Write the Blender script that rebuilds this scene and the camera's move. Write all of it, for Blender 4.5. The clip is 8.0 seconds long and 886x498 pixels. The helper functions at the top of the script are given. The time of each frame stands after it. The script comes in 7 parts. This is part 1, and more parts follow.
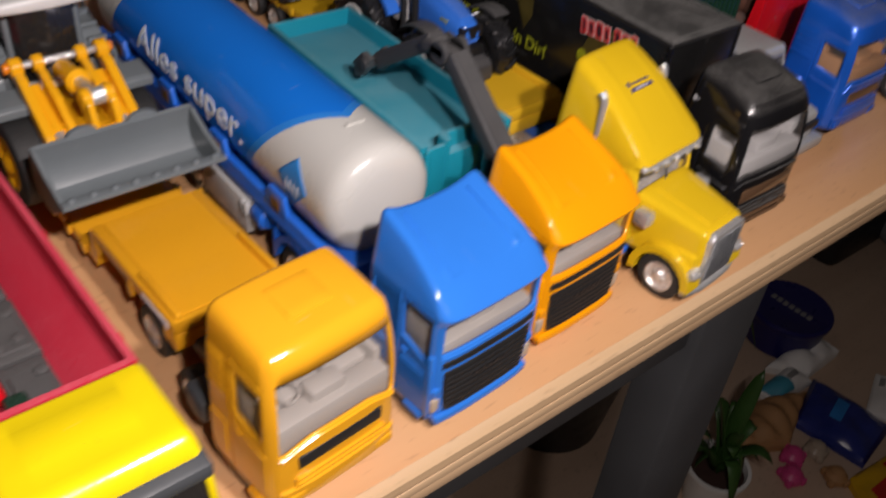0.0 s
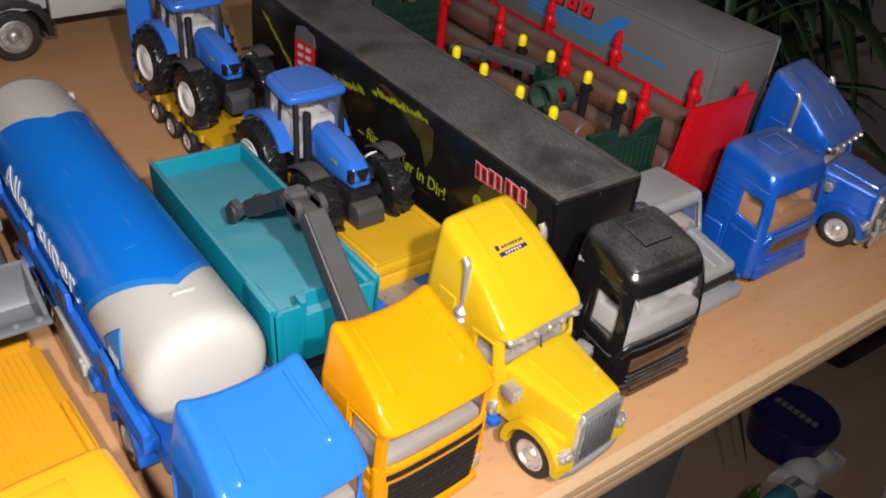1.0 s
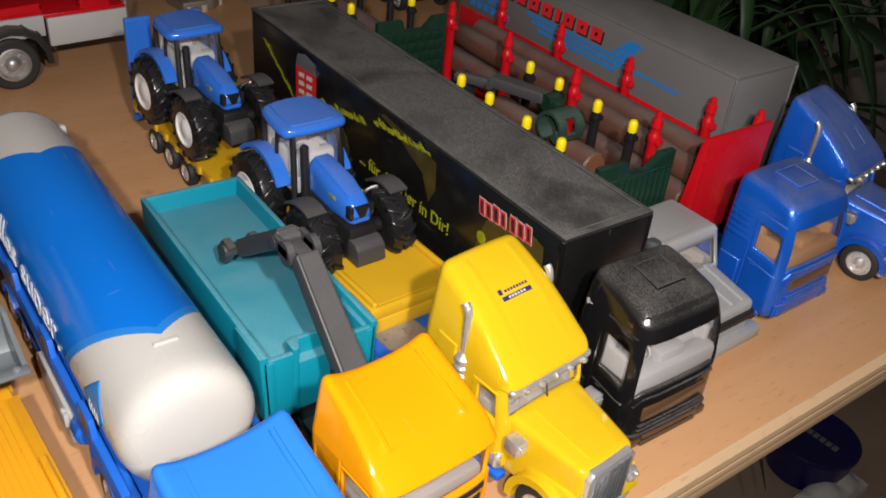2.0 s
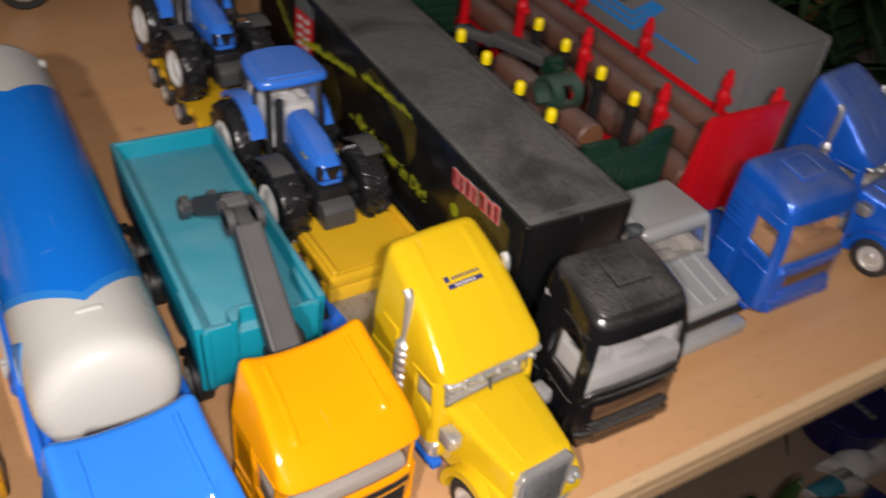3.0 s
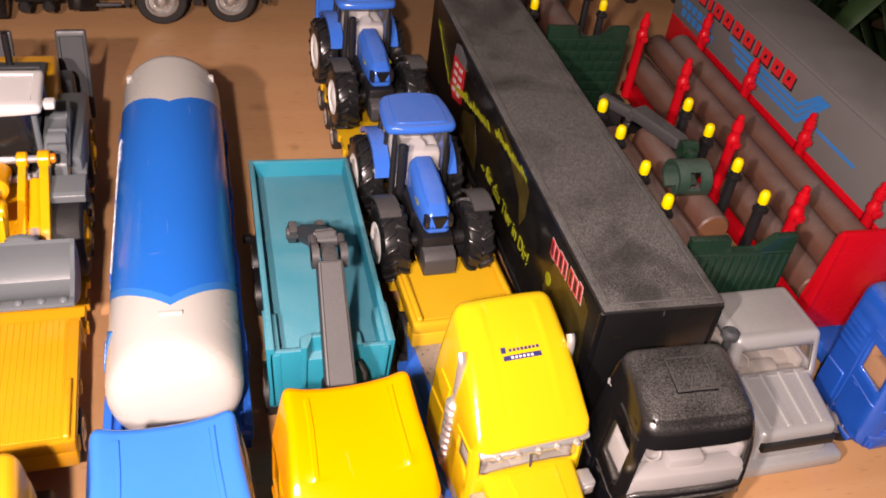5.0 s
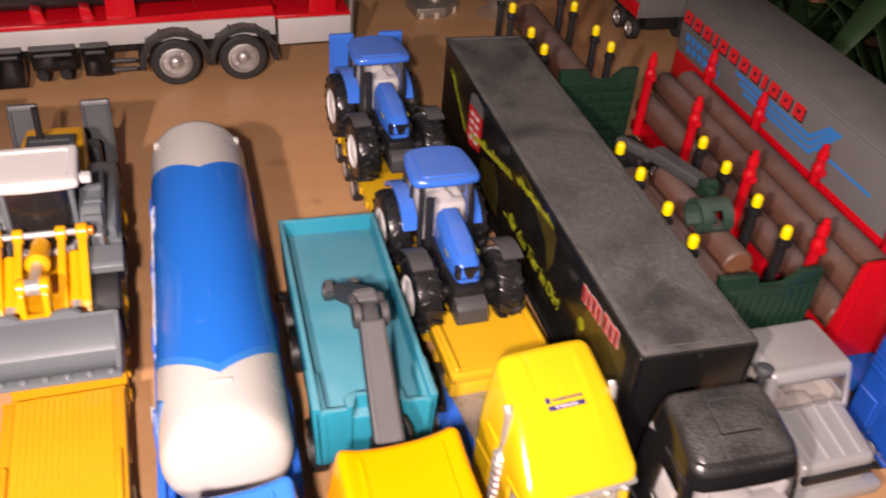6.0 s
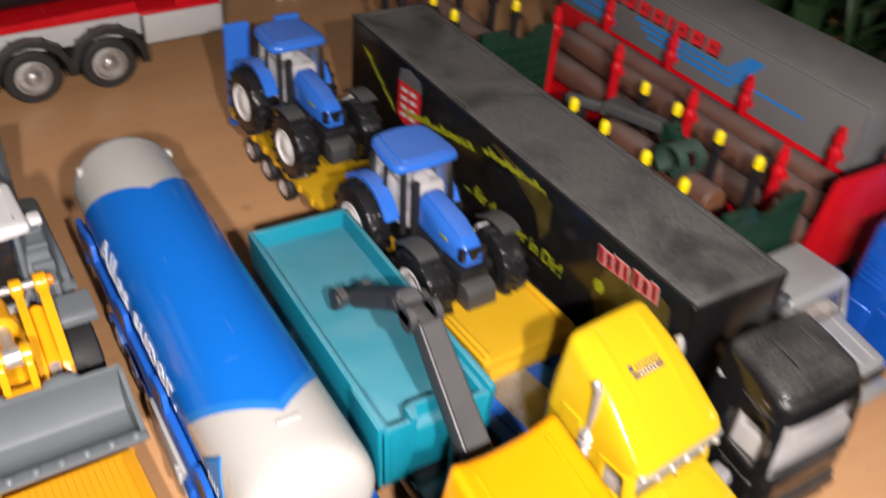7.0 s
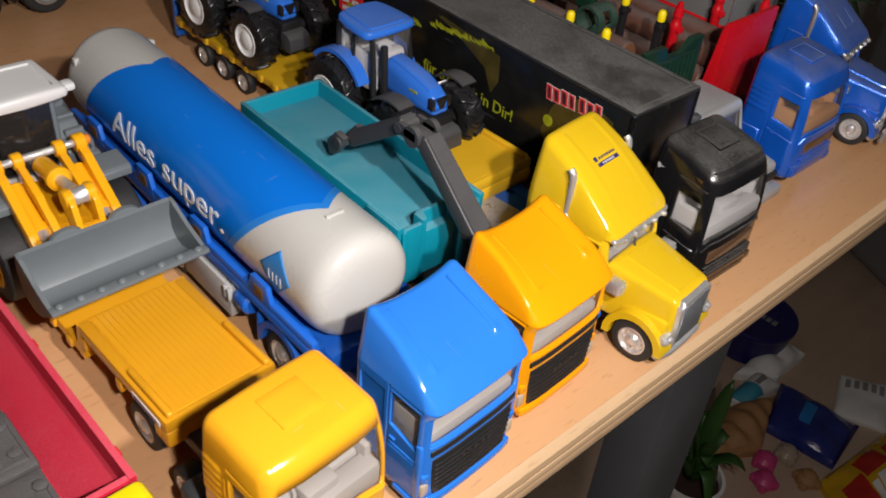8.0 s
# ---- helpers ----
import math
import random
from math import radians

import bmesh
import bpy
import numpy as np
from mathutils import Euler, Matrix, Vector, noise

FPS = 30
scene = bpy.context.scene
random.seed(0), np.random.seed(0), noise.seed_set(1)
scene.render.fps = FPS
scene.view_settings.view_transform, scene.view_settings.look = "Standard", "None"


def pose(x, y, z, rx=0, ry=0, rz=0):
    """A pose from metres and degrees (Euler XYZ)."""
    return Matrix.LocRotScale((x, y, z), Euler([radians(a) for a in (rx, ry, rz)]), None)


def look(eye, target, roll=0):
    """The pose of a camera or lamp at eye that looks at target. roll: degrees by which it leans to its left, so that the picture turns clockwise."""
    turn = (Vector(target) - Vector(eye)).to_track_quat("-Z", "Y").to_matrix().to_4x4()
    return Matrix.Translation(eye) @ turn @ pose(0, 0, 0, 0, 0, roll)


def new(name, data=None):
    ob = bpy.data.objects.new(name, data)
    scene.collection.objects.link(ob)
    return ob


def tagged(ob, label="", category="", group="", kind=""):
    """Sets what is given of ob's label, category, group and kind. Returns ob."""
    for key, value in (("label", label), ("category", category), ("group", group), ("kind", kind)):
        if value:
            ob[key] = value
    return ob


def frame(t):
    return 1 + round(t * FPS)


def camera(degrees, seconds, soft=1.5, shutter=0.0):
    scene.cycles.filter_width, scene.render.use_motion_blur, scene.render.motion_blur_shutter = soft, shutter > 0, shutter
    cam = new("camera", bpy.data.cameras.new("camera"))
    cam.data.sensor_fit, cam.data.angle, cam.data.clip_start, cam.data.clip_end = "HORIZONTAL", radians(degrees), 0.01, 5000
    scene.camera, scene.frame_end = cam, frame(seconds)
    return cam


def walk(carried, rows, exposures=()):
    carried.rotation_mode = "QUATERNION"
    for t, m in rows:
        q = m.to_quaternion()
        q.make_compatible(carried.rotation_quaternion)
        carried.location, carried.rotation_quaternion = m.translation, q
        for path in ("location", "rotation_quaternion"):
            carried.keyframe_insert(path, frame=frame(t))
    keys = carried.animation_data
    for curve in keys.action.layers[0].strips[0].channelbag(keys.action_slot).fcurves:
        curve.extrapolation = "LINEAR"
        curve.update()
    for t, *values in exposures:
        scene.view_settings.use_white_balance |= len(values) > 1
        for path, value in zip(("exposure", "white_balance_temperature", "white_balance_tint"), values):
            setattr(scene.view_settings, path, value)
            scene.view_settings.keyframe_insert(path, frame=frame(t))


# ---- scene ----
# One modelling unit is 11 mm; the table's top is z = 0.
U = 0.011
cam = camera(52.8, 8.0, 1.8, 0.36)
PATH = [
    (0, (-20.877, -26.563, 13.219), (-10.455, -14.993, 0.668), 6.70),
    (0.5, (-18.199, -27.302, 14.542), (-7.503, -14.994, 2.962), 7.38),
    (1, (-16.765, -26.811, 14.245), (-6.291, -14.022, 2.989), 6.71),
    (1.2, (-16.352, -26.646, 14.538), (-6.028, -13.671, 3.355), 6.23),
    (2.3, (-15.404, -26.038, 14.107), (-5.109, -12.868, 3.127), 5.90),
    (2.5, (-14.4, -26.338, 14.263), (-4.061, -13.312, 3.154), 6.30),
    (3, (-13.419, -26.066, 14.799), (-4.693, -13.115, 2.303), 7.83),
    (3.2, (-12.726, -25.772, 15.266), (-5.907, -11.901, 2.574), 6.86),
    (3.5, (-11.644, -24.844, 15.415), (-5.662, -10.446, 2.888), 8.94),
    (4, (-10.721, -25.141, 15.692), (-5.701, -10.529, 2.991), 9.14),
    (4.5, (-11.256, -25.661, 15.407), (-6.279, -10.952, 2.802), 8.89),
    (4.7, (-11.335, -26.310, 15.557), (-6.431, -11.511, 3.030), 8.65),
    (5.8, (-11.301, -26.941, 16.251), (-6.473, -11.902, 3.982), 6.48),
    (6, (-12.112, -26.514, 16.367), (-7.228, -11.232, 4.425), 5.24),
    (6.2, (-12.630, -25.681, 16.092), (-7.852, -10.342, 4.180), 4.98),
    (6.5, (-13.485, -23.551, 15.909), (-8.553, -8.116, 4.186), 4.73),
    (6.8, (-15.191, -22.878, 15.572), (-8.040, -8.242, 3.968), 4.10),
    (7, (-15.997, -23.678, 15.396), (-7.073, -10.407, 3.386), 5.40),
    (7.2, (-17.643, -24.532, 15.390), (-7.774, -12.297, 3.024), 5.45),
    (7.5, (-19.692, -25.553, 15.002), (-8.642, -14.596, 2.439), 6.52),
    (8, (-20.859, -25.926, 14.744), (-9.805, -14.726, 2.401), 6.01),
]
walk(cam, [(t, look(Vector(eye) * U, Vector(target) * U, roll)) for t, eye, target, roll in PATH],
     [(0, -0.54, 6650, 16), (0.5, -0.22, 6550, 12), (1, 0.0, 6500, 10), (2.5, 0.0, 6550, 10), (3, -0.18, 6650, 11), (3.5, 0.78, 7300, 22), (4, 0.62, 7400, 27),
      (4.5, 0.47, 7500, 28), (6, 0.54, 7350, 28), (6.5, 0.68, 6750, 14), (7.2, 0.18, 6600, 13), (8, -0.2, 6500, 10)])

# ---- light: fixed stand-ins for the phone's moving lamp, in a dark room ----
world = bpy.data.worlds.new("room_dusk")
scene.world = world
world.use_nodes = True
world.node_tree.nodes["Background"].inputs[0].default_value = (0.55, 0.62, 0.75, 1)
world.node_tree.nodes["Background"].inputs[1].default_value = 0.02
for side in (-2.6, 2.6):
    # two added lamps, spread wide, stand in for the phone's moving lamp
    flash = new("phone_lamp_stand_in", bpy.data.lights.new("phone_lamp_stand_in", "POINT"))
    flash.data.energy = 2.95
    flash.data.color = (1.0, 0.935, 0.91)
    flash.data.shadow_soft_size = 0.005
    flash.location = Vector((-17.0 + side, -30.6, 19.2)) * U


# ---- materials ----
def mat(name, color, rough=0.35, metal=0.0, vary=0.06, grain=60.0, bump=0.06, dust=0.0, dust_col=(0.32, 0.31, 0.29), coat=0.0,
        wear=0.0, wear_col=(0.3, 0.28, 0.25), alpha=1.0, spec=0.5, scratch=0.0, lie=(0.45, 0.95), settled=0.36):
    """Painted or moulded toy surface: tone variation at two scales, fine relief, dust lying on top faces, rubbed spots."""
    m = bpy.data.materials.new(name)
    m.use_nodes = True
    nt = m.node_tree
    n, l = nt.nodes, nt.links
    b = n["Principled BSDF"]
    co = n.new("ShaderNodeTexCoord")
    big, fine = n.new("ShaderNodeTexNoise"), n.new("ShaderNodeTexNoise")
    big.inputs["Scale"].default_value, fine.inputs["Scale"].default_value = grain, grain * 22
    big.inputs["Detail"].default_value = fine.inputs["Detail"].default_value = 3
    l.new(co.outputs["Object"], big.inputs["Vector"]), l.new(co.outputs["Object"], fine.inputs["Vector"])
    mix = n.new("ShaderNodeMix")
    mix.data_type = "RGBA"
    mix.inputs[6].default_value = (*[c * (1 - vary) for c in color], 1)
    mix.inputs[7].default_value = (*[min(1, c * (1 + vary)) for c in color], 1)
    l.new(big.outputs[0], mix.inputs[0])
    col = mix.outputs[2]
    rough_out = None
    if wear:
        ramp = n.new("ShaderNodeMapRange")
        ramp.inputs[1].default_value, ramp.inputs[2].default_value, ramp.inputs[4].default_value = 0.62, 0.72, wear
        wn = n.new("ShaderNodeTexNoise")
        wn.inputs["Scale"].default_value, wn.inputs["Detail"].default_value, wn.inputs["Roughness"].default_value = grain * 5, 6, 0.7
        l.new(co.outputs["Object"], wn.inputs["Vector"]), l.new(wn.outputs[0], ramp.inputs[0])
        wm = n.new("ShaderNodeMix")
        wm.data_type = "RGBA"
        wm.inputs[7].default_value = (*wear_col, 1)
        l.new(ramp.outputs[0], wm.inputs[0]), l.new(col, wm.inputs[6])
        col = wm.outputs[2]
    if scratch:
        # short fine scratches in two directions and dull rubbed spots
        for turn, sx, sy in ((25, 900, 60), (-50, 60, 800)):
            mp, sn, sr, sm = n.new("ShaderNodeMapping"), n.new("ShaderNodeTexNoise"), n.new("ShaderNodeMapRange"), n.new("ShaderNodeMix")
            mp.inputs["Rotation"].default_value = (0.3, 0.2, radians(turn))
            mp.inputs["Scale"].default_value = (sx, sy, 300)
            sn.inputs["Scale"].default_value, sn.inputs["Detail"].default_value = 1.0, 2
            sr.inputs[1].default_value, sr.inputs[2].default_value, sr.inputs[4].default_value = 0.725, 0.79, 0.6 * scratch
            sm.data_type = "RGBA"
            sm.inputs[7].default_value = (*[0.55 * c + 0.22 for c in color], 1)
            l.new(co.outputs["Object"], mp.inputs[0]), l.new(mp.outputs[0], sn.inputs["Vector"]), l.new(sn.outputs[0], sr.inputs[0])
            l.new(sr.outputs[0], sm.inputs[0]), l.new(col, sm.inputs[6])
            col = sm.outputs[2]
    if dust:
        geo, sep = n.new("ShaderNodeNewGeometry"), n.new("ShaderNodeSeparateXYZ")
        l.new(geo.outputs["Normal"], sep.inputs[0])
        up, speck, f = n.new("ShaderNodeMapRange"), n.new("ShaderNodeMapRange"), n.new("ShaderNodeMath")
        up.inputs[1].default_value, up.inputs[2].default_value = lie
        l.new(sep.outputs[2], up.inputs[0])
        dn = n.new("ShaderNodeTexNoise")
        dn.inputs["Scale"].default_value, dn.inputs["Detail"].default_value, dn.inputs["Roughness"].default_value = 3400, 4, 0.8
        l.new(co.outputs["Object"], dn.inputs["Vector"]), l.new(dn.outputs[0], speck.inputs[0])
        speck.inputs[1].default_value, speck.inputs[2].default_value, speck.inputs[3].default_value, speck.inputs[4].default_value = 0.43, 0.66, 0.16 * dust, 1.15 * dust
        # wiped and settled areas
        an, area = n.new("ShaderNodeTexNoise"), n.new("ShaderNodeMapRange")
        an.inputs["Scale"].default_value, an.inputs["Detail"].default_value, an.inputs["Distortion"].default_value = 38, 5, 0.8
        area.inputs[1].default_value, area.inputs[2].default_value, area.inputs[3].default_value = 0.36, 0.56, settled
        l.new(co.outputs["Object"], an.inputs["Vector"]), l.new(an.outputs[0], area.inputs[0])
        g = n.new("ShaderNodeMath")
        g.operation = "MULTIPLY"
        l.new(speck.outputs[0], g.inputs[0]), l.new(area.outputs[0], g.inputs[1])
        f.operation = "MULTIPLY"
        l.new(up.outputs[0], f.inputs[0]), l.new(g.outputs[0], f.inputs[1])
        dm = n.new("ShaderNodeMix")
        dm.data_type = "RGBA"
        dm.inputs[7].default_value = (*dust_col, 1)
        l.new(f.outputs[0], dm.inputs[0]), l.new(col, dm.inputs[6])
        col = dm.outputs[2]
        rr = n.new("ShaderNodeMapRange")
        rr.inputs[3].default_value, rr.inputs[4].default_value = rough, 0.85
        l.new(f.outputs[0], rr.inputs[0])
        rough_out = rr.outputs[0]
    l.new(col, b.inputs["Base Color"])
    if rough_out is None:
        rr = n.new("ShaderNodeMapRange")
        rr.inputs[3].default_value, rr.inputs[4].default_value = max(0.03, rough * 0.55), min(1, rough * 1.6)
        l.new(big.outputs[0], rr.inputs[0])
        rough_out = rr.outputs[0]
    l.new(rough_out, b.inputs["Roughness"])
    b.inputs["Metallic"].default_value = metal
    b.inputs["Specular IOR Level"].default_value = spec
    b.inputs["Coat Weight"].default_value = coat
    b.inputs["Coat Roughness"].default_value = 0.12
    if bump:
        bp = n.new("ShaderNodeBump")
        bp.inputs["Strength"].default_value, bp.inputs["Distance"].default_value = bump, 0.0004
        l.new(fine.outputs[0], bp.inputs["Height"]), l.new(bp.outputs[0], b.inputs["Normal"])
    b.inputs["Alpha"].default_value = alpha
    return m


def glass_mat(name, tint, alpha):
    """A thin clear plastic pane: mostly see-through, with a sharp gloss."""
    m = bpy.data.materials.new(name)
    m.use_nodes = True
    n, l = m.node_tree.nodes, m.node_tree.links
    b = n["Principled BSDF"]
    b.inputs["Base Color"].default_value = (*tint, 1)
    b.inputs["Roughness"].default_value = 0.08
    sc = n.new("ShaderNodeTexNoise")
    sc.inputs["Scale"].default_value = 300
    rg = n.new("ShaderNodeMapRange")
    rg.inputs[3].default_value, rg.inputs[4].default_value = alpha * 0.8, alpha * 1.2
    l.new(sc.outputs[0], rg.inputs[0]), l.new(rg.outputs[0], b.inputs["Alpha"])
    return m


def wood_mat(name, light, dark, along=(3.0, 60.0, 60.0), fleck=0.5, rough=0.42, stains=()):
    """Beech: faint long figure, short dark flecks along the grain."""
    m = bpy.data.materials.new(name)
    m.use_nodes = True
    n, l = m.node_tree.nodes, m.node_tree.links
    b = n["Principled BSDF"]
    co = n.new("ShaderNodeTexCoord")
    mp, mp2 = n.new("ShaderNodeMapping"), n.new("ShaderNodeMapping")
    mp.inputs["Scale"].default_value = along
    mp2.inputs["Scale"].default_value = (along[0] * 55, along[1] * 14, along[2] * 14)
    l.new(co.outputs["Object"], mp.inputs[0]), l.new(co.outputs["Object"], mp2.inputs[0])
    fig, fl, blot = n.new("ShaderNodeTexNoise"), n.new("ShaderNodeTexNoise"), n.new("ShaderNodeTexNoise")
    fig.inputs["Scale"].default_value, fig.inputs["Detail"].default_value, fig.inputs["Distortion"].default_value = 1.0, 5, 0.6
    fl.inputs["Scale"].default_value, fl.inputs["Detail"].default_value = 1.0, 2
    blot.inputs["Scale"].default_value, blot.inputs["Detail"].default_value = 14, 4
    l.new(mp.outputs[0], fig.inputs["Vector"]), l.new(mp2.outputs[0], fl.inputs["Vector"]), l.new(co.outputs["Object"], blot.inputs["Vector"])
    blot2 = n.new("ShaderNodeTexNoise")
    blot2.inputs["Scale"].default_value, blot2.inputs["Detail"].default_value = 160, 6
    l.new(co.outputs["Object"], blot2.inputs["Vector"])
    mix = n.new("ShaderNodeMix")
    mix.data_type = "RGBA"
    mix.inputs[6].default_value, mix.inputs[7].default_value = (*light, 1), (*dark, 1)
    fr = n.new("ShaderNodeMapRange")
    fr.inputs[1].default_value, fr.inputs[2].default_value = 0.3, 0.75
    l.new(fig.outputs[0], fr.inputs[0]), l.new(fr.outputs[0], mix.inputs[0])
    flr = n.new("ShaderNodeMapRange")
    flr.inputs[1].default_value, flr.inputs[2].default_value, flr.inputs[4].default_value = 0.62, 0.72, fleck
    l.new(fl.outputs[0], flr.inputs[0])
    m2 = n.new("ShaderNodeMix")
    m2.data_type = "RGBA"
    m2.inputs[7].default_value = (*[c * 0.55 for c in dark], 1)
    l.new(flr.outputs[0], m2.inputs[0]), l.new(mix.outputs[2], m2.inputs[6])
    br = n.new("ShaderNodeMapRange")
    br.inputs[1].default_value, br.inputs[2].default_value, br.inputs[4].default_value = 0.55, 0.8, 0.35
    l.new(blot.outputs[0], br.inputs[0])
    m3 = n.new("ShaderNodeMix")
    m3.data_type = "RGBA"
    m3.inputs[7].default_value = (*[c * 0.6 for c in dark], 1)
    l.new(br.outputs[0], m3.inputs[0]), l.new(m2.outputs[2], m3.inputs[6])
    col = m3.outputs[2]
    for x, y, r in stains:
        # an old smudge with a ragged rim
        away, edge, rag, sm = n.new("ShaderNodeVectorMath"), n.new("ShaderNodeMapRange"), n.new("ShaderNodeMath"), n.new("ShaderNodeMix")
        away.operation, rag.operation, sm.data_type = "DISTANCE", "MULTIPLY_ADD", "RGBA"
        away.inputs[1].default_value = (x * U, y * U, 0)
        l.new(co.outputs["Object"], away.inputs[0]), l.new(blot2.outputs[0], rag.inputs[0])
        rag.inputs[1].default_value = 1.6 * r * U
        l.new(away.outputs["Value"], rag.inputs[2]), l.new(rag.outputs[0], edge.inputs[0])
        edge.inputs[1].default_value, edge.inputs[2].default_value, edge.inputs[3].default_value, edge.inputs[4].default_value = 0.9 * r * U, 1.5 * r * U, 0.5, 0.0
        l.new(edge.outputs[0], sm.inputs[0]), l.new(col, sm.inputs[6])
        sm.inputs[7].default_value = (*[c * 0.45 for c in dark], 1)
        col = sm.outputs[2]
    l.new(col, b.inputs["Base Color"])
    b.inputs["Roughness"].default_value = rough
    bp = n.new("ShaderNodeBump")
    bp.inputs["Strength"].default_value, bp.inputs["Distance"].default_value = 0.08, 0.0003
    l.new(fl.outputs[0], bp.inputs["Height"]), l.new(bp.outputs[0], b.inputs["Normal"])
    return m


WOOD = wood_mat("beech_top", (0.60, 0.338, 0.166), (0.53, 0.28, 0.128), fleck=0.38, stains=((-4.83, -3.85, 0.6), (-3.95, -6.38, 0.4)))
EDGE_A = wood_mat("beech_edge_light", (0.62, 0.44, 0.27), (0.50, 0.33, 0.18), fleck=0.3)
EDGE_B = wood_mat("beech_edge_dark", (0.56, 0.385, 0.23), (0.46, 0.295, 0.16), fleck=0.3)
YELLOW1 = mat("lemon_paint", (0.72, 0.55, 0.005), 0.14, scratch=0.3, vary=0.05, wear=0.25, wear_col=(0.5, 0.36, 0.01))
AMBER = mat("amber_paint", (0.73, 0.34, 0.014), 0.14, scratch=0.3, vary=0.06, wear=0.2, wear_col=(0.5, 0.26, 0.02))
ORANGE = mat("orange_yellow_paint", (0.78, 0.30, 0.003), 0.13, scratch=0.3, vary=0.05, wear=0.15, wear_col=(0.65, 0.26, 0.01))
USYEL = mat("golden_yellow_paint", (0.65, 0.425, 0.011), 0.13, scratch=0.3, vary=0.05, wear=0.15, wear_col=(0.6, 0.42, 0.02))
BEDYEL = mat("yellow_plastic", (0.66, 0.385, 0.014), 0.42, vary=0.08, wear=0.25, wear_col=(0.5, 0.32, 0.03))
BLUE = mat("bright_blue_paint", (0.022, 0.165, 0.60), 0.12, scratch=0.3, vary=0.08, wear=0.2, wear_col=(0.03, 0.14, 0.5))
TANKBLUE = mat("blue_foil", (0.003, 0.15, 0.62), 0.2, scratch=0.6, vary=0.08, wear=0.25, wear_col=(0.02, 0.16, 0.52), grain=30)
TANKLIGHT = mat("pale_blue_foil", (0.02, 0.20, 0.62), 0.3, vary=0.08)
WHITE = mat("cream_white_plastic", (0.50, 0.495, 0.465), 0.26, vary=0.03, wear=0.08, wear_col=(0.5, 0.46, 0.4))
CHASBLUE = mat("blue_plastic", (0.012, 0.12, 0.55), 0.32, vary=0.08)
TEAL = mat("teal_plastic", (0.003, 0.23, 0.32), 0.36, vary=0.06, grain=40, dust=0.75, dust_col=(0.22, 0.40, 0.45))
BLACK = mat("black_plastic", (0.011, 0.011, 0.012), 0.38, vary=0.2)
BLACKGLOSS = mat("black_gloss_paint", (0.006, 0.006, 0.007), 0.14, vary=0.2, dust=0.8, dust_col=(0.165, 0.16, 0.15), lie=(0.42, 0.85), settled=0.45)
DUSTBLACK = mat("dusty_black_plastic", (0.018, 0.018, 0.018), 0.45, vary=0.2, dust=1.0, dust_col=(0.20, 0.196, 0.186), grain=35, settled=0.36)
FOIL = mat("black_printed_foil", (0.007, 0.007, 0.007), 0.22, scratch=0.35, vary=0.5, grain=50, wear=0.35, wear_col=(0.035, 0.03, 0.012))
TYRE = mat("tyre_rubber", (0.016, 0.016, 0.016), 0.6, vary=0.2, bump=0.2)
RUBDUST = mat("dusty_rubber", (0.011, 0.011, 0.012), 0.26, vary=0.2, bump=0.05, dust=0.14, dust_col=(0.13, 0.13, 0.13))
CHROME = mat("chrome_plate", (0.70, 0.70, 0.69), 0.17, metal=0.7, vary=0.2, bump=0.5, grain=120)
ALU = mat("die_cast_silver", (0.52, 0.52, 0.51), 0.38, metal=0.85, vary=0.1)
DARKGREY = mat("dark_grey_plastic", (0.055, 0.06, 0.065), 0.42, vary=0.12)
BUCKET = mat("blue_grey_plastic", (0.135, 0.155, 0.165), 0.33, vary=0.08, wear=0.2, wear_col=(0.2, 0.21, 0.21))
CRANE = mat("crane_grey_plastic", (0.045, 0.045, 0.047), 0.45, vary=0.12, dust=0.55, dust_col=(0.16, 0.155, 0.15))
LDRYEL = mat("loader_yellow_plastic", (0.78, 0.37, 0.008), 0.2, vary=0.06)
LDRWHITE = mat("loader_white_plastic", (0.62, 0.62, 0.61), 0.32, vary=0.03)
SEAT = mat("grey_interior_plastic", (0.37, 0.34, 0.31), 0.55, vary=0.08)
SEATTAN = mat("tan_paper", (0.36, 0.17, 0.065), 0.75, vary=0.3, grain=18)
SEATPALE = mat("pale_grey_interior", (0.40, 0.39, 0.385), 0.5, vary=0.1)
SEATWHITE = mat("pale_interior_plastic", (0.60, 0.59, 0.58), 0.5, vary=0.06)
TRACBLUE = mat("tractor_blue_plastic", (0.03, 0.155, 0.62), 0.16, vary=0.08, dust=0.7, dust_col=(0.15, 0.22, 0.48), lie=(0.78, 0.98))
RIMWHITE = mat("white_rim_plastic", (0.75, 0.74, 0.72), 0.4, vary=0.04)
METBLUE = mat("metallic_blue_paint", (0.006, 0.105, 0.56), 0.22, scratch=0.5, metal=0.35, vary=0.2, grain=110, bump=0.25, dust=1.1, dust_col=(0.19, 0.215, 0.30), coat=0.6, lie=(0.5, 0.85), settled=0.4)
RIMBLUE = mat("rubbed_blue_edge", (0.10, 0.15, 0.33), 0.6, vary=0.2, grain=300)
RIMDARK = mat("rubbed_black_edge", (0.05, 0.05, 0.048), 0.6, vary=0.3, grain=300)
RIMGREY = mat("dusty_highlight_grey", (0.095, 0.094, 0.09), 0.7, vary=0.3, grain=300)
SILVER = mat("dull_silver_paint", (0.36, 0.368, 0.368), 0.34, metal=0.2, vary=0.08, scratch=0.4, dust=0.9, dust_col=(0.27, 0.268, 0.255), lie=(0.8, 0.99), settled=0.05)
GREEN = mat("dark_green_plastic", (0.008, 0.029, 0.017), 0.2, vary=0.2, dust=0.3, dust_col=(0.11, 0.135, 0.12), lie=(0.6, 0.97))
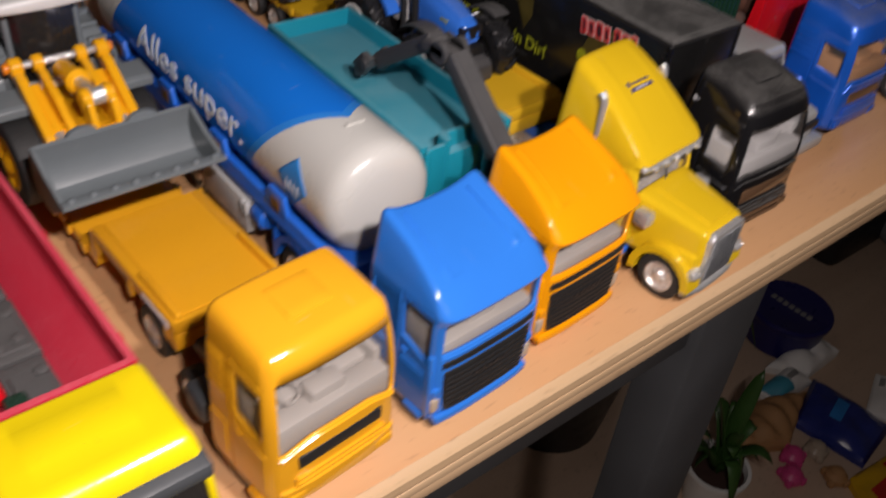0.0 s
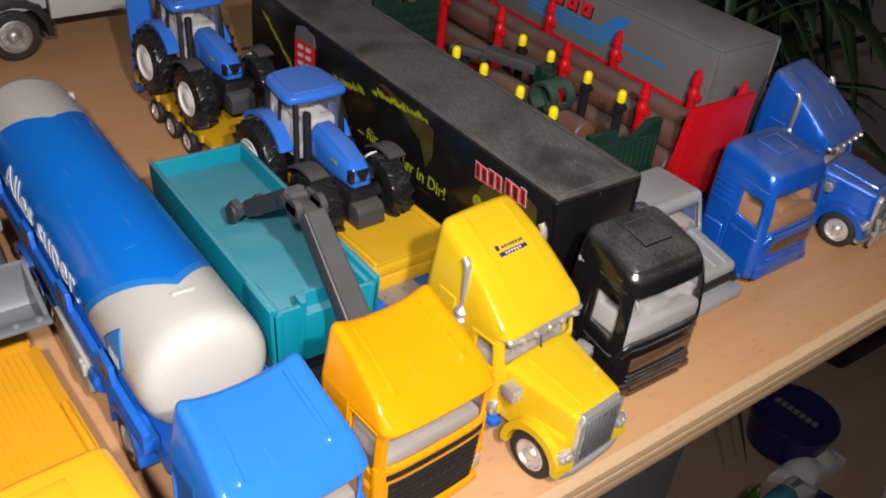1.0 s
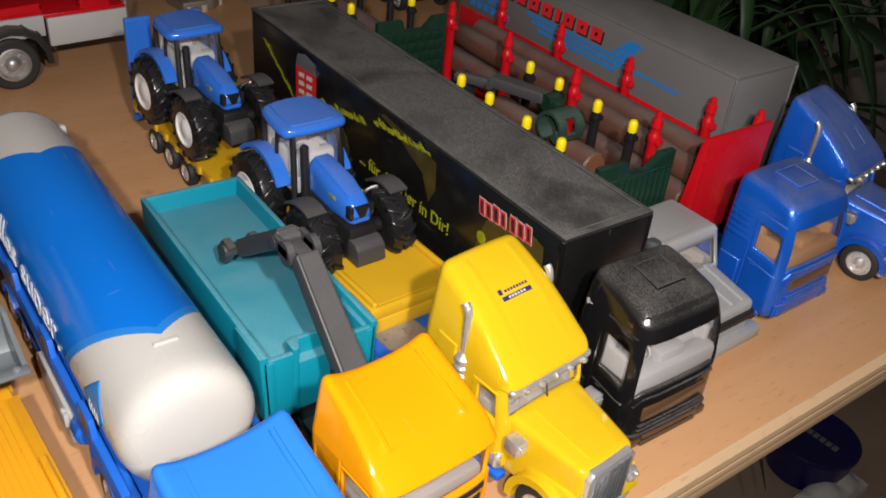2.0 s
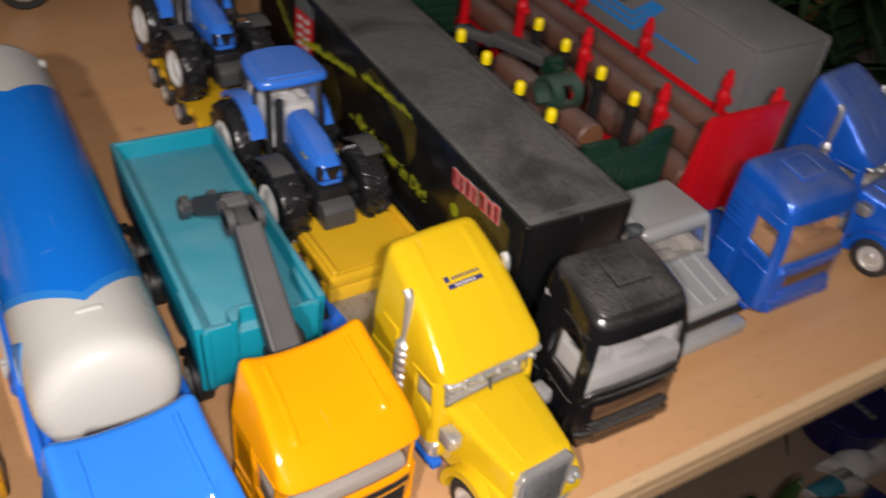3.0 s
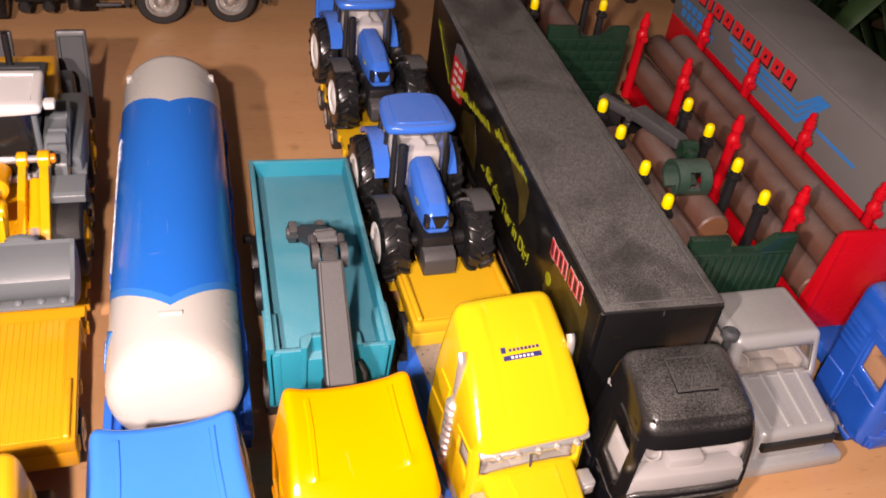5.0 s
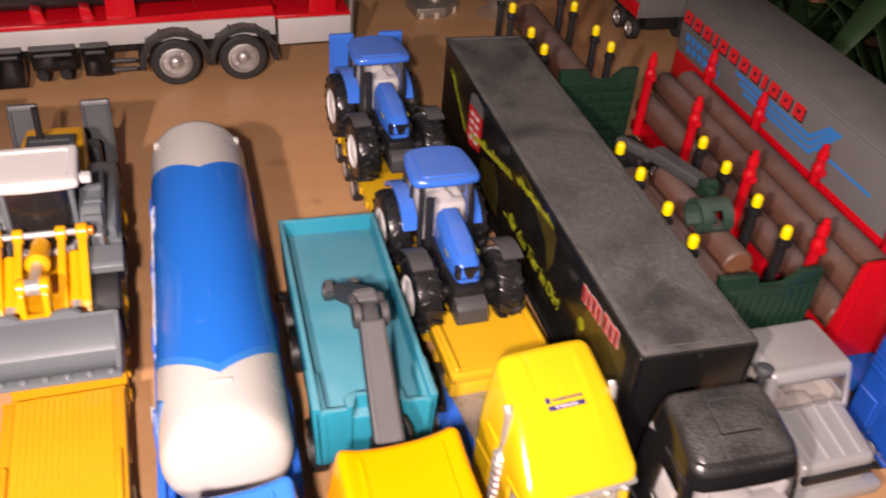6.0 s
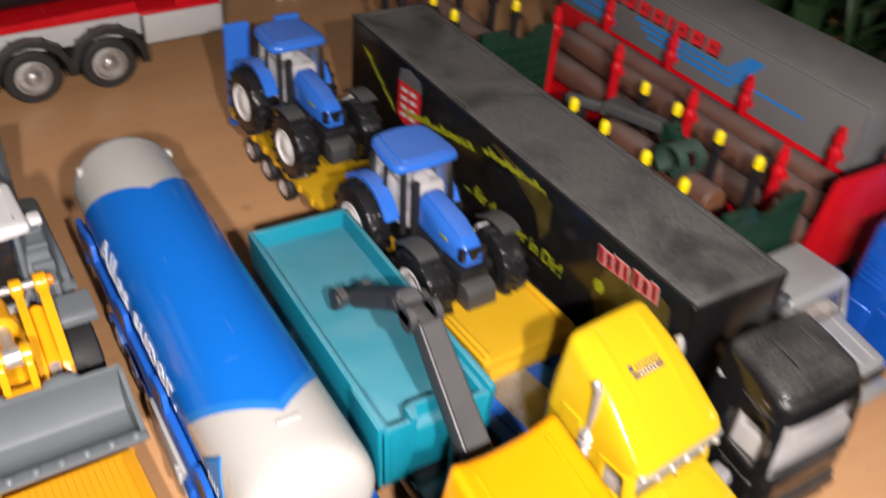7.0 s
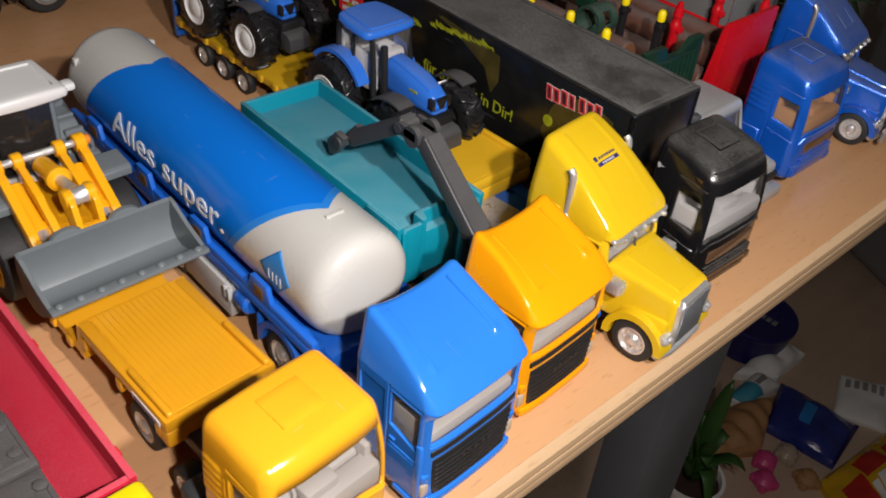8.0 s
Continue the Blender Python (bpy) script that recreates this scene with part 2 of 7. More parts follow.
RED = mat("red_plastic", (0.52, 0.006, 0.012), 0.26, scratch=0.3, vary=0.07, wear=0.15, wear_col=(0.42, 0.05, 0.05))
REDDUST = mat("dusty_red_plastic", (0.52, 0.014, 0.04), 0.48, vary=0.07, dust=0.75, dust_col=(0.60, 0.14, 0.18))
GREYBOX = mat("grey_trailer_plastic", (0.13, 0.127, 0.124), 0.45, vary=0.14, grain=25, scratch=0.2, dust=0.6, dust_col=(0.24, 0.24, 0.23))
LOG = mat("brown_log_plastic", (0.11, 0.05, 0.034), 0.42, vary=0.35, grain=110, bump=0.35, wear=0.3, wear_col=(0.06, 0.035, 0.028), dust=1.0, dust_col=(0.20, 0.172, 0.16), lie=(0.5, 0.95), settled=0.3)
LOGEND = mat("log_end_brown", (0.165, 0.07, 0.032), 0.5, vary=0.2, grain=200)
CUPGREEN = mat("dusty_green_plastic", (0.022, 0.05, 0.036), 0.3, vary=0.25, dust=0.6, dust_col=(0.13, 0.16, 0.145), lie=(0.3, 0.95))
YTIP = mat("yellow_tip_paint", (0.86, 0.66, 0.003), 0.4, vary=0.04)
GREYLOAD = mat("grey_load_plastic", (0.055, 0.055, 0.055), 0.6, vary=0.25, bump=0.5, grain=180, dust=0.6, dust_col=(0.12, 0.12, 0.115))
PALESIDE = mat("pale_grey_plastic", (0.43, 0.43, 0.42), 0.4, vary=0.16, grain=45, wear=0.35, wear_col=(0.27, 0.265, 0.255), dust=0.5, dust_col=(0.33, 0.325, 0.31))
GREYLID = mat("dusty_grey_lid", (0.06, 0.06, 0.06), 0.6, vary=0.3, grain=90, dust=0.8, dust_col=(0.15, 0.147, 0.14))
LETTER = mat("white_print", (0.72, 0.78, 0.82), 0.4, vary=0.03)
PRINTRED = mat("red_print", (0.62, 0.02, 0.025), 0.4, vary=0.06)
PRINTWHITE = mat("white_print_edge", (0.6, 0.56, 0.54), 0.4, vary=0.04)
PRINTBLACK = mat("dark_print", (0.02, 0.012, 0.02), 0.4, vary=0.1)
PRINTBLUE = mat("blue_print", (0.02, 0.19, 0.52), 0.4, vary=0.06)
PRINTNAVY = mat("navy_print", (0.026, 0.026, 0.11), 0.4, vary=0.1)
PRINTLIME = mat("lime_print", (0.27, 0.29, 0.010), 0.4, vary=0.55, grain=420)
PRINTOLIVE = mat("olive_print", (0.055, 0.043, 0.011), 0.3, vary=0.95, grain=130, wear=0.5, wear_col=(0.16, 0.13, 0.02))
AMBERLENS = mat("orange_lens", (0.75, 0.22, 0.01), 0.25, vary=0.05)
LENS = mat("clear_lens", (0.42, 0.34, 0.26), 0.2, vary=0.1)
GRILLE = mat("black_grille", (0.012, 0.012, 0.012), 0.5, vary=0.2)
CLEAR = glass_mat("clear_drinking_glass", (0.35, 0.33, 0.31), 0.3)
GLASS = glass_mat("clear_pane", (0.30, 0.28, 0.26), 0.16)
SMOKE = glass_mat("smoky_pane", (0.02, 0.018, 0.017), 0.9)
BROWNPANE = mat("brown_pane", (0.10, 0.055, 0.03), 0.12, vary=0.2, bump=0.0)


# ---- mesh kit: all lengths in modelling units ----
def thing(name, x, y, z=0.0, rz=0.0, label="", category="", group="", kind=""):
    ob = new(name)
    ob.empty_display_size = 0.01
    ob.matrix_basis = pose(x * U, y * U, z * U, 0, 0, rz)
    return tagged(ob, label, category, group, kind)


def mesh_of(name, bm, material, sharp=35):
    bmesh.ops.scale(bm, vec=(U, U, U), verts=bm.verts)
    bmesh.ops.recalc_face_normals(bm, faces=bm.faces)
    me = bpy.data.meshes.new(name)
    bm.to_mesh(me)
    bm.free()
    me.materials.append(material)
    me.shade_smooth()
    me.set_sharp_from_angle(angle=radians(sharp))
    return me


def part(name, bm, material, parent, label="", at=None, sharp=35):
    ob = new(name, mesh_of(name, bm, material, sharp))
    ob.parent = parent
    if at is not None:
        ob.matrix_basis = at
    return tagged(ob, label)


def place(x, y, z, rx=0, ry=0, rz=0):
    return pose(x * U, y * U, z * U, rx, ry, rz)


def steps(lo, hi, r, cuts, fine):
    r = min(r, (hi - lo) / 2 - 1e-4)
    base = [lo, lo + r, hi - r, hi] if not fine else [lo, lo + 0.25 * r, lo + 0.55 * r, lo + r, hi - r, hi - 0.55 * r, hi - 0.25 * r, hi]
    out = []
    for v in sorted(base + [c for c in cuts if lo < c < hi]):
        if not out or v - out[-1] > 1e-4:
            out.append(v)
    return out


FACES = {"L": (0, 0), "R": (0, 1), "F": (1, 0), "B": (1, 1), "D": (2, 0), "T": (2, 1)}


def rbox(bm, lo, hi, r=0.06, fine=False, cuts=((), (), ()), deform=None, holes=(), raises=(), only=None, off=0.0):
    """A block with rounded edges on a grid. holes: faces left open, raises: panels set proud, each (side, a0, a1, b0, b1[, by]);
    only: just that panel, moved in or out by off. deform bends the finished form."""
    cuts = [list(c) for c in cuts]
    for some, gap in ((holes, 0), (raises, 0.025), ((only,) if only else (), 0)):
        for h in some:
            ax = FACES[h[0]][0]
            others = [a for a in range(3) if a != ax]
            for a, pair in zip(others, ((h[1], h[2]), (h[3], h[4]))):
                for k, v in enumerate(pair):
                    cuts[a].append(v)
                    if gap:
                        cuts[a].append(v + (gap if k else -gap))
    rr = [min(r, (hi[a] - lo[a]) / 2 - 1e-4) for a in range(3)]
    rmin = min(rr)
    grid = [steps(lo[a], hi[a], rmin, cuts[a], fine) for a in range(3)]
    made = {}

    def vert(key):
        if key in made:
            return made[key]
        p = Vector([grid[a][key[a]] for a in range(3)])
        inner = Vector([min(max(p[a], lo[a] + rmin), hi[a] - rmin) for a in range(3)])
        d = p - inner
        normal = d.normalized() if d.length > 1e-9 else Vector((0, 0, 1))
        q = inner + normal * rmin if d.length > 1e-9 else p.copy()
        for h in raises:
            ax, end = FACES[h[0]]
            o = [a for a in range(3) if a != ax]
            if key[ax] == (len(grid[ax]) - 1 if end else 0) and h[1] - 1e-4 <= p[o[0]] <= h[2] + 1e-4 and h[3] - 1e-4 <= p[o[1]] <= h[4] + 1e-4:
                q[ax] += h[5] if end else -h[5]
        if only and off:
            ax, end = FACES[only[0]]
            q[ax] += off if end else -off
        if deform:
            q = deform(q)
        made[key] = bm.verts.new(q)
        return made[key]

    for side, (ax, end) in FACES.items():
        if only and only[0] != side:
            continue
        o = [a for a in range(3) if a != ax]
        k = len(grid[ax]) - 1 if end else 0
        ga, gb = grid[o[0]], grid[o[1]]
        for i in range(len(ga) - 1):
            for j in range(len(gb) - 1):
                ca, cb = (ga[i] + ga[i + 1]) / 2, (gb[j] + gb[j + 1]) / 2
                inside = [h for h in ((only,) if only else holes) if h[0] == side and h[1] < ca < h[2] and h[3] < cb < h[4]]
                if bool(inside) != bool(only):
                    continue
                ring = []
                for di, dj in ((0, 0), (1, 0), (1, 1), (0, 1)):
                    key = [0, 0, 0]
                    key[ax], key[o[0]], key[o[1]] = k, i + di, j + dj
                    ring.append(vert(tuple(key)))
                try:
                    bm.faces.new(ring)
                except ValueError:
                    pass
    return bm


def shell(ob, thick=0.09):
    """Gives an open mould its wall thickness."""
    s = ob.modifiers.new("wall", "SOLIDIFY")
    s.thickness, s.offset = thick * U, -1
    return ob


def frame_at(p0, p1):
    z = (Vector(p1) - Vector(p0)).normalized()
    x = z.orthogonal().normalized()
    if abs(z.z) < 0.9:
        x = Vector((0, 0, 1)).cross(z).normalized()
    return x, z.cross(x), z


def lathe(bm, p0, p1, profile, seg=20, caps=True):
    """Turns a profile of (radius, height along p0 to p1) round that line."""
    x, y, z = frame_at(p0, p1)
    p0 = Vector(p0)
    rings = []
    for r, h in profile:
        rings.append([bm.verts.new(p0 + z * h + (x * math.cos(a) + y * math.sin(a)) * max(r, 1e-4)) for a in (2 * math.pi * k / seg for k in range(seg))])
    for a, b in zip(rings, rings[1:]):
        for k in range(seg):
            bm.faces.new((a[k], a[(k + 1) % seg], b[(k + 1) % seg], b[k]))
    if caps:
        bm.faces.new(rings[0][::-1]), bm.faces.new(rings[-1])
    return bm


def rod(bm, p0, p1, r, r2=None, seg=12, bevel=0.0):
    d = (Vector(p1) - Vector(p0)).length
    r2 = r if r2 is None else r2
    prof = [(r, 0), (r2, d)] if not bevel else [(r - bevel, 0), (r, bevel), (r2, d - bevel), (r2 - bevel, d)]
    return lathe(bm, p0, p1, prof, seg)


def prism(bm, pts, axis, a, b, bevel=0.0):
    """An outline (the two other axes, in order) pushed along an axis from a to b."""
    o = [k for k in range(3) if k != axis]
    ends = []
    for v in (a, b):
        ring = []
        for p in pts:
            c = [0, 0, 0]
            c[axis], c[o[0]], c[o[1]] = v, p[0], p[1]
            ring.append(bm.verts.new(c))
        ends.append(ring)
    n = len(pts)
    fs = [bm.faces.new(ends[0][::-1]), bm.faces.new(ends[1])]
    for k in range(n):
        fs.append(bm.faces.new((ends[0][k], ends[0][(k + 1) % n], ends[1][(k + 1) % n], ends[1][k])))
    if bevel:
        es = {e for f in fs for e in f.edges}
        bmesh.ops.bevel(bm, geom=list(es), offset=bevel, segments=2, affect="EDGES", profile=0.6)
    return bm


def tube(bm, pts, r, seg=8):
    pts = [Vector(p) for p in pts]
    rings = []
    for k, p in enumerate(pts):
        d = (pts[min(k + 1, len(pts) - 1)] - pts[max(k - 1, 0)]).normalized()
        x, y, _ = frame_at((0, 0, 0), d)
        if rings:
            x = (px - d * px.dot(d)).normalized()
            y = d.cross(x)
        px = x
        rings.append([bm.verts.new(p + (x * math.cos(a) + y * math.sin(a)) * r) for a in (2 * math.pi * j / seg for j in range(seg))])
    for a, b in zip(rings, rings[1:]):
        for k in range(seg):
            bm.faces.new((a[k], a[(k + 1) % seg], b[(k + 1) % seg], b[k]))
    bm.faces.new(rings[0][::-1]), bm.faces.new(rings[-1])
    return bm


def box(name, lo, hi, material, parent, r=0.04, label="", at=None, deform=None):
    return part(name, rbox(bmesh.new(), lo, hi, r, deform=deform), material, parent, label, at)


def bar(name, p0, p1, r, material, parent, r2=None, seg=12, label="", bevel=0.0):
    return part(name, rod(bmesh.new(), p0, p1, r, r2, seg, bevel), material, parent, label)


def lettering(name, body, size, material, parent, fit, extrude=0.008, label="", wide=0.0):
    """Words in the built-in font; fit carries a flat point (along, up, out) in units to its place."""
    cu = bpy.data.curves.new("words", "FONT")
    cu.body, cu.size, cu.extrude, cu.resolution_u = body, size, extrude, 3
    tmp = new("words", cu)
    me = bpy.data.meshes.new_from_object(tmp.evaluated_get(bpy.context.evaluated_depsgraph_get()))
    bpy.data.objects.remove(tmp)
    bm = bmesh.new()
    bm.from_mesh(me)
    bpy.data.meshes.remove(me)
    for k in range(1, 12):
        bmesh.ops.bisect_plane(bm, geom=bm.verts[:] + bm.edges[:] + bm.faces[:], plane_co=(0, (k / 9 - 0.25) * size, 0), plane_no=(0, 1, 0))
    if wide:
        x0, x1 = min(v.co.x for v in bm.verts), max(v.co.x for v in bm.verts)
        for v in bm.verts:
            v.co.x = (v.co.x - x0) * wide / (x1 - x0)
    for v in bm.verts:
        v.co = fit(v.co.copy())
    return part(name, bm, material, parent, label)


WHEELS, LUGS = {}, {}


def wheel(parent, x, y, R, w, rim="chrome", z=None, tread=False):
    """A wheel: tyre with its rim as a piece of its own; x is the outer face, and the wheel lies inwards of it."""
    key = (R, w, rim, tread)
    if key not in WHEELS:
        bm = bmesh.new()
        rr = R * (0.54 if tread else 0.64)
        rim_r, R = R, R * (0.93 if tread else 1.0)
        lathe(bm, (-w / 2, 0, 0), (w / 2, 0, 0), [(rr, 0), (R * 0.9, 0), (R * 0.975, w * 0.07), (R, w * 0.2), (R, w * 0.8), (R * 0.975, w * 0.93), (R * 0.9, w), (rr, w), (rr, 0)], 28, False)
        R = rim_r
        if tread:
            for s in (-1, 1):
                t = bmesh.new()
                rbox(t, (min(0.0, s * 0.52 * w), -0.062 * R, R * 0.86), (max(0.0, s * 0.52 * w), 0.062 * R, R * 1.005), 0.018 * R, cuts=([s * w * k / 8 for k in range(1, 4)], (), ()))
                for v in t.verts:
                    # swept back towards the shoulder, and wrapped round the tyre
                    a = (v.co.y + 0.42 * abs(v.co.x) * R / w) / R
                    fall = v.co.z - 0.05 * R * (2 * v.co.x / w) ** 4
                    v.co.y, v.co.z = fall * math.sin(a), fall * math.cos(a)
                LUGS[R, w, s] = mesh_of("lug", t, RUBDUST)
        tyre = mesh_of("tyre", bm, RUBDUST if tread else TYRE)
        bm = bmesh.new()
        o = w / 2
        if rim == "white":
            prof = [(rr, -0.06 * w), (rr, 0.0), (rr * 0.93, 0.03 * w), (rr * 0.86, -0.06 * w), (rr * 0.62, -0.10 * w), (rr * 0.5, -0.02 * w), (rr * 0.3, 0.04 * w), (0.001, 0.05 * w)]
        else:
            prof = [(rr, -0.06 * w), (rr, 0.0), (rr * 0.9, 0.02 * w), (rr * 0.78, -0.16 * w), (rr * 0.5, -0.14 * w), (rr * 0.42, 0.0), (rr * 0.26, 0.10 * w), (rr * 0.2, 0.12 * w), (0.001, 0.12 * w)]
        lathe(bm, (o, 0, 0), (o + 1, 0, 0), prof, 24, False)
        if rim != "white":
            for k in range(8):
                a = 2 * math.pi * k / 8
                rod(bm, (o - 0.16 * w, rr * 0.63 * math.cos(a), rr * 0.63 * math.sin(a)), (o - 0.06 * w, rr * 0.63 * math.cos(a), rr * 0.63 * math.sin(a)), rr * 0.09, seg=6)
        WHEELS[key] = tyre, mesh_of("rim", bm, {"chrome": CHROME, "white": RIMWHITE, "silver": ALU, "yellow": LDRYEL}[rim])
    tyre, rimme = WHEELS[key]
    s = -1 if x < 0 else 1
    wh = new("wheel", tyre)
    wh.parent = parent
    wh.matrix_basis = place(x - s * w / 2, y, R if z is None else z, 0, 0, 180 if s < 0 else 0)
    rm = new("rim", rimme)
    rm.parent = wh
    for k in range(15 if tread else 0):
        for s in (-1, 1):
            lug = new("lug", LUGS[R, w, s])
            lug.parent, lug.matrix_basis = wh, pose(0, 0, 0, 360 * (k + (0.5 if s > 0 else 0)) / 15)
    return wh


def axle(parent, hw, y, R, w, rim="chrome", z=None, tread=False):
    wheel(parent, -hw, y, R, w, rim, z, tread), wheel(parent, hw, y, R, w, rim, z, tread)
    bar("axle", (-hw + w * 0.6, y, R if z is None else z), (hw - w * 0.6, y, R if z is None else z), R * 0.18, BLACK, parent, seg=8)


def seats(parent, hw, y0, y1, z0, z1, material):
    """The moulded inside of a cab: floor block, door linings, dashboard, two wide seats with headrests and a steering wheel."""
    bm = bmesh.new()
    h = z1 - z0
    rbox(bm, (-hw, y0, z0), (hw, y1, z0 + 0.42 * h), 0.05)
    rbox(bm, (-hw, y1 - 0.3, z0), (hw, y1, z1 + 0.1), 0.08)
    for s in (-1, 1):
        rbox(bm, (s * (hw - 0.09) - 0.09, y0 + 0.12, z0), (s * (hw - 0.09) + 0.09, y1, z0 + 0.66 * h), 0.06)
        rbox(bm, (s * (hw - 0.17) - 0.17, y0 + 0.42 * (y1 - y0), z0), (s * (hw - 0.17) + 0.17, y1, z0 + 0.86 * h), 0.14)
    rbox(bm, (-hw, y0 - 0.14, z0 + 0.2), (hw, y0 + 0.3, z0 + 0.5 * h), 0.1)
    rbox(bm, (-hw * 0.3, y0 + 0.02, z0 + 0.3), (hw * 0.3, y0 + 0.4, z0 + 0.62 * h), 0.08)
    for s in (-1, 1):
        c = s * hw * 0.54
        rbox(bm, (c - hw * 0.38, y0 + 0.48 * (y1 - y0), z0), (c + hw * 0.38, y0 + 0.78 * (y1 - y0), z0 + 0.8 * h), 0.14)
        rbox(bm, (c - hw * 0.22, y0 + 0.5 * (y1 - y0), z0 + 0.7 * h), (c + hw * 0.22, y0 + 0.74 * (y1 - y0), z1), 0.1)
        rbox(bm, (c - hw * 0.36, y0 + 0.32, z0 + 0.2), (c + hw * 0.36, y0 + 0.62 * (y1 - y0), z0 + 0.52 * h), 0.1)
    part("interior", bm, material, parent, "grey moulded seats and dashboard")
    bm = bmesh.new()
    lathe(bm, (-hw * 0.5, y0 + 0.34, z0 + 0.6 * h), (-hw * 0.5, y0 + 0.09, z0 + 0.75 * h), [(0.18, 0), (0.21, 0.03), (0.18, 0.06), (0.15, 0.03), (0.18, 0)], 16, False)
    part("steering_wheel", bm, material, parent)


# ---- setting: room shell, floor, table ----
def structure(name, lo, hi, material, label, r=0.05, category=""):
    ob = new(name, mesh_of(name, rbox(bmesh.new(), lo, hi, r), material))
    return tagged(ob, label, category, kind="structure")


FLOORM = wood_mat("floor_laminate", (0.62, 0.46, 0.34), (0.52, 0.37, 0.265), (2.0, 14.0, 14.0), 0.3, 0.5)
PLASTER = mat("room_plaster", (0.55, 0.53, 0.50), 0.85, vary=0.05, grain=3, bump=0.2)
LEGSTEEL = mat("dark_steel_powder_coat", (0.03, 0.031, 0.033), 0.55, vary=0.15, grain=30)
FZ = -62.0
structure("floor", (-150, -120, FZ - 2), (150, 150, FZ), FLOORM, "brown laminate floor of a dim room")
structure("wall_north", (-150, 150, FZ), (150, 153, 190), PLASTER, "plain off-white plastered room wall")
structure("wall_south", (-150, -123, FZ), (150, -120, 190), PLASTER, "plain off-white plastered room wall")
structure("wall_east", (150, -120, FZ), (153, 150, 190), PLASTER, "plain off-white plastered room wall")
structure("wall_west", (-153, -120, FZ), (-150, 150, 190), PLASTER, "plain off-white plastered room wall")
structure("ceiling", (-150, -120, 190), (150, 150, 193), PLASTER, "plain white ceiling of the room")

# the table: beech top with a layered solid edging, on dark steel legs
table = thing("table", -5, 4, 0, 1.1, "beech table with layered front edging on dark steel legs", "table")
TX0, TX1, TY0, TY1 = -65.0, 17.6, -22.78, 26.0
box("table_top", (TX0, TY0, -1.0), (TX1, TY1, 0.0), WOOD, table, 0.03)
bm = bmesh.new()
prism(bm, [(TY0 - 0.16, -0.03), (TY0 - 0.002, 0.0), (TY0 - 0.002, -0.26), (TY0 - 0.22, -0.26), (TY0 - 0.22, -0.1)], 0, TX0, TX1)
part("edging", bm, EDGE_A, table, "pale beech edging strip")
box("edging", (TX0, TY0 - 0.212, -0.40), (TX1, TY0 - 0.002, -0.262), EDGE_B, table, 0.02, "darker glue layer of the edging")
box("edging", (TX0, TY0 - 0.225, -0.66), (TX1, TY0 - 0.002, -0.402), EDGE_A, table, 0.03)
box("edging", (TX0, TY0 - 0.21, -0.98), (TX1, TY0 - 0.002, -0.662), EDGE_B, table, 0.03)
box("leg", (1.2, TY0 + 0.7, FZ), (4.2, TY0 + 2.4, -1.0), LEGSTEEL, table, 0.15, "dark grey steel leg")
box("leg", (-61, TY0 + 0.7, FZ), (-57.5, TY0 + 2.4, -1.0), LEGSTEEL, table, 0.15, "dark grey steel leg")
box("leg", (1.2, TY1 - 2.4, FZ), (4.2, TY1 - 0.7, -1.0), LEGSTEEL, table, 0.15, "dark grey steel leg")
box("leg", (-61, TY1 - 2.4, FZ), (-57.5, TY1 - 0.7, -1.0), LEGSTEEL, table, 0.15, "dark grey steel leg")
box("rail", (-41, TY0 + 1.0, -4.0), (1.2, TY0 + 2.0, -1.0), LEGSTEEL, table, 0.1, "dark grey steel rail under the top")


# ---- toy trucks: local x across, y = 0 at the nose and growing to the rear, z up from the table ----
def chassis(th, hw, y0, y1, z0, z1, material=BLACK):
    box("chassis", (-hw, y0, z0), (hw, y1, z1), material, th, 0.06)


def hatch_rim(cab, material, corners, top):
    """The rubbed, paler edge round a roof hatch."""
    bm = bmesh.new()
    pts = []
    for k in range(4):
        (x0, y0), (x1, y1) = corners[k], corners[(k + 1) % 4]
        pts += [(x0 + (x1 - x0) * j / 4, y0 + (y1 - y0) * j / 4) for j in range(4)]
    tube(bm, [(x, y, top(x, y)) for x, y in pts + pts[:1]], 0.011, 6)
    part("hatch_rim", bm, material, cab, "pale rubbed hatch edge")


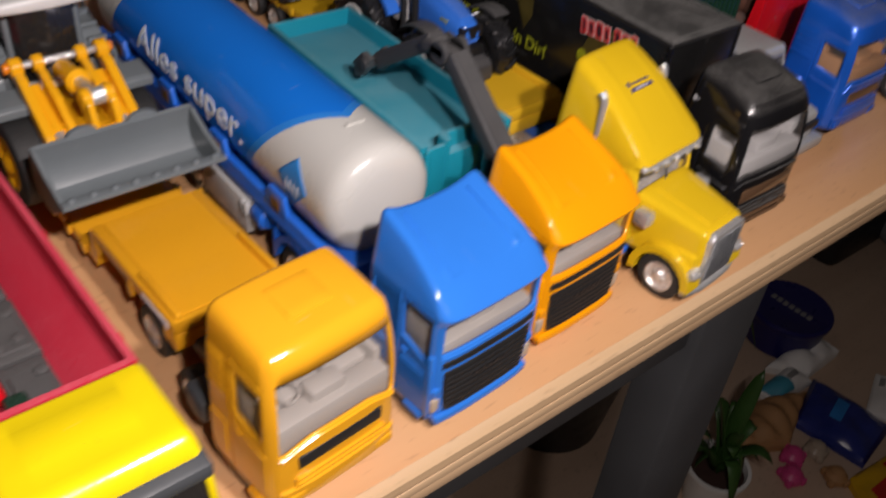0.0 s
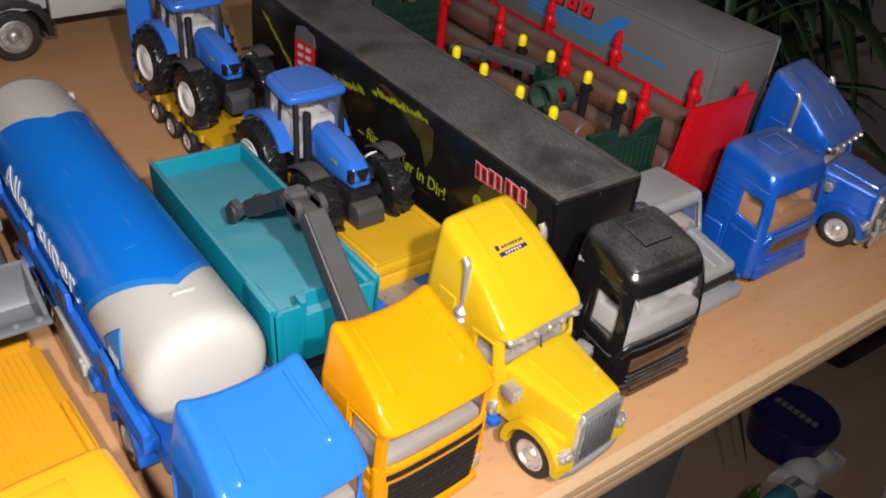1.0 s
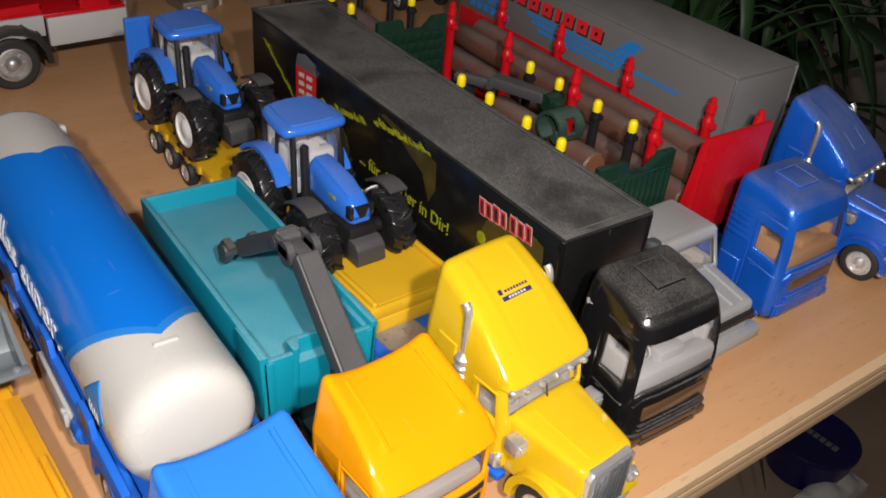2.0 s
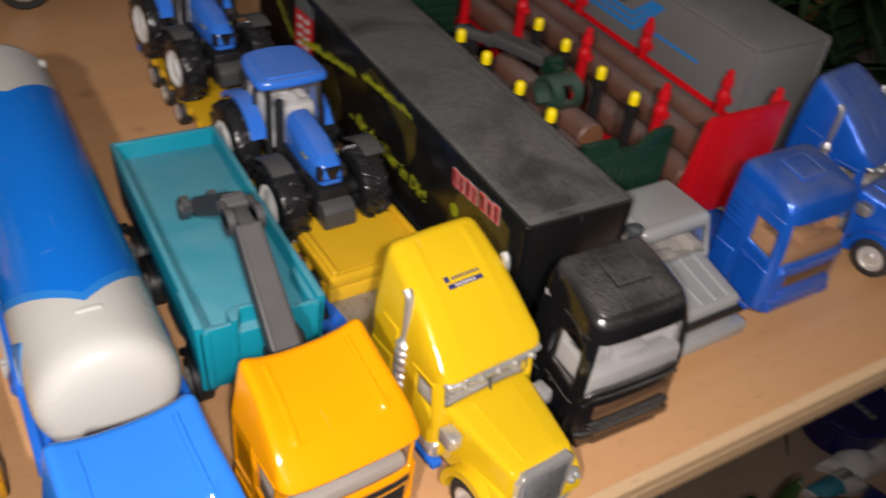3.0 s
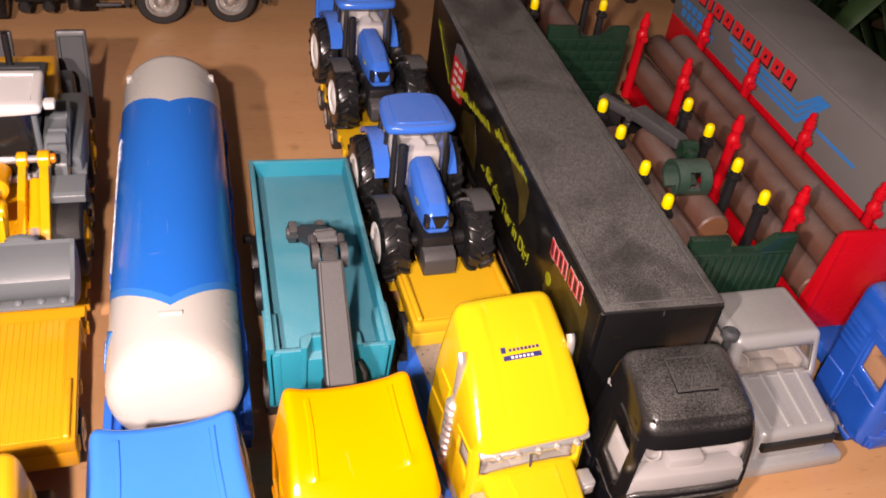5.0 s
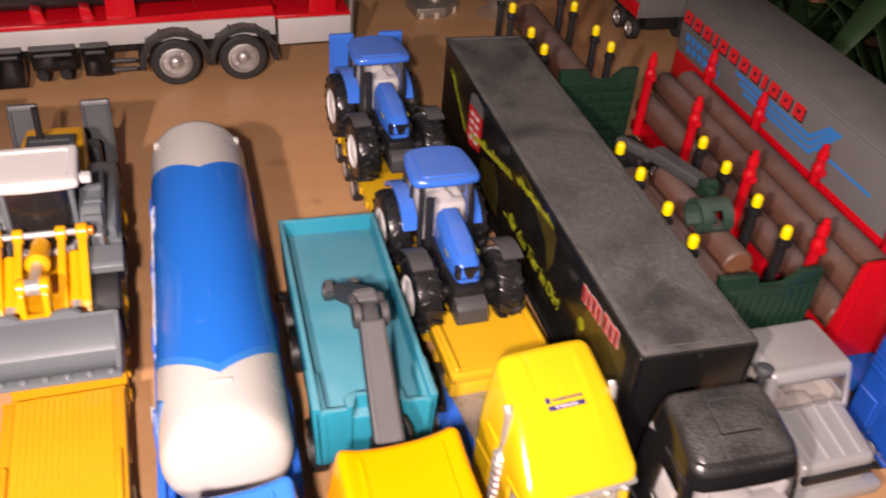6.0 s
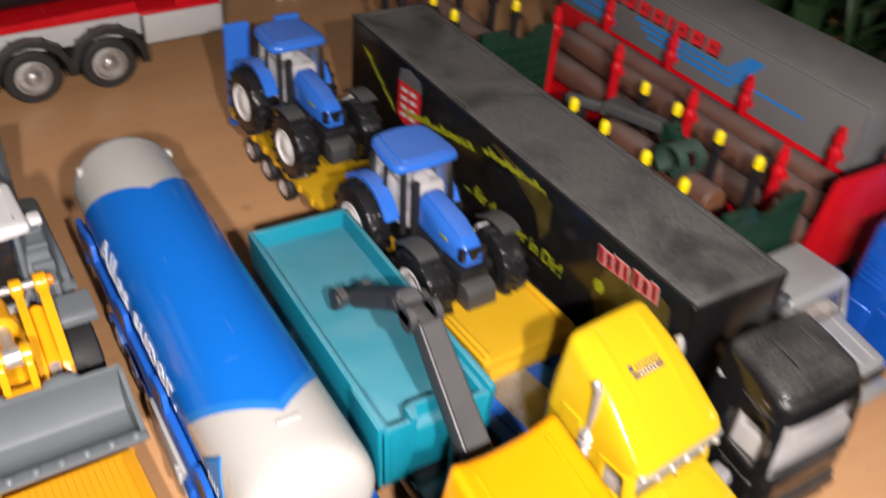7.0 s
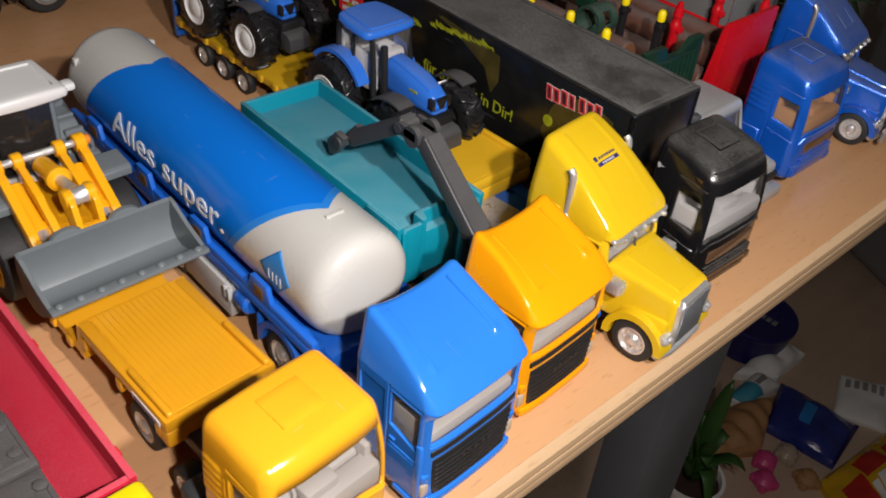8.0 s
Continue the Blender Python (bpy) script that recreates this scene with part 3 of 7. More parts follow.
def cab_flat(th, paint, inside, hw=1.32, ln=1.95, h=3.85, z0=0.45, dark=GRILLE, hatch=True, slot=(1.40, 1.68, 0.85), lower=True, pane=GLASS, slots=False, lean=0.10, rim=None, brow=0.46, sill=2.02, round_r=0.24):
    """A flat-roofed cab-over: big rounded roof, wide windscreen, side windows, ribs, slot, bumper and roof hatch."""
    drop = 0.14 + 0.9 * (brow - 0.46)

    def top(x, y):
        return h + 0.074 - 0.07 * (x / hw) ** 2 - drop * max(0.0, 1 - y / ln) ** 2

    def bend(p):
        k = max(0.0, p.z - 2.0) / (h - 2.0)
        f = 1 - p.y / ln
        p.y += 0.12 * (p.x / hw) ** 4 * max(0, f) + 0.26 * k * k * max(0, f)
        p.x *= 1 - lean * k * k
        p.z -= drop * max(0, f) ** 2 * (p.z / h) ** 4
        p.z += 0.07 * (1 - (p.x / hw) ** 2) * (1 if p.z > h - 0.35 else 0)
        if p.y < 1.15 and abs(p.x) > hw * 0.8:
            p.z -= 0.2 * max(0.0, 1 - abs(p.z - 2.0) / 0.5) * max(0.0, 1 - p.y / 1.0)
        return p
    ws, sl, sr = ("F", -hw + 0.15, hw - 0.15, sill, h - brow), ("L", 0.24, 1.0, sill + 0.14, h - brow - 0.32), ("R", 0.24, 1.0, sill + 0.14, h - brow - 0.32)
    raises = [("F", -hw + 0.12, hw - 0.12, 0.5, 0.95, 0.06), ("F", -hw + 0.14, hw - 0.14, 1.9, 1.96, 0.035)]
    for s in "LR":
        raises += [(s, 0.14, 1.08, 0.9, 1.9, 0.02), (s, 1.12, 1.15, 0.6, 3.0, -0.03), (s, 0.16, 1.1, h - 0.62, h - 0.59, -0.025), (s, 1.3, ln - 0.2, 0.9, 1.7, 0.03)]
        if slots:
            raises += [(s, 1.3, ln - 0.12, 2.35 + 0.17 * k, 2.43 + 0.17 * k, 0.016) for k in range(5)]
    cab = shell(part("cab", rbox(bmesh.new(), (-hw, 0, z0), (hw, ln, h), round_r, True, deform=bend, holes=(ws, sl, sr), raises=raises, cuts=((-0.6, 0, 0.6), (), ())), paint, th), 0.08)
    for nm, o in (("windscreen", ws), ("side_window", sl), ("side_window", sr)):
        part(nm, rbox(bmesh.new(), (-hw, 0, z0), (hw, ln, h), round_r, True, deform=bend, only=o, off=-0.05, cuts=((-0.6, 0, 0.6), (), ())), pane, cab, "clear plastic pane")
    seats(cab, hw - 0.15, 0.3, ln - 0.15, 1.5, h - 0.72, inside)
    if slot:
        box("grille_slot", (-slot[2], -0.03, slot[0]), (slot[2], 0.06, slot[1]), dark, cab, 0.03, "dark slot under the windscreen", deform=lambda p: Vector((p.x, p.y + 0.012, p.z)))
    for s in (-1, 1):
        box("headlight", (s * (hw - 0.4) - 0.2, -0.05, 0.62), (s * (hw - 0.4) + 0.2, 0.08, 0.84), paint if lower else dark, cab, 0.04)
        box("step", (s * (hw + 0.01) - 0.05, 0.35, 0.5), (s * (hw + 0.01) + 0.05, 0.75, 0.62), paint, cab, 0.03)
        box("door_handle", (s * (hw + 0.015) - 0.03, 0.85, 1.78), (s * (hw + 0.015) + 0.03, 1.02, 1.84), paint, cab, 0.02)
    if hatch:
        part("roof_hatch", rbox(bmesh.new(), (-0.42, ln * 0.40, h - 0.1), (0.42, ln * 0.78, h), 0.015, cuts=((-0.2, 0, 0.2), (ln * 0.5, ln * 0.6, ln * 0.7), ()), deform=lambda p: Vector((p.x, p.y, p.z - h + top(p.x, p.y) + 0.006))), paint, cab)
    if rim:
        hatch_rim(cab, rim, [(-0.40, ln * 0.415), (0.40, ln * 0.415), (0.40, ln * 0.765), (-0.40, ln * 0.765)], lambda x, y: top(x, y) + 0.006)
    for k in range(2):
        box("bumper_rib", (-hw + 0.4, -0.05, 1.02 + 0.13 * k), (hw - 0.4, 0.06, 1.08 + 0.13 * k), paint, cab, 0.02)
    return cab


def cab_sloped(th, paint, inside, hw=1.32, ln=2.08, h=4.13, z0=0.25):
    """A tall cab-over whose dished roof climbs to the rear, with a visor lip, sloping side windows and a big black grille."""
    zc = 2.95

    def bend(p):
        f = p.y / ln
        p.y += 0.10 * (p.x / hw) ** 4 * max(0.0, 1 - 1.5 * f)
        if abs(p.x) > hw * 0.8 and 0.1 < p.y < 1.15:
            p.z -= 0.30 * max(0.0, 1 - abs(p.z - 2.0) / 0.55) * max(0.0, 1 - p.y / 1.0)
        if p.z > zc:
            k = (p.z - zc) / (h - zc)
            p.z = zc + (p.z - zc) * (0.13 + 0.87 * min(1.0, max(0.0, 1.08 * f)) ** 0.66)
            p.z -= 0.26 * k * (1 - min(1, (p.x / hw) ** 2) ** 1.3) * (0.10 + 0.90 * f)
            p.x *= 1 - 0.15 * k * (0.35 + 0.65 * min(1.0, 1.6 * f))
            p.y += 0.10 * k * (1 - f)
        if f < 0.3:
            p.y -= 0.11 * math.exp(-((p.z - zc - 0.02) / 0.17) ** 2) * (1 - f / 0.3)
        if p.z < 2.2 and f < 0.2:
            p.y += 0.05 * (2.2 - p.z) / 2.2
        return p
    ws, sl, sr = ("F", -hw + 0.13, hw - 0.13, 2.04, 2.84), ("L", 0.2, 1.0, 1.94, 2.8), ("R", 0.2, 1.0, 1.94, 2.8)
    raises = [("T", -0.92, -0.84, 0.35, 1.75, 0.05), ("T", 0.84, 0.92, 0.35, 1.75, 0.05), ("F", -hw + 0.12, hw - 0.12, 1.93, 1.97, 0.025)]
    for s in "LR":
        raises += [(s, 0.16, 1.0, 0.62, 1.5, 0.02), (s, 1.04, 1.07, 0.5, 2.95, -0.03), (s, 0.2, 1.04, 2.86, 2.89, -0.03), (s, 0.2, 1.04, 1.42, 1.45, -0.03),
                   (s, 1.2, 1.85, 1.75, 2.7, -0.035), (s, 1.2, 1.85, 0.7, 1.5, 0.03)]
    lo, hi, grid = (-hw, 0, z0), (hw, ln, h), ((-0.9, -0.45, 0, 0.45, 0.9), (0.08, 0.16, 0.3, 0.45, 0.6, 0.9, 1.2, 1.6), (2.72, 2.78, 2.88, zc, 3.05, 3.3))
    cab = shell(part("cab", rbox(bmesh.new(), lo, hi, 0.2, True, deform=bend, holes=(ws, sl, sr), raises=raises, cuts=grid), paint, th), 0.08)
    for nm, o in (("windscreen", ws), ("side_window", sl), ("side_window", sr)):
        part(nm, rbox(bmesh.new(), lo, hi, 0.2, True, deform=bend, only=o, off=-0.05, cuts=grid), GLASS, cab, "clear plastic pane")
    seats(cab, hw - 0.14, 0.3, ln - 0.2, 1.45, 2.9, inside)

    def bow(p):
        p.y += 0.10 * (p.x / hw) ** 4
        return p
    part("vent_strip", rbox(bmesh.new(), (-hw + 0.16, -0.02, 1.70), (hw - 0.16, 0.14, 1.86), 0.03, deform=bow, cuts=((-0.9, -0.5, 0, 0.5, 0.9), (), ())), GRILLE, cab, "black strip under the windscreen")

    def grille_form(p):
        p = bow(p)
        k = (1.74 - p.z) / 1.3
        p.x *= 1 - 0.10 * k * k
        return p
    gr = part("grille", rbox(bmesh.new(), (-hw + 0.2, -0.015, 0.5), (hw - 0.2, 0.16, 1.61), 0.06, deform=grille_form, cuts=((-0.9, -0.5, 0, 0.5, 0.9), (), (0.8, 1.2, 1.5))), GRILLE, cab, "large black grille")
    for k in range(7):
        z = 0.57 + 0.138 * k
        part("grille_bar", rbox(bmesh.new(), (-hw + 0.26, -0.04, z), (hw - 0.26, 0.1, z + 0.05), 0.02, deform=grille_form, cuts=((-0.9, -0.5, 0, 0.5, 0.9), (), ())), BLACK, gr)
    for k in range(5):
        box("badge_mark", (-0.42 + 0.18 * k, -0.055, 1.2), (-0.30 + 0.18 * k, 0.0, 1.3), BLACK, gr, 0.02)
    for s in (-1, 1):
        box("headlight", (s * (hw - 0.12) - 0.1, 0.07, 0.58), (s * (hw - 0.12) + 0.1, 0.3, 0.92), LENS, cab, 0.05, "clear amber-grey headlight")
        box("headlight_trim", (s * (hw - 0.13) - 0.11, 0.065, 0.98), (s * (hw - 0.13) + 0.11, 0.28, 1.2), paint, cab, 0.05)
        box("door_handle", (s * (hw + 0.015) - 0.03, 0.84, 1.62), (s * (hw + 0.015) + 0.03, 1.0, 1.68), paint, cab, 0.02)
        box("step", (s * (hw + 0.0) - 0.05, 0.3, 0.3), (s * (hw + 0.0) + 0.05, 0.8, 0.42), paint, cab, 0.03)
        box("wing_edge", (s * (hw - 0.02) - 0.05, 0.14, 0.42), (s * (hw - 0.02) + 0.05, 0.3, 2.0), paint, cab, 0.04)
    part("bumper", rbox(bmesh.new(), (-hw + 0.1, -0.05, 0.26), (hw - 0.1, 0.14, 0.46), 0.05, deform=bow, cuts=((-0.9, -0.5, 0, 0.5, 0.9), (), ())), paint, cab)
    return cab


def arch(bm, s, x0, x1, y, z, r0, r1, a0=0.0, a1=180.0, n=12):
    """A mudguard: a ring sector over a wheel."""
    pts = [(y + r1 * math.cos(radians(a0 + (a1 - a0) * k / n)), z + r1 * math.sin(radians(a0 + (a1 - a0) * k / n))) for k in range(n + 1)]
    pts += [(y + r0 * math.cos(radians(a1 - (a1 - a0) * k / n)), z + r0 * math.sin(radians(a1 - (a1 - a0) * k / n))) for k in range(n + 1)]
    return prism(bm, pts, 0, min(s * x0, s * x1), max(s * x0, s * x1))


def sleeper_roof(x, y):
    """Height of the sleeper's roof: a steady climb from the visor that eases off towards the rear."""
    f = max(0.0, min(1.0, (y - 1.75) / 2.6))
    top = 0.08 + 0.92 * (0.60 * f + 0.40 * math.sin(math.pi / 2 * min(1.0, f * 1.25)))
    return 2.85 + 1.74 * top + 0.05 * (1 - (x / 1.19) ** 2)


def us_truck(th, paint, trim, bars=True, guard=False, wings=CHASBLUE, rim=None):
    """A long-nosed tractor unit with a sleeper whose roof climbs to the rear."""
    hw = 1.19

    def bend(p):
        f = max(0.0, min(1.0, (p.y - 1.75) / 2.6))
        if p.z > 2.85:
            k = (p.z - 2.85) / (4.68 - 2.85)
            p.z = 2.85 + k * (sleeper_roof(p.x, p.y) - 2.85)
            p.x *= 1 - (0.05 + 0.11 * f) * k ** 1.5
            p.y -= 0.10 * k * f * f
        elif p.z > 1.9:
            p.y += 0.18 * max(0.0, 1 - 3 * f) * (p.z - 1.9)
        return p
    lo, hi = (-hw, 1.75, 0.75), (hw, 4.32, 4.68)
    ws, sl, sr = ("F", -hw + 0.14, hw - 0.14, 2.22, 2.74), ("L", 1.98, 2.55, 2.12, 2.66), ("R", 1.98, 2.55, 2.12, 2.66)
    raises = [("L", 1.9, 2.72, 1.0, 2.74, 0.025), ("R", 1.9, 2.72, 1.0, 2.74, 0.025), ("L", 3.3, 3.8, 2.6, 3.2, 0.03), ("R", 3.3, 3.8, 2.6, 3.2, 0.03), ("L", 3.4, 4.1, 1.3, 2.3, 0.03),
              ("T", -0.72, -0.62, 2.0, 4.0, 0.008), ("T", 0.62, 0.72, 2.0, 4.0, 0.008)]
    cab = shell(part("cab", rbox(bmesh.new(), lo, hi, 0.27, True, deform=bend, holes=(ws, sl, sr), raises=raises, cuts=((-0.5, 0, 0.5), (2.2, 2.6, 3.0, 3.4, 3.8), (2.85, 3.4))), paint, th), 0.08)
    for nm, o in (("windscreen", ws), ("side_window", sl), ("side_window", sr)):
        part(nm, rbox(bmesh.new(), lo, hi, 0.27, True, deform=bend, only=o, off=-0.05), GLASS, cab, "clear plastic pane")
    seats(cab, hw - 0.14, 1.95, 3.2, 1.4, 2.65, SEAT)
    if rim:
        hatch_rim(cab, rim, [(-0.34, 2.25), (0.34, 2.25), (0.34, 2.68), (-0.34, 2.68)], sleeper_roof)
    bar("windscreen_post", (0, 1.78, 2.22), (0, 1.92, 2.76), 0.025, DARKGREY, cab, seg=6)
    # chrome sun visor with small lamps
    vis = part("sun_visor", rbox(bmesh.new(), (-hw + 0.06, 1.66, 2.80), (hw - 0.06, 1.98, 2.93), 0.06, True, deform=lambda p: Vector((p.x, p.y + 0.1 * (p.x / hw) ** 4, p.z + 0.25 * (p.y - 1.66))), cuts=((-0.8, -0.4, 0, 0.4, 0.8), (), ())), trim, cab, "chrome sun visor")
    for k in range(5):
        bm = bmesh.new()
        lathe(bm, (-0.8 + 0.4 * k, 1.70, 2.88), (-0.8 + 0.4 * k, 1.6, 2.9), [(0.075, 0), (0.075, 0.05), (0.05, 0.09), (0.001, 0.105)], 10)
        part("marker_lamp", bm, CHROME, vis)
    # bonnet, narrowing to the grille
    def nose(p):
        f = 1 - p.y / 1.9
        p.x *= 1 - 0.27 * max(0, f) * (0.5 + 0.5 * min(1, p.z / 2.0))
        if p.z > 1.4:
            p.z -= 0.30 * max(0, f) + 0.05 * (p.x / 0.9) ** 2
        return p
    hood = part("bonnet", rbox(bmesh.new(), (-0.98, 0.08, 0.75), (0.98, 1.95, 2.28), 0.16, True, deform=nose, cuts=((-0.5, 0, 0.5), (0.6, 1.2), (1.4,)),
                               raises=[("T", -0.5, 0.5, 0.3, 1.7, 0.04)]), paint, th)
    bm = bmesh.new()
    prism(bm, [(-0.62, 0.62), (0.62, 0.62), (0.68, 1.8), (0.55, 1.95), (-0.55, 1.95), (-0.68, 1.8)], 1, -0.03, 0.16, 0.03)
    gr = part("grille", bm, trim, hood, "chrome radiator grille")
    box("grille_mesh", (-0.52, -0.045, 0.7), (0.52, -0.02, 1.82), mat("grille_mesh_" + paint.name, (0.34, 0.35, 0.36), 0.3, metal=0.7, vary=0.5, grain=700, bump=0.8), gr, 0.01)
    for k in range(9):
        box("grille_bar", (-0.5 + 0.125 * k - 0.007, -0.058, 0.72), (-0.5 + 0.125 * k + 0.007, -0.03, 1.8), DARKGREY, gr, 0.004)
    for s in (-1, 1):
        bm = bmesh.new()
        arch(bm, s, 0.60, 1.12, 0.78, 0.56, 0.62, 0.80, -8, 178)
        rbox(bm, (min(s * 0.6, s * 0.92), 0.12, 0.95), (max(s * 0.6, s * 0.92), 1.6, 1.42), 0.15)
        part("mudguard", bm, paint, th)
        bm = bmesh.new()
        rbox(bm, (s * 0.86 - 0.2, 0.0, 0.86), (s * 0.86 + 0.2, 0.2, 1.14), 0.09)
        lathe(bm, (s * 0.80, 0.0, 1.0), (s * 0.80, -0.08, 1.0), [(0.09, 0), (0.09, 0.04), (0.05, 0.08)], 10)
        lathe(bm, (s * 0.97, 0.02, 1.0), (s * 0.97, -0.06, 1.0), [(0.07, 0), (0.07, 0.04), (0.04, 0.08)], 10)
        part("headlight", bm, trim, th, "chrome twin headlight")
        bm = bmesh.new()
        rbox(bm, (s * 1.1 - 0.15, 1.3, 1.66), (s * 1.1 + 0.15, 1.68, 2.0), 0.05)
        rbox(bm, (s * 1.1 - 0.1, 1.26, 1.72), (s * 1.1 + 0.1, 1.34, 1.94), 0.03)
        part("air_filter", bm, trim, th, "chrome air filter housing")
        # exhaust stack: ribbed guard, thin pipe, bent mouth
        x, y = s * 1.12, 3.12
        bm = bmesh.new()
        lathe(bm, (x, y, 1.1), (x, y, 3.05), [(0.15, 0)] + [(0.185 if k % 4 in (1, 2) else 0.14, 0.1 + 0.05 * k) for k in range(36)] + [(0.09, 1.95)], 14)
        tube(bm, [(x, y, 3.0), (x, y, 3.6), (x, y, 3.92), (x, y + 0.04, 4.06), (x, y + 0.12, 4.14)], 0.085, 10)
        part("exhaust_pipe", bm, trim, th, "chrome exhaust pipe with ribbed guard")
        bm = bmesh.new()
        rbox(bm, (min(s * 0.95, s * 1.2), 1.72, 0.62), (max(s * 0.95, s * 1.2), 2.5, 0.8), 0.05)
        part("side_step", bm, wings, th)
        bm = bmesh.new()
        lathe(bm, (s * 1.0, 1.8, 1.1), (s * 1.0, 2.7, 1.1), [(0.22, 0), (0.26, 0.05), (0.26, 0.85), (0.22, 0.9)], 16)
        part("fuel_tank", bm, trim, th, "chrome fuel tank")
    bm = bmesh.new()
    rbox(bm, (-1.04, -0.10, 0.38), (1.04, 0.12, 0.60), 0.1, True, cuts=((-0.6, 0, 0.6), (), ()), deform=lambda p: Vector((p.x, p.y + 0.16 * (p.x / 1.04) ** 4, p.z)))
    part("bumper", bm, trim, th, "chrome bumper")
    if guard:
        bm = bmesh.new()
        for x in (-0.75, -0.25, 0.25, 0.75):
            tube(bm, [(x, -0.2, 0.4), (x, -0.26, 0.9), (x, -0.16, 1.35)], 0.08, 8)
        for z in (0.85, 1.3):
            tube(bm, [(-0.85, -0.22, z), (0.85, -0.22, z)], 0.09, 8)
        part("bull_bar", bm, trim, th, "chrome bull bar")
    chassis(th, 0.55, 0.4, 6.9, 0.5, 0.85, wings)
    bm = bmesh.new()
    prism(bm, [(-1.0, 4.36), (1.0, 4.36), (1.0, 6.0), (0.75, 6.9), (-0.75, 6.9), (-1.0, 6.0)], 2, 0.86, 1.02, 0.03)
    part("deck_frame", bm, wings, th, "blue frame behind the cab")
    for s in (-1, 1):
        bm = bmesh.new()
        prism(bm, [(s * 0.9, 2.5), (s * 1.3, 2.5), (s * 1.34, 2.7), (s * 1.34, 5.7), (s * 1.2, 6.1), (s * 0.9, 6.1)], 2, 0.72, 0.98, 0.03)
        part("side_rail", bm, wings, th, "blue rail beside the cab")
    box("tread_plate", (-0.74, 4.42, 1.03), (0.42, 6.65, 1.07), mat("tread_plate_" + paint.name, (0.55, 0.55, 0.54), 0.3, metal=0.9, vary=0.3, grain=800, bump=1.0), th, 0.01, "chrome tread plate")
    axle(th, 1.06, 0.78, 0.57, 0.36), axle(th, 1.06, 5.0, 0.46, 0.42), axle(th, 1.06, 6.2, 0.46, 0.42)
    return cab


def low_loader(th, paint, hw, y_deck, y_step, y_end, z_deck, z_bed, slats=13, R=0.42, back_axles=(), ridge=1.6):
    """A low-bed trailer: ribbed raised neck in front, a step, a long lower bed with side rails."""
    neck = part("neck_deck", rbox(bmesh.new(), (-hw, y_deck, z_deck - 0.34), (hw, y_step, z_deck), 0.07, raises=[("T", -hw + 0.26, hw - 0.26, y_deck + 0.14, y_step - 0.02, -0.02)]), paint, th)
    w, gap = (2 * hw - 0.58) / slats, 0.493
    sl = mesh_of("slat", rbox(bmesh.new(), (-w * gap, y_deck + 0.17, z_deck - 0.034), (w * gap, y_step - 0.01, z_deck - 0.009), 0.005), paint, 20)
    for k in range(slats):
        o = new("slat", sl)
        o.parent, o.matrix_basis = neck, place(-hw + 0.29 + w * (k + 0.5), 0, 0)
    bm = bmesh.new()
    rbox(bm, (-hw, y_deck - 0.02, z_deck - 0.72), (hw, y_deck + 0.34, z_deck - 0.3), 0.06)
    part("front_apron", bm, paint, th)
    for s in (-1, 1):
        part("side_ridge", rbox(bmesh.new(), (s * (hw - 0.17) - 0.075, y_deck + 0.06, z_deck - 0.06), (s * (hw - 0.17) + 0.075, y_deck + ridge, z_deck + 0.13), 0.06, True), paint, th)
        box("slot", (s * (hw - 0.17) - 0.03, y_deck + 0.3, z_deck + 0.1), (s * (hw - 0.17) + 0.03, y_deck + ridge - 0.3, z_deck + 0.134), paint, th, 0.01)
        for k in range(3):
            y = y_deck + 0.35 + (y_step - y_deck - 0.5) * k / 2
            box("bracket", (s * (hw - 0.05) - 0.07, y - 0.1, z_deck - 0.62), (s * (hw - 0.05) + 0.07, y + 0.1, z_deck - 0.3), paint, th, 0.03)
    bm = bmesh.new()
    prism(bm, [(y_step - 0.05, z_deck - 0.02), (y_step + 0.02, z_deck - 0.02), (y_step + 0.16, z_bed), (y_step + 0.16, z_bed - 0.3), (y_step - 0.05, z_bed - 0.3)], 0, -hw, hw)
    part("step_plate", bm, paint, th)
    bed = part("bed", rbox(bmesh.new(), (-hw, y_step + 0.16, z_bed - 0.3), (hw, y_end, z_bed), 0.05), paint, th)
    for s in (-1, 1):
        for k in range(int((y_end - y_step) / 0.8)):
            y = y_step + 0.5 + 0.8 * k
            box("side_bracket", (s * (hw + 0.02) - 0.06, y - 0.12, z_bed - 0.26), (s * (hw + 0.02) + 0.06, y + 0.12, z_bed - 0.02), paint, bed, 0.03)
    axle(th, hw + 0.02, y_deck + 0.95, 0.56, 0.32)
    for y in back_axles:
        axle(th, hw + 0.06, y, R, 0.3)
    return neck


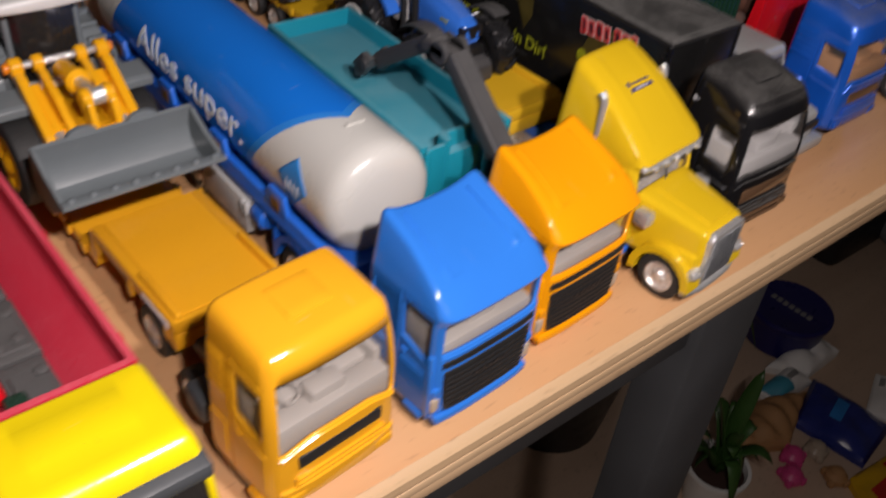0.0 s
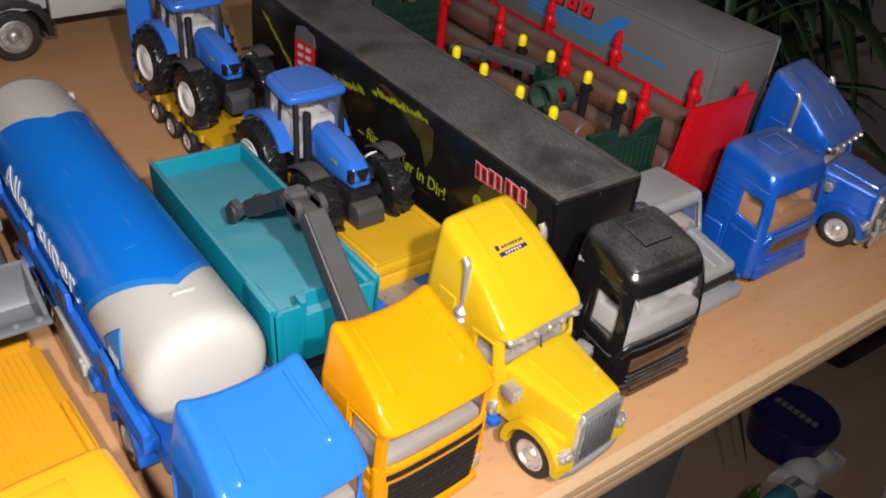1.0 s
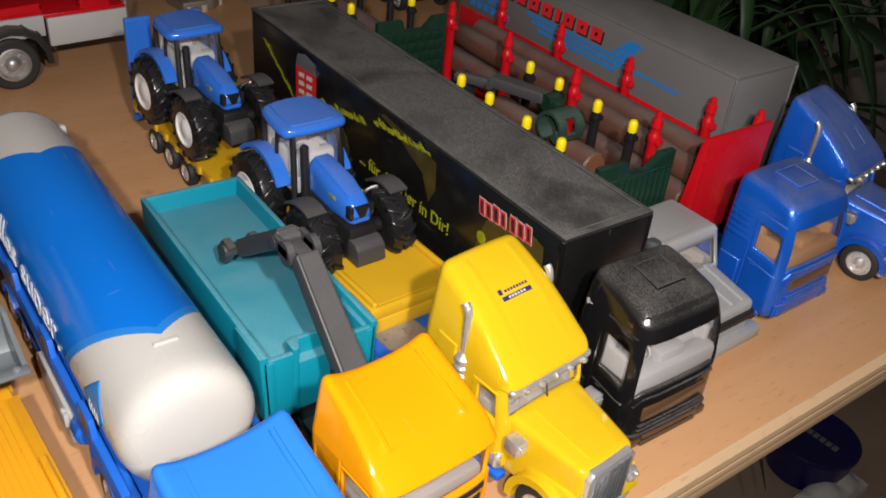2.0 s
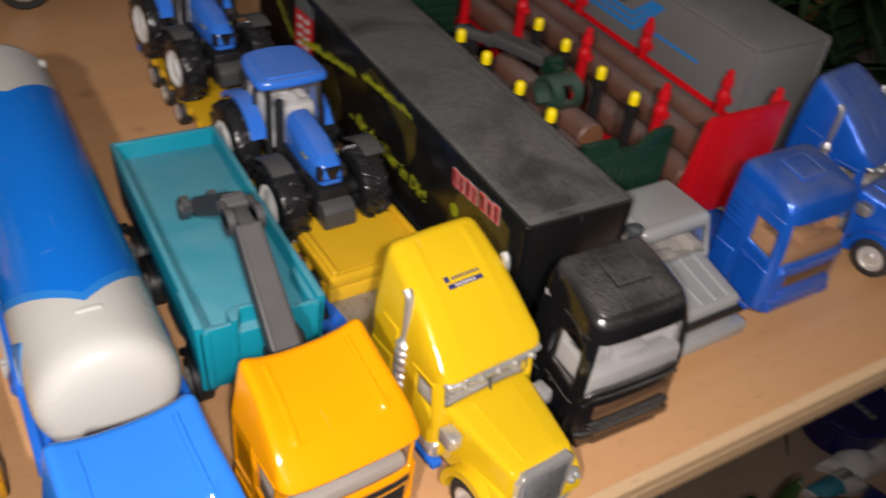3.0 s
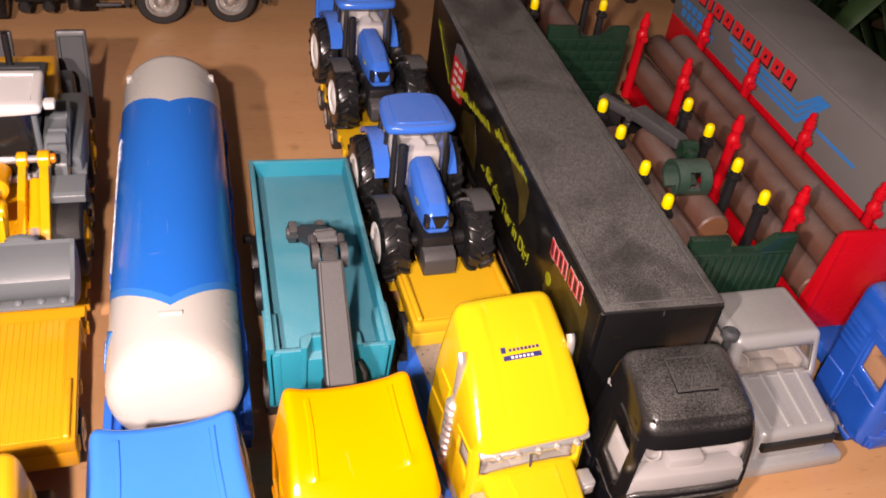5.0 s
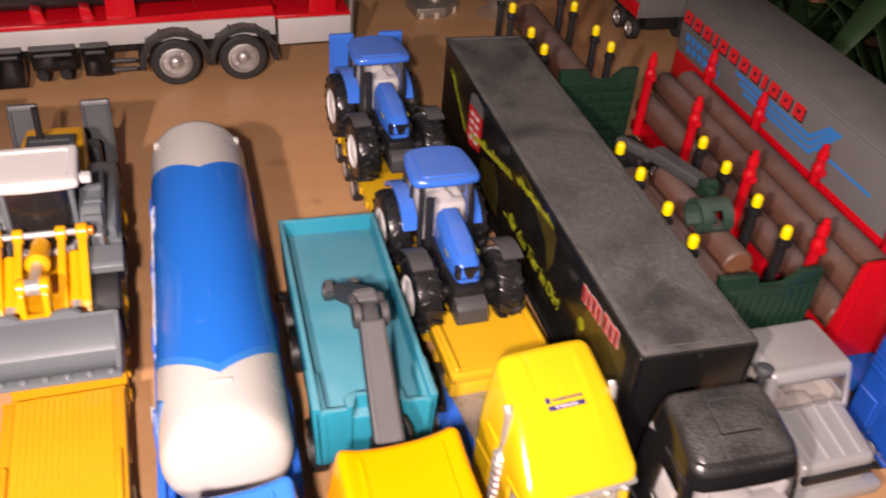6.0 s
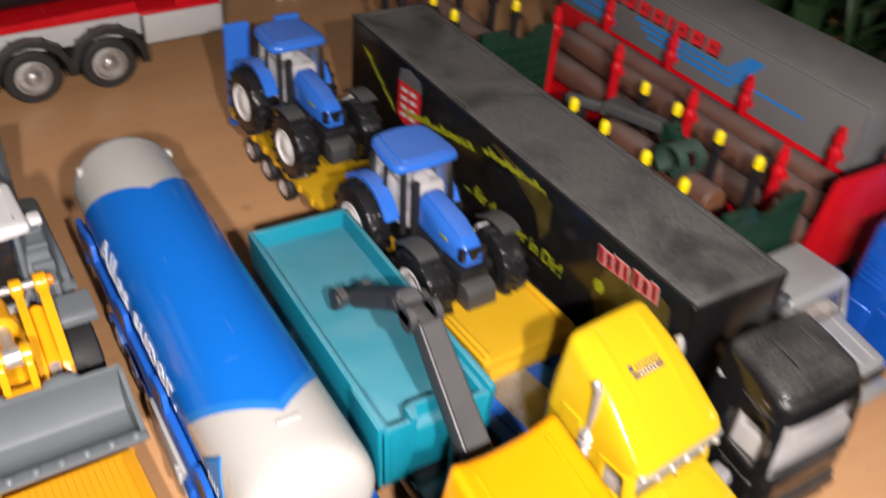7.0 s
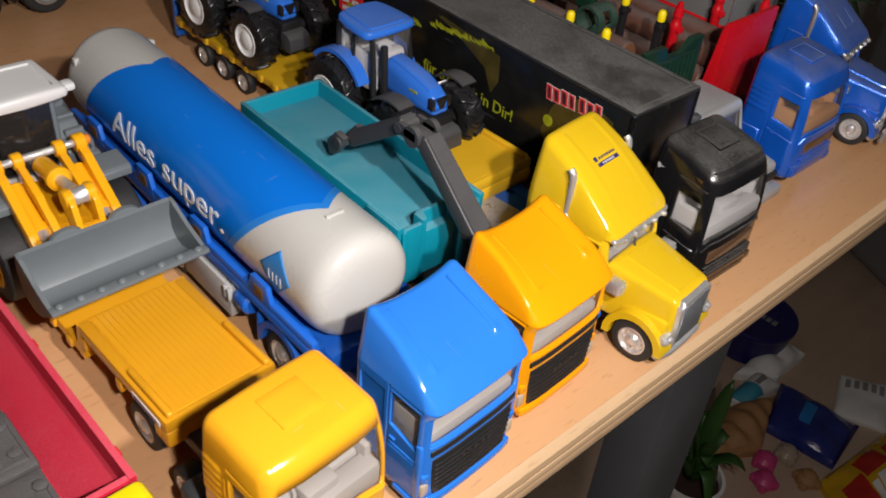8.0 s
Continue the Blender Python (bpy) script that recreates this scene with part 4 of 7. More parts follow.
# ---- red tipper with a lemon-yellow cab ----
def red_tipper():
    th = thing("tipper_truck", -19.25, -19.35, 0, 1.8, "red toy tipper truck with lemon yellow cab carrying dark grey parts", "toy truck", "row of toy trucks")
    hw, ln, h = 1.36, 2.25, 3.3

    def bend(p):
        k = max(0.0, p.z - 2.0) / 1.3
        p.y += 0.62 * k * k * max(0, 1 - p.y / ln)
        p.x *= 1 - 0.08 * k * k
        return p
    ws, sl, sr = ("F", -hw + 0.14, hw - 0.14, 1.8, 2.92), ("L", 0.3, 1.2, 1.85, 2.6), ("R", 0.3, 1.2, 1.85, 2.6)
    cab = shell(part("cab", rbox(bmesh.new(), (-hw, 0, 0.4), (hw, ln, h), 0.16, True, deform=bend, holes=(ws, sl, sr),
                                 raises=[("T", -0.8, 0.8, 0.8, 1.75, 0.012)]), YELLOW1, th), 0.1)
    for nm, o in (("windscreen", ws), ("side_window", sl), ("side_window", sr)):
        part(nm, rbox(bmesh.new(), (-hw, 0, 0.4), (hw, ln, h), 0.16, True, deform=bend, only=o, off=-0.03), SMOKE, cab, "dark smoky pane")
    bm = bmesh.new()
    rbox(bm, (-hw + 0.03, -0.2, 2.72), (hw - 0.03, 0.34, 3.02), 0.08, deform=lambda p: Vector((p.x, p.y + 0.36, p.z + 0.2 * p.y - 0.02)))
    part("sun_visor", bm, DARKGREY, cab, "dark grey sun visor")
    box("interior", (-1.1, 0.4, 0.6), (1.1, 1.9, 1.7), DARKGREY, cab, 0.1)
    box("bumper", (-hw, -0.12, 0.35), (hw, 0.2, 0.85), DARKGREY, th, 0.08)
    chassis(th, 0.6, 0.5, 18.6, 0.55, 1.0, DARKGREY)
    # hopper: upright rim, then sides that slope in to the floor
    y0, y1 = 2.42, 19.3
    prof = [(-1.28, 3.1), (-1.16, 3.1), (-1.13, 2.74), (-0.42, 2.0), (0.42, 2.0), (1.13, 2.74), (1.16, 3.1), (1.28, 3.1), (1.26, 2.5), (0.72, 1.2), (-0.72, 1.2), (-1.26, 2.5)]
    body = part("hopper", prism(bmesh.new(), prof, 1, y0, y1), REDDUST, th, "dusty red sloped hopper")
    for y in (y0, y1 - 0.1):
        bm = bmesh.new()
        prism(bm, [(-1.25, 3.08), (1.25, 3.08), (1.23, 2.5), (0.7, 1.22), (-0.7, 1.22), (-1.23, 2.5)], 1, y, y + 0.12)
        part("end_wall", bm, REDDUST, body)
    for k in range(6):
        for s in (-1, 1):
            bm = bmesh.new()
            prism(bm, [(s * 1.27, 3.0), (s * 1.33, 3.0), (s * 1.31, 2.5), (s * 0.78, 1.25), (s * 0.72, 1.25), (s * 1.25, 2.5)], 1, y0 + 0.6 + 3.1 * k, y0 + 0.8 + 3.1 * k)
            part("rib", bm, RED, body)
    for y in (1.05, 6.4, 13.8, 15.4, 17.0):
        axle(th, 1.3, y, 0.62, 0.42, "silver")
    # load: dark grey plates and blocks
    rnd = random.Random(4)
    load = thing("plate_load", -19.33, -16.7, 2.0, 1.8, "dark grey toy parts lying in the red hopper", "toy part")
    for k in range(9):
        y, w = 0.1 + 1.55 * k, 0.36 + 0.1 * rnd.random()
        bm = bmesh.new()
        rbox(bm, (-w, y, 0.0), (w, y + 1.5, 0.2 + 0.1 * rnd.random()), 0.05, raises=[("T", -w + 0.12, w - 0.12, y + 0.2, y + 1.2, 0.05)])
        for j in range(4):
            lathe(bm, (rnd.uniform(-w, w) * 0.7, y + rnd.uniform(0.2, 1.3), 0.18), (0, 0, 99), [(0.12, 0), (0.12, 0.12), (0.06, 0.14)], 10)
        part("plate", bm, GREYLOAD, load)
    for x, y, m in ((-0.55, 2.1, RED), (-0.6, 1.0, RED), (-0.35, 0.5, GREEN)):
        box("clip", (x - 0.18, y - 0.22, 0.22), (x + 0.18, y + 0.22, 0.5), m, load, 0.06, "small coloured clip")
    return th


red_tipper()


# ---- amber low-loader truck, and the wheel loader on it ----
amber = thing("amber_truck", -15.66, -18.78, 0, 2.0, "amber yellow cab-over toy truck with grey seats inside", "toy truck", "row of toy trucks")
cab_flat(amber, AMBER, SEAT, slots=True).matrix_basis = place(0.07, 0, 0, 0, 0, 4)
chassis(amber, 0.55, 0.4, 4.6, 0.55, 0.9, DARKGREY)
for s in (-1, 1):
    box("tank", (s * 1.08 - 0.3, 2.08, 0.72), (s * 1.08 + 0.3, 2.78, 1.28), DARKGREY, amber, 0.14, "dark grey side tank")
axle(amber, 1.2, 1.3, 0.56, 0.36)
axle(amber, 1.1, 3.1, 0.48, 0.42)
atr = thing("low_loader_trailer", -15.27, -18.77, 0, 3.0, "amber yellow toy low-loader trailer with dark ramps folded up", "toy trailer")
low_loader(atr, AMBER, 1.26, 3.95, 7.45, 17.2, 1.48, 0.8, 15, back_axles=(11.5, 12.7, 13.9))
box("side_label", (-1.285, 4.15, 1.21), (-1.26, 5.2, 1.36), PRINTWHITE, atr, 0.005, "pale strip with dark marks")
for k in range(8):
    box("label_mark", (-1.292, 4.25 + 0.11 * k, 1.24), (-1.284, 4.32 + 0.11 * k, 1.33), PRINTNAVY, atr, 0.002)
for x0, x1 in ((-1.45, -0.6), (0.55, 1.4)):
    part("ramp", rbox(bmesh.new(), (x0, 0, 0), (x1, 0.2, 2.7), 0.06, raises=[("F", x0 + 0.12, x1 - 0.12, 0.15, 2.5, -0.05)]), DARKGREY, atr, "dark grey folded-up ramp", place(0, 17.1, 0.7, -12))


def wheel_loader():
    th = thing("wheel_loader", -15.91, -12.75, 0.8, 1.6, "yellow and grey toy wheel loader with white roof and grey bucket", "toy loader")
    # bucket: a thick curved trough held level, with end plates and a bolted cutting edge
    def fore(pts):
        # along the mouth from lip to back edge, and down into the bowl
        return [(0.44 + 0.93 * a + 0.367 * d, 2.03 + 0.367 * a - 0.93 * d) for a, d in pts]
    outer = fore([(0.0, 0.0), (0.16, 0.38), (0.38, 0.7), (0.68, 0.92), (1.0, 0.94), (1.28, 0.76), (1.44, 0.44), (1.5, 0.0)])
    inner = fore([(1.41, 0.0), (1.34, 0.4), (1.2, 0.67), (0.97, 0.82), (0.71, 0.8), (0.46, 0.6), (0.27, 0.32), (0.1, 0.0)])
    bm = bmesh.new()
    prism(bm, outer + inner, 0, -1.6, 1.6)
    bk = part("bucket", bm, BUCKET, th, "blue-grey bucket")
    for s in (-1, 1):
        bm = bmesh.new()
        prism(bm, fore([(-0.06, 0.0)]) + outer[1:] + fore([(1.3, -0.03), (0.75, 0.03), (0.2, 0.0)]), 0, min(s * 1.58, s * 1.67), max(s * 1.58, s * 1.67), 0.015)
        part("end_plate", bm, BUCKET, bk)
    lip_y, lip_z = outer[0]
    box("cutting_edge", (-1.68, lip_y - 0.1, lip_z - 0.05), (1.68, lip_y + 0.14, lip_z + 0.05), BUCKET, bk, 0.03)
    for k in range(8):
        bm = bmesh.new()
        lathe(bm, (-1.47 + 0.42 * k, lip_y + 0.02, lip_z + 0.03), (-1.47 + 0.42 * k, lip_y + 0.02, lip_z + 0.2), [(0.09, 0), (0.09, 0.05), (0.05, 0.09), (0.001, 0.1)], 8)
        part("bolt", bm, BUCKET, bk)
    for s in (-1, 1):
        bm = bmesh.new()
        prism(bm, [(s * 0.62 + 0.34 * math.cos(radians(a)), 2.5 + 0.2 * math.sin(radians(a))) for a in range(0, 181, 20)], 1, 1.8, 1.94, 0.02)
        part("hinge_ear", bm, BUCKET, bk)

    # lifting frame: bossed plates, cylinders with chrome ends, cross pin
    def strut(name, x, pts, w, boss):
        bm = bmesh.new()
        prism(bm, pts, 0, x - w, x + w, 0.03)
        for y, z, r in boss:
            lathe(bm, (x - w - 0.03, y, z), (x + w + 0.03, y, z), [(r - 0.03, 0), (r, 0.03), (r, 2 * w + 0.03), (r - 0.03, 2 * w + 0.06)], 16)
        return part(name, bm, LDRYEL, th)
    for s in (-1, 1):
        strut("lift_arm", s * 0.92, [(2.3, 1.25), (2.55, 1.05), (3.45, 1.75), (4.58, 2.62), (4.66, 2.95), (4.1, 2.74), (3.0, 1.98)], 0.1, ((4.5, 2.84, 0.21), (2.5, 1.3, 0.24)))
        strut("inner_arm", s * 0.46, [(2.3, 1.6), (2.55, 1.42), (4.5, 2.66), (4.5, 2.9), (3.5, 2.5)], 0.085, ((4.5, 2.84, 0.19), (2.48, 1.6, 0.18)))
        bm = bmesh.new()
        lathe(bm, (s * 0.69, 4.3, 2.42), (s * 0.69, 3.0, 1.78), [(0.1, 0), (0.15, 0.05), (0.15, 1.1), (0.18, 1.12), (0.18, 1.25), (0.12, 1.3)], 14)
        cyl = part("cylinder", bm, LDRYEL, th)
        bar("piston", (s * 0.69, 3.2, 1.88), (s * 0.69, 2.45, 1.52), 0.13, CHROME, cyl, label="chrome piston", bevel=0.02)
    bm = bmesh.new()
    lathe(bm, (0, 4.42, 2.62), (0, 3.1, 2.82), [(0.14, 0), (0.22, 0.06), (0.22, 0.8), (0.27, 0.83), (0.27, 0.98), (0.2, 1.04)], 18)
    cyl = part("cylinder", bm, LDRYEL, th)
    bar("piston", (0, 3.45, 2.77), (0, 2.6, 2.9), 0.13, CHROME, cyl, label="chrome piston")
    for s in (-1, 1):
        strut("tilt_lever", s * 0.24, [(1.98, 2.2), (2.3, 2.0), (2.78, 2.7), (2.7, 3.05), (2.45, 3.1), (2.2, 2.9)], 0.07, ((2.5, 2.9, 0.21),))
    bar("lever_pin", (-0.17, 2.5, 2.9), (0.17, 2.5, 2.9), 0.19, CHROME, th, label="chrome lever pin", bevel=0.03)
    bar("cross_pin", (-1.0, 4.52, 2.84), (1.0, 4.52, 2.84), 0.09, CHROME, th, label="chrome cross pin")
    bar("cross_pin", (-0.95, 2.5, 1.3), (0.95, 2.5, 1.3), 0.14, LDRYEL, th)
    box("arm_plate", (-0.34, 1.97, 2.1), (0.34, 2.24, 2.42), LDRYEL, th, 0.06)
    for s in (-1, 1):
        bm = bmesh.new()
        rod(bm, (s * 1.1 - 0.07, 4.52, 2.84), (s * 1.1 + 0.07, 4.52, 2.84), 0.12, bevel=0.03)
        part("work_lamp", bm, AMBERLENS, th, "orange lamp")
    # bodies
    box("front_frame", (-0.6, 3.0, 0.7), (0.6, 5.2, 2.0), LDRYEL, th, 0.12)
    bm = bmesh.new()
    rbox(bm, (-0.95, 7.0, 0.9), (0.95, 10.2, 2.75), 0.2, True, deform=lambda p: Vector((p.x * (1 - 0.12 * max(0, p.y - 8.6)), p.y, p.z - 0.12 * max(0, p.y - 8.6))))
    part("engine_cover", bm, LDRYEL, th)
    box("cover_panel", (-0.62, 7.3, 2.7), (0.62, 9.2, 2.86), DARKGREY, th, 0.05)
    for k in range(5):
        box("louvre", (-0.5, 7.5 + 0.32 * k, 2.85), (0.5, 7.66 + 0.32 * k, 2.9), DARKGREY, th, 0.02)
    bar("exhaust", (-0.25, 9.0, 2.7), (-0.25, 9.05, 3.75), 0.09, BLACK, th)
    box("counterweight", (-1.1, 9.9, 0.8), (1.1, 10.6, 1.9), DARKGREY, th, 0.15)
    for s in (-1, 1):
        bm = bmesh.new()
        rbox(bm, (s * 1.22 - 0.4, 5.3, 1.5), (s * 1.22 + 0.4, 8.6, 2.5), 0.16, deform=lambda p: Vector((p.x, p.y, p.z - 0.12 * abs(p.y - 6.8))))
        part("side_platform", bm, BUCKET, th, "grey platform over the rear wheel")
        bm = bmesh.new()
        prism(bm, [(4.75, 1.4), (4.95, 2.35), (5.5, 2.85), (7.0, 2.95), (7.3, 2.4), (7.3, 1.4)], 0, s * 1.06 - 0.26, s * 1.06 + 0.26, 0.07)
        side = part("cab_flank", bm, BUCKET, th, "grey flank beside the cab")
        for k in range(3):
            box("rung", (s * 1.12 - 0.22, 5.15 + 0.5 * k, 2.5 + 0.16 * k), (s * 1.12 + 0.22, 5.3 + 0.5 * k, 2.78 + 0.13 * k), BUCKET, side, 0.04)
        bar("hand_rail", (s * 1.34, 5.0, 2.3), (s * 1.34, 6.6, 3.1), 0.05, DARKGREY, th, seg=8)
        for k in range(3):
            box("stair", (s * 1.5 - 0.18, 5.1 + 0.1 * k, 0.9 + 0.45 * k), (s * 1.5 + 0.18, 5.5 + 0.1 * k, 1.02 + 0.45 * k), BUCKET, th, 0.03)
        bm = bmesh.new()
        prism(bm, [(3.82, 2.06), (3.82, 2.24), (3.92, 2.3), (4.5, 2.38), (4.6, 2.3), (4.7, 1.5), (4.6, 1.5), (4.5, 2.22), (3.92, 2.14)], 0, s * 1.37 - 0.38, s * 1.37 + 0.38, 0.02)
        part("front_mudguard", bm, BUCKET, th, "grey front mudguard")
        box("mirror_arm", (s * 1.0 - 0.2, 5.05, 3.84), (s * 1.0 + 0.2, 5.25, 3.96), LDRWHITE, th, 0.05)
        box("mirror", (s * 1.14 - 0.13, 4.98, 3.82), (s * 1.14 + 0.13, 5.3, 4.0), LDRWHITE, th, 0.06, "white mirror")
    box("tail_light", (1.12, 5.0, 2.0), (1.34, 5.2, 2.2), AMBERLENS, th, 0.05)
    # cab: curved dark windscreen under a white roof
    bm = bmesh.new()
    prism(bm, [(-0.8, 6.6), (0.8, 6.6), (0.74, 5.3), (0.6, 4.92), (0, 4.78), (-0.6, 4.92), (-0.74, 5.3)], 2, 2.0, 3.9, 0.03)
    cab = part("cab_glass", bm, SMOKE, th, "dark smoky cab glazing")
    for x, y in ((-0.74, 5.25), (0.74, 5.25), (-0.8, 6.6), (0.8, 6.6)):
        bar("cab_post", (x, y, 1.9), (x, y, 3.95), 0.08, BUCKET, cab)
    bm = bmesh.new()
    prism(bm, [(-0.78, 5.25), (-0.62, 4.86), (0, 4.70), (0.62, 4.86), (0.78, 5.25), (0.72, 5.3), (0.58, 4.98), (0, 4.86), (-0.58, 4.98), (-0.72, 5.3)], 2, 2.05, 2.2)
    part("sill", bm, LDRWHITE, cab, "white sill")
    box("seat", (-0.4, 5.6, 1.9), (0.4, 6.2, 3.0), BLACK, cab, 0.1)
    bm = bmesh.new()
    rbox(bm, (-0.98, 4.75, 3.85), (0.98, 6.45, 4.08), 0.1, True, deform=lambda p: Vector((p.x * (1 + 0.08 * (5.6 - p.y) * 0.5), p.y - 0.12 * (1 - p.x * p.x), p.z + 0.08 * (1 - p.x * p.x) * (1 if p.z > 3.95 else 0))),
         raises=[("T", -0.75, 0.75, 5.05, 6.2, -0.035)], cuts=((-0.5, 0, 0.5), (5.3, 5.9), ()))
    part("roof", bm, LDRWHITE, th, "white cab roof")
    for y in (3.95, 7.6):
        axle(th, 1.62, y, 0.98, 0.72, "yellow", tread=False)
    return th


wheel_loader()


# ---- blue tanker ----
tanker = thing("tanker_truck", -12.24, -18.60, 0, 0.6, "blue toy tanker truck with cream white tank ends", "toy truck", "row of toy trucks")
cab_sloped(tanker, BLUE, SEAT).matrix_basis = place(0.0, 0, 0, 0, 0, 3.5)
axle(tanker, 1.3, 1.05, 0.56, 0.36)
axle(tanker, 1.3, 4.72, 0.6, 0.42)
chassis(tanker, 0.55, 0.5, 5.2, 0.5, 0.9, CHASBLUE)
TZ, TRX, TRZ = 2.70, 1.27, 1.29


def tank_piece(name, y0, y1, material, grow=0.0, front=False, rear=False, notch=None, label=""):
    """A length of the tank's skin, with a dome where it ends; notch: how far the seam dips back at the crown."""
    bm = bmesh.new()
    seg = 48
    rows = []
    if front:
        rows = [(y0 + a, b, 0) for a, b in ((0.0, 0.02), (0.02, 0.35), (0.05, 0.6), (0.1, 0.77), (0.17, 0.865), (0.27, 0.935), (0.4, 0.975), (0.55, 0.995), (0.8, 1.0))]
    else:
        rows.append((y0, 1, 1))
    n = 6
    rows += [(y0 + (0.8 if front else 0) + (y1 - y0 - (0.8 if front else 0) - (0.7 if rear else 0)) * k / n, 1, 0) for k in range(1, n)]
    if rear:
        rows += [(y1 - 0.7 * t, (1 - (1 - t) ** 2.6) ** (1 / 2.3), 0) for t in (1.0, 0.85, 0.64, 0.44, 0.28, 0.16, 0.08, 0.03, 0.004)]
    else:
        rows.append((y1, 1, 2))
    rings = []
    for y, f, seam in rows:
        ring = []
        for k in range(seg):
            a = 2 * math.pi * k / seg
            sx, sz = math.sin(a), math.cos(a)
            dip = 0.0
            if notch:
                t = (y - y0) / (y1 - y0)
                dip = (notch[0] * (1 - t) + notch[1] * t) * min(abs(a if a < math.pi else 2 * math.pi - a) / (math.pi / 2), 1.2)
            ring.append(bm.verts.new((sx * (TRX + grow) * f, y + dip, TZ + sz * (TRZ + grow) * f)))
        rings.append(ring)
    for a, b in zip(rings, rings[1:]):
        for k in range(seg):
            bm.faces.new((a[k], a[(k + 1) % seg], b[(k + 1) % seg], b[k]))
    if front:
        bm.faces.new(rings[0][::-1])
    if rear:
        bm.faces.new(rings[-1])
    return part(name, bm, material, tanker, label, sharp=50)


tank_piece("tank", 3.36, 15.25, WHITE, 0, True, True, label="cream white tank body")
tank_piece("tank_foil", 5.0, 12.28, TANKBLUE, 0.012, notch=(1.55, 1.35), label="glossy blue tank foil")
tank_piece("foil_band", 4.78, 5.05, TANKLIGHT, 0.008, notch=(1.55, 1.55), label="paler blue band at the foil's end")
box("filler_cap", (-0.22, 4.52, TZ + TRZ - 0.03), (0.22, 4.62, TZ + TRZ + 0.03), WHITE, tanker, 0.025)
for s in (-1, 1):
    box("rear_lug", (s * 1.02 - 0.12, 14.4, TZ + 0.55), (s * 1.02 + 0.12, 14.6, TZ + 0.8), WHITE, tanker, 0.05)
    # side beam with steps, bays and lamps
    bm = bmesh.new()
    rbox(bm, (s * 1.22 - 0.17, 3.4, 1.5), (s * 1.22 + 0.17, 14.7, 1.82), 0.05)
    rbox(bm, (s * 1.3 - 0.08, 3.4, 1.78), (s * 1.3 + 0.08, 14.7, 2.0), 0.03)
    beam = part("side_beam", bm, CHASBLUE, tanker)
    for y in (5.35, 7.9, 10.5, 13.2):
        bm = bmesh.new()
        prism(bm, [(y - 0.5, 1.8), (y + 0.5, 1.8), (y + 0.3, 2.36), (y - 0.3, 2.36)], 0, s * 1.33 - 0.06, s * 1.33 + 0.06, 0.02)
        part("bay_plate", bm, CHASBLUE, beam)
        box("reflector", (s * 1.395 - 0.012, y - 0.17, 1.9), (s * 1.395 + 0.012, y + 0.17, 2.2), mat("amber_reflector", (0.12, 0.06, 0.015), 0.3) if "amber_reflector" not in bpy.data.materials else bpy.data.materials["amber_reflector"], beam, 0.01, "dark amber side reflector")
    arc = bmesh.new()
    arch(arc, s, 0.85, 1.36, 4.72, 0.6, 0.68, 0.84, 5, 175)
    part("mudguard", arc, CHASBLUE, tanker)
    box("mud_flap", (s * 1.1 - 0.24, 5.5, 0.5), (s * 1.1 + 0.24, 5.6, 1.25), CHASBLUE, tanker, 0.02)
    bm = bmesh.new()
    lathe(bm, (s * 1.22, 5.85, 1.2), (s * 1.22, 6.4, 1.2), [(0.2, 0), (0.27, 0.08), (0.27, 0.45), (0.2, 0.55)], 16)
    part("air_tank", bm, CHASBLUE, tanker)
    for y in (9.2, 10.4, 11.6):
        arc = bmesh.new()
        arch(arc, s, 0.9, 1.38, y, 0.5, 0.55, 0.66, 15, 165)
        part("mudguard", arc, CHASBLUE, tanker)
for y in (9.2, 10.4, 11.6):
    axle(tanker, 1.34, y, 0.5, 0.32)
bm = bmesh.new()
rbox(bm, (-1.05, 3.2, 0.9), (1.05, 14.4, 1.6), 0.08)
part("tank_frame", bm, CHASBLUE, tanker)
box("rear_bumper", (-1.3, 14.6, 0.55), (1.3, 14.85, 1.2), CHASBLUE, tanker, 0.05)
box("side_box", (-1.46, 6.5, 0.5), (-1.2, 8.6, 1.4), PALESIDE, tanker, 0.05, "pale grey side locker")
for k in range(2):
    box("hinge", (-1.54, 6.4 + 0.16 * k, 1.1), (-1.44, 6.5 + 0.16 * k, 1.42), PALESIDE, tanker, 0.02)


def on_tank(y_start, a_start, grow, side=-1):
    """Wraps flat words round the tank's side: along the tank, and up its curve."""
    def fit(c):
        a = a_start - c.y / TRX
        return Vector((side * (TRX + grow + c.z) * math.sin(a), y_start - c.x, TZ + (TRZ + grow + c.z) * math.cos(a)))
    return fit


lettering("slogan", "Alles super.", 0.90, LETTER, tanker, on_tank(12.15, radians(94.5), 0.03), label="white lettering on the blue foil", wide=5.3)
bm = bmesh.new()
grid = {}
for i in range(13):
    for j in range(13):
        u, w = i / 12 - 0.5, j / 12 - 0.5
        al, up = (u + w) * 0.54, (u - w) * 0.54
        a = radians(84) - up / TRX
        grid[i, j] = bm.verts.new((-(TRX + 0.02) * math.sin(a), 4.86 - al, TZ + (TRZ + 0.02) * math.cos(a)))
for i in range(12):
    for j in range(12):
        bm.faces.new((grid[i, j], grid[i + 1, j], grid[i + 1, j + 1], grid[i, j + 1]))
emblem = shell(part("emblem", bm, PRINTBLUE, tanker, "blue diamond emblem with white marks"), 0.015)
for k in range(4):
    lettering("emblem_mark", "I", 0.34, LETTER, tanker, on_tank(5.1 - 0.14 * k, radians(94), 0.028), 0.004)


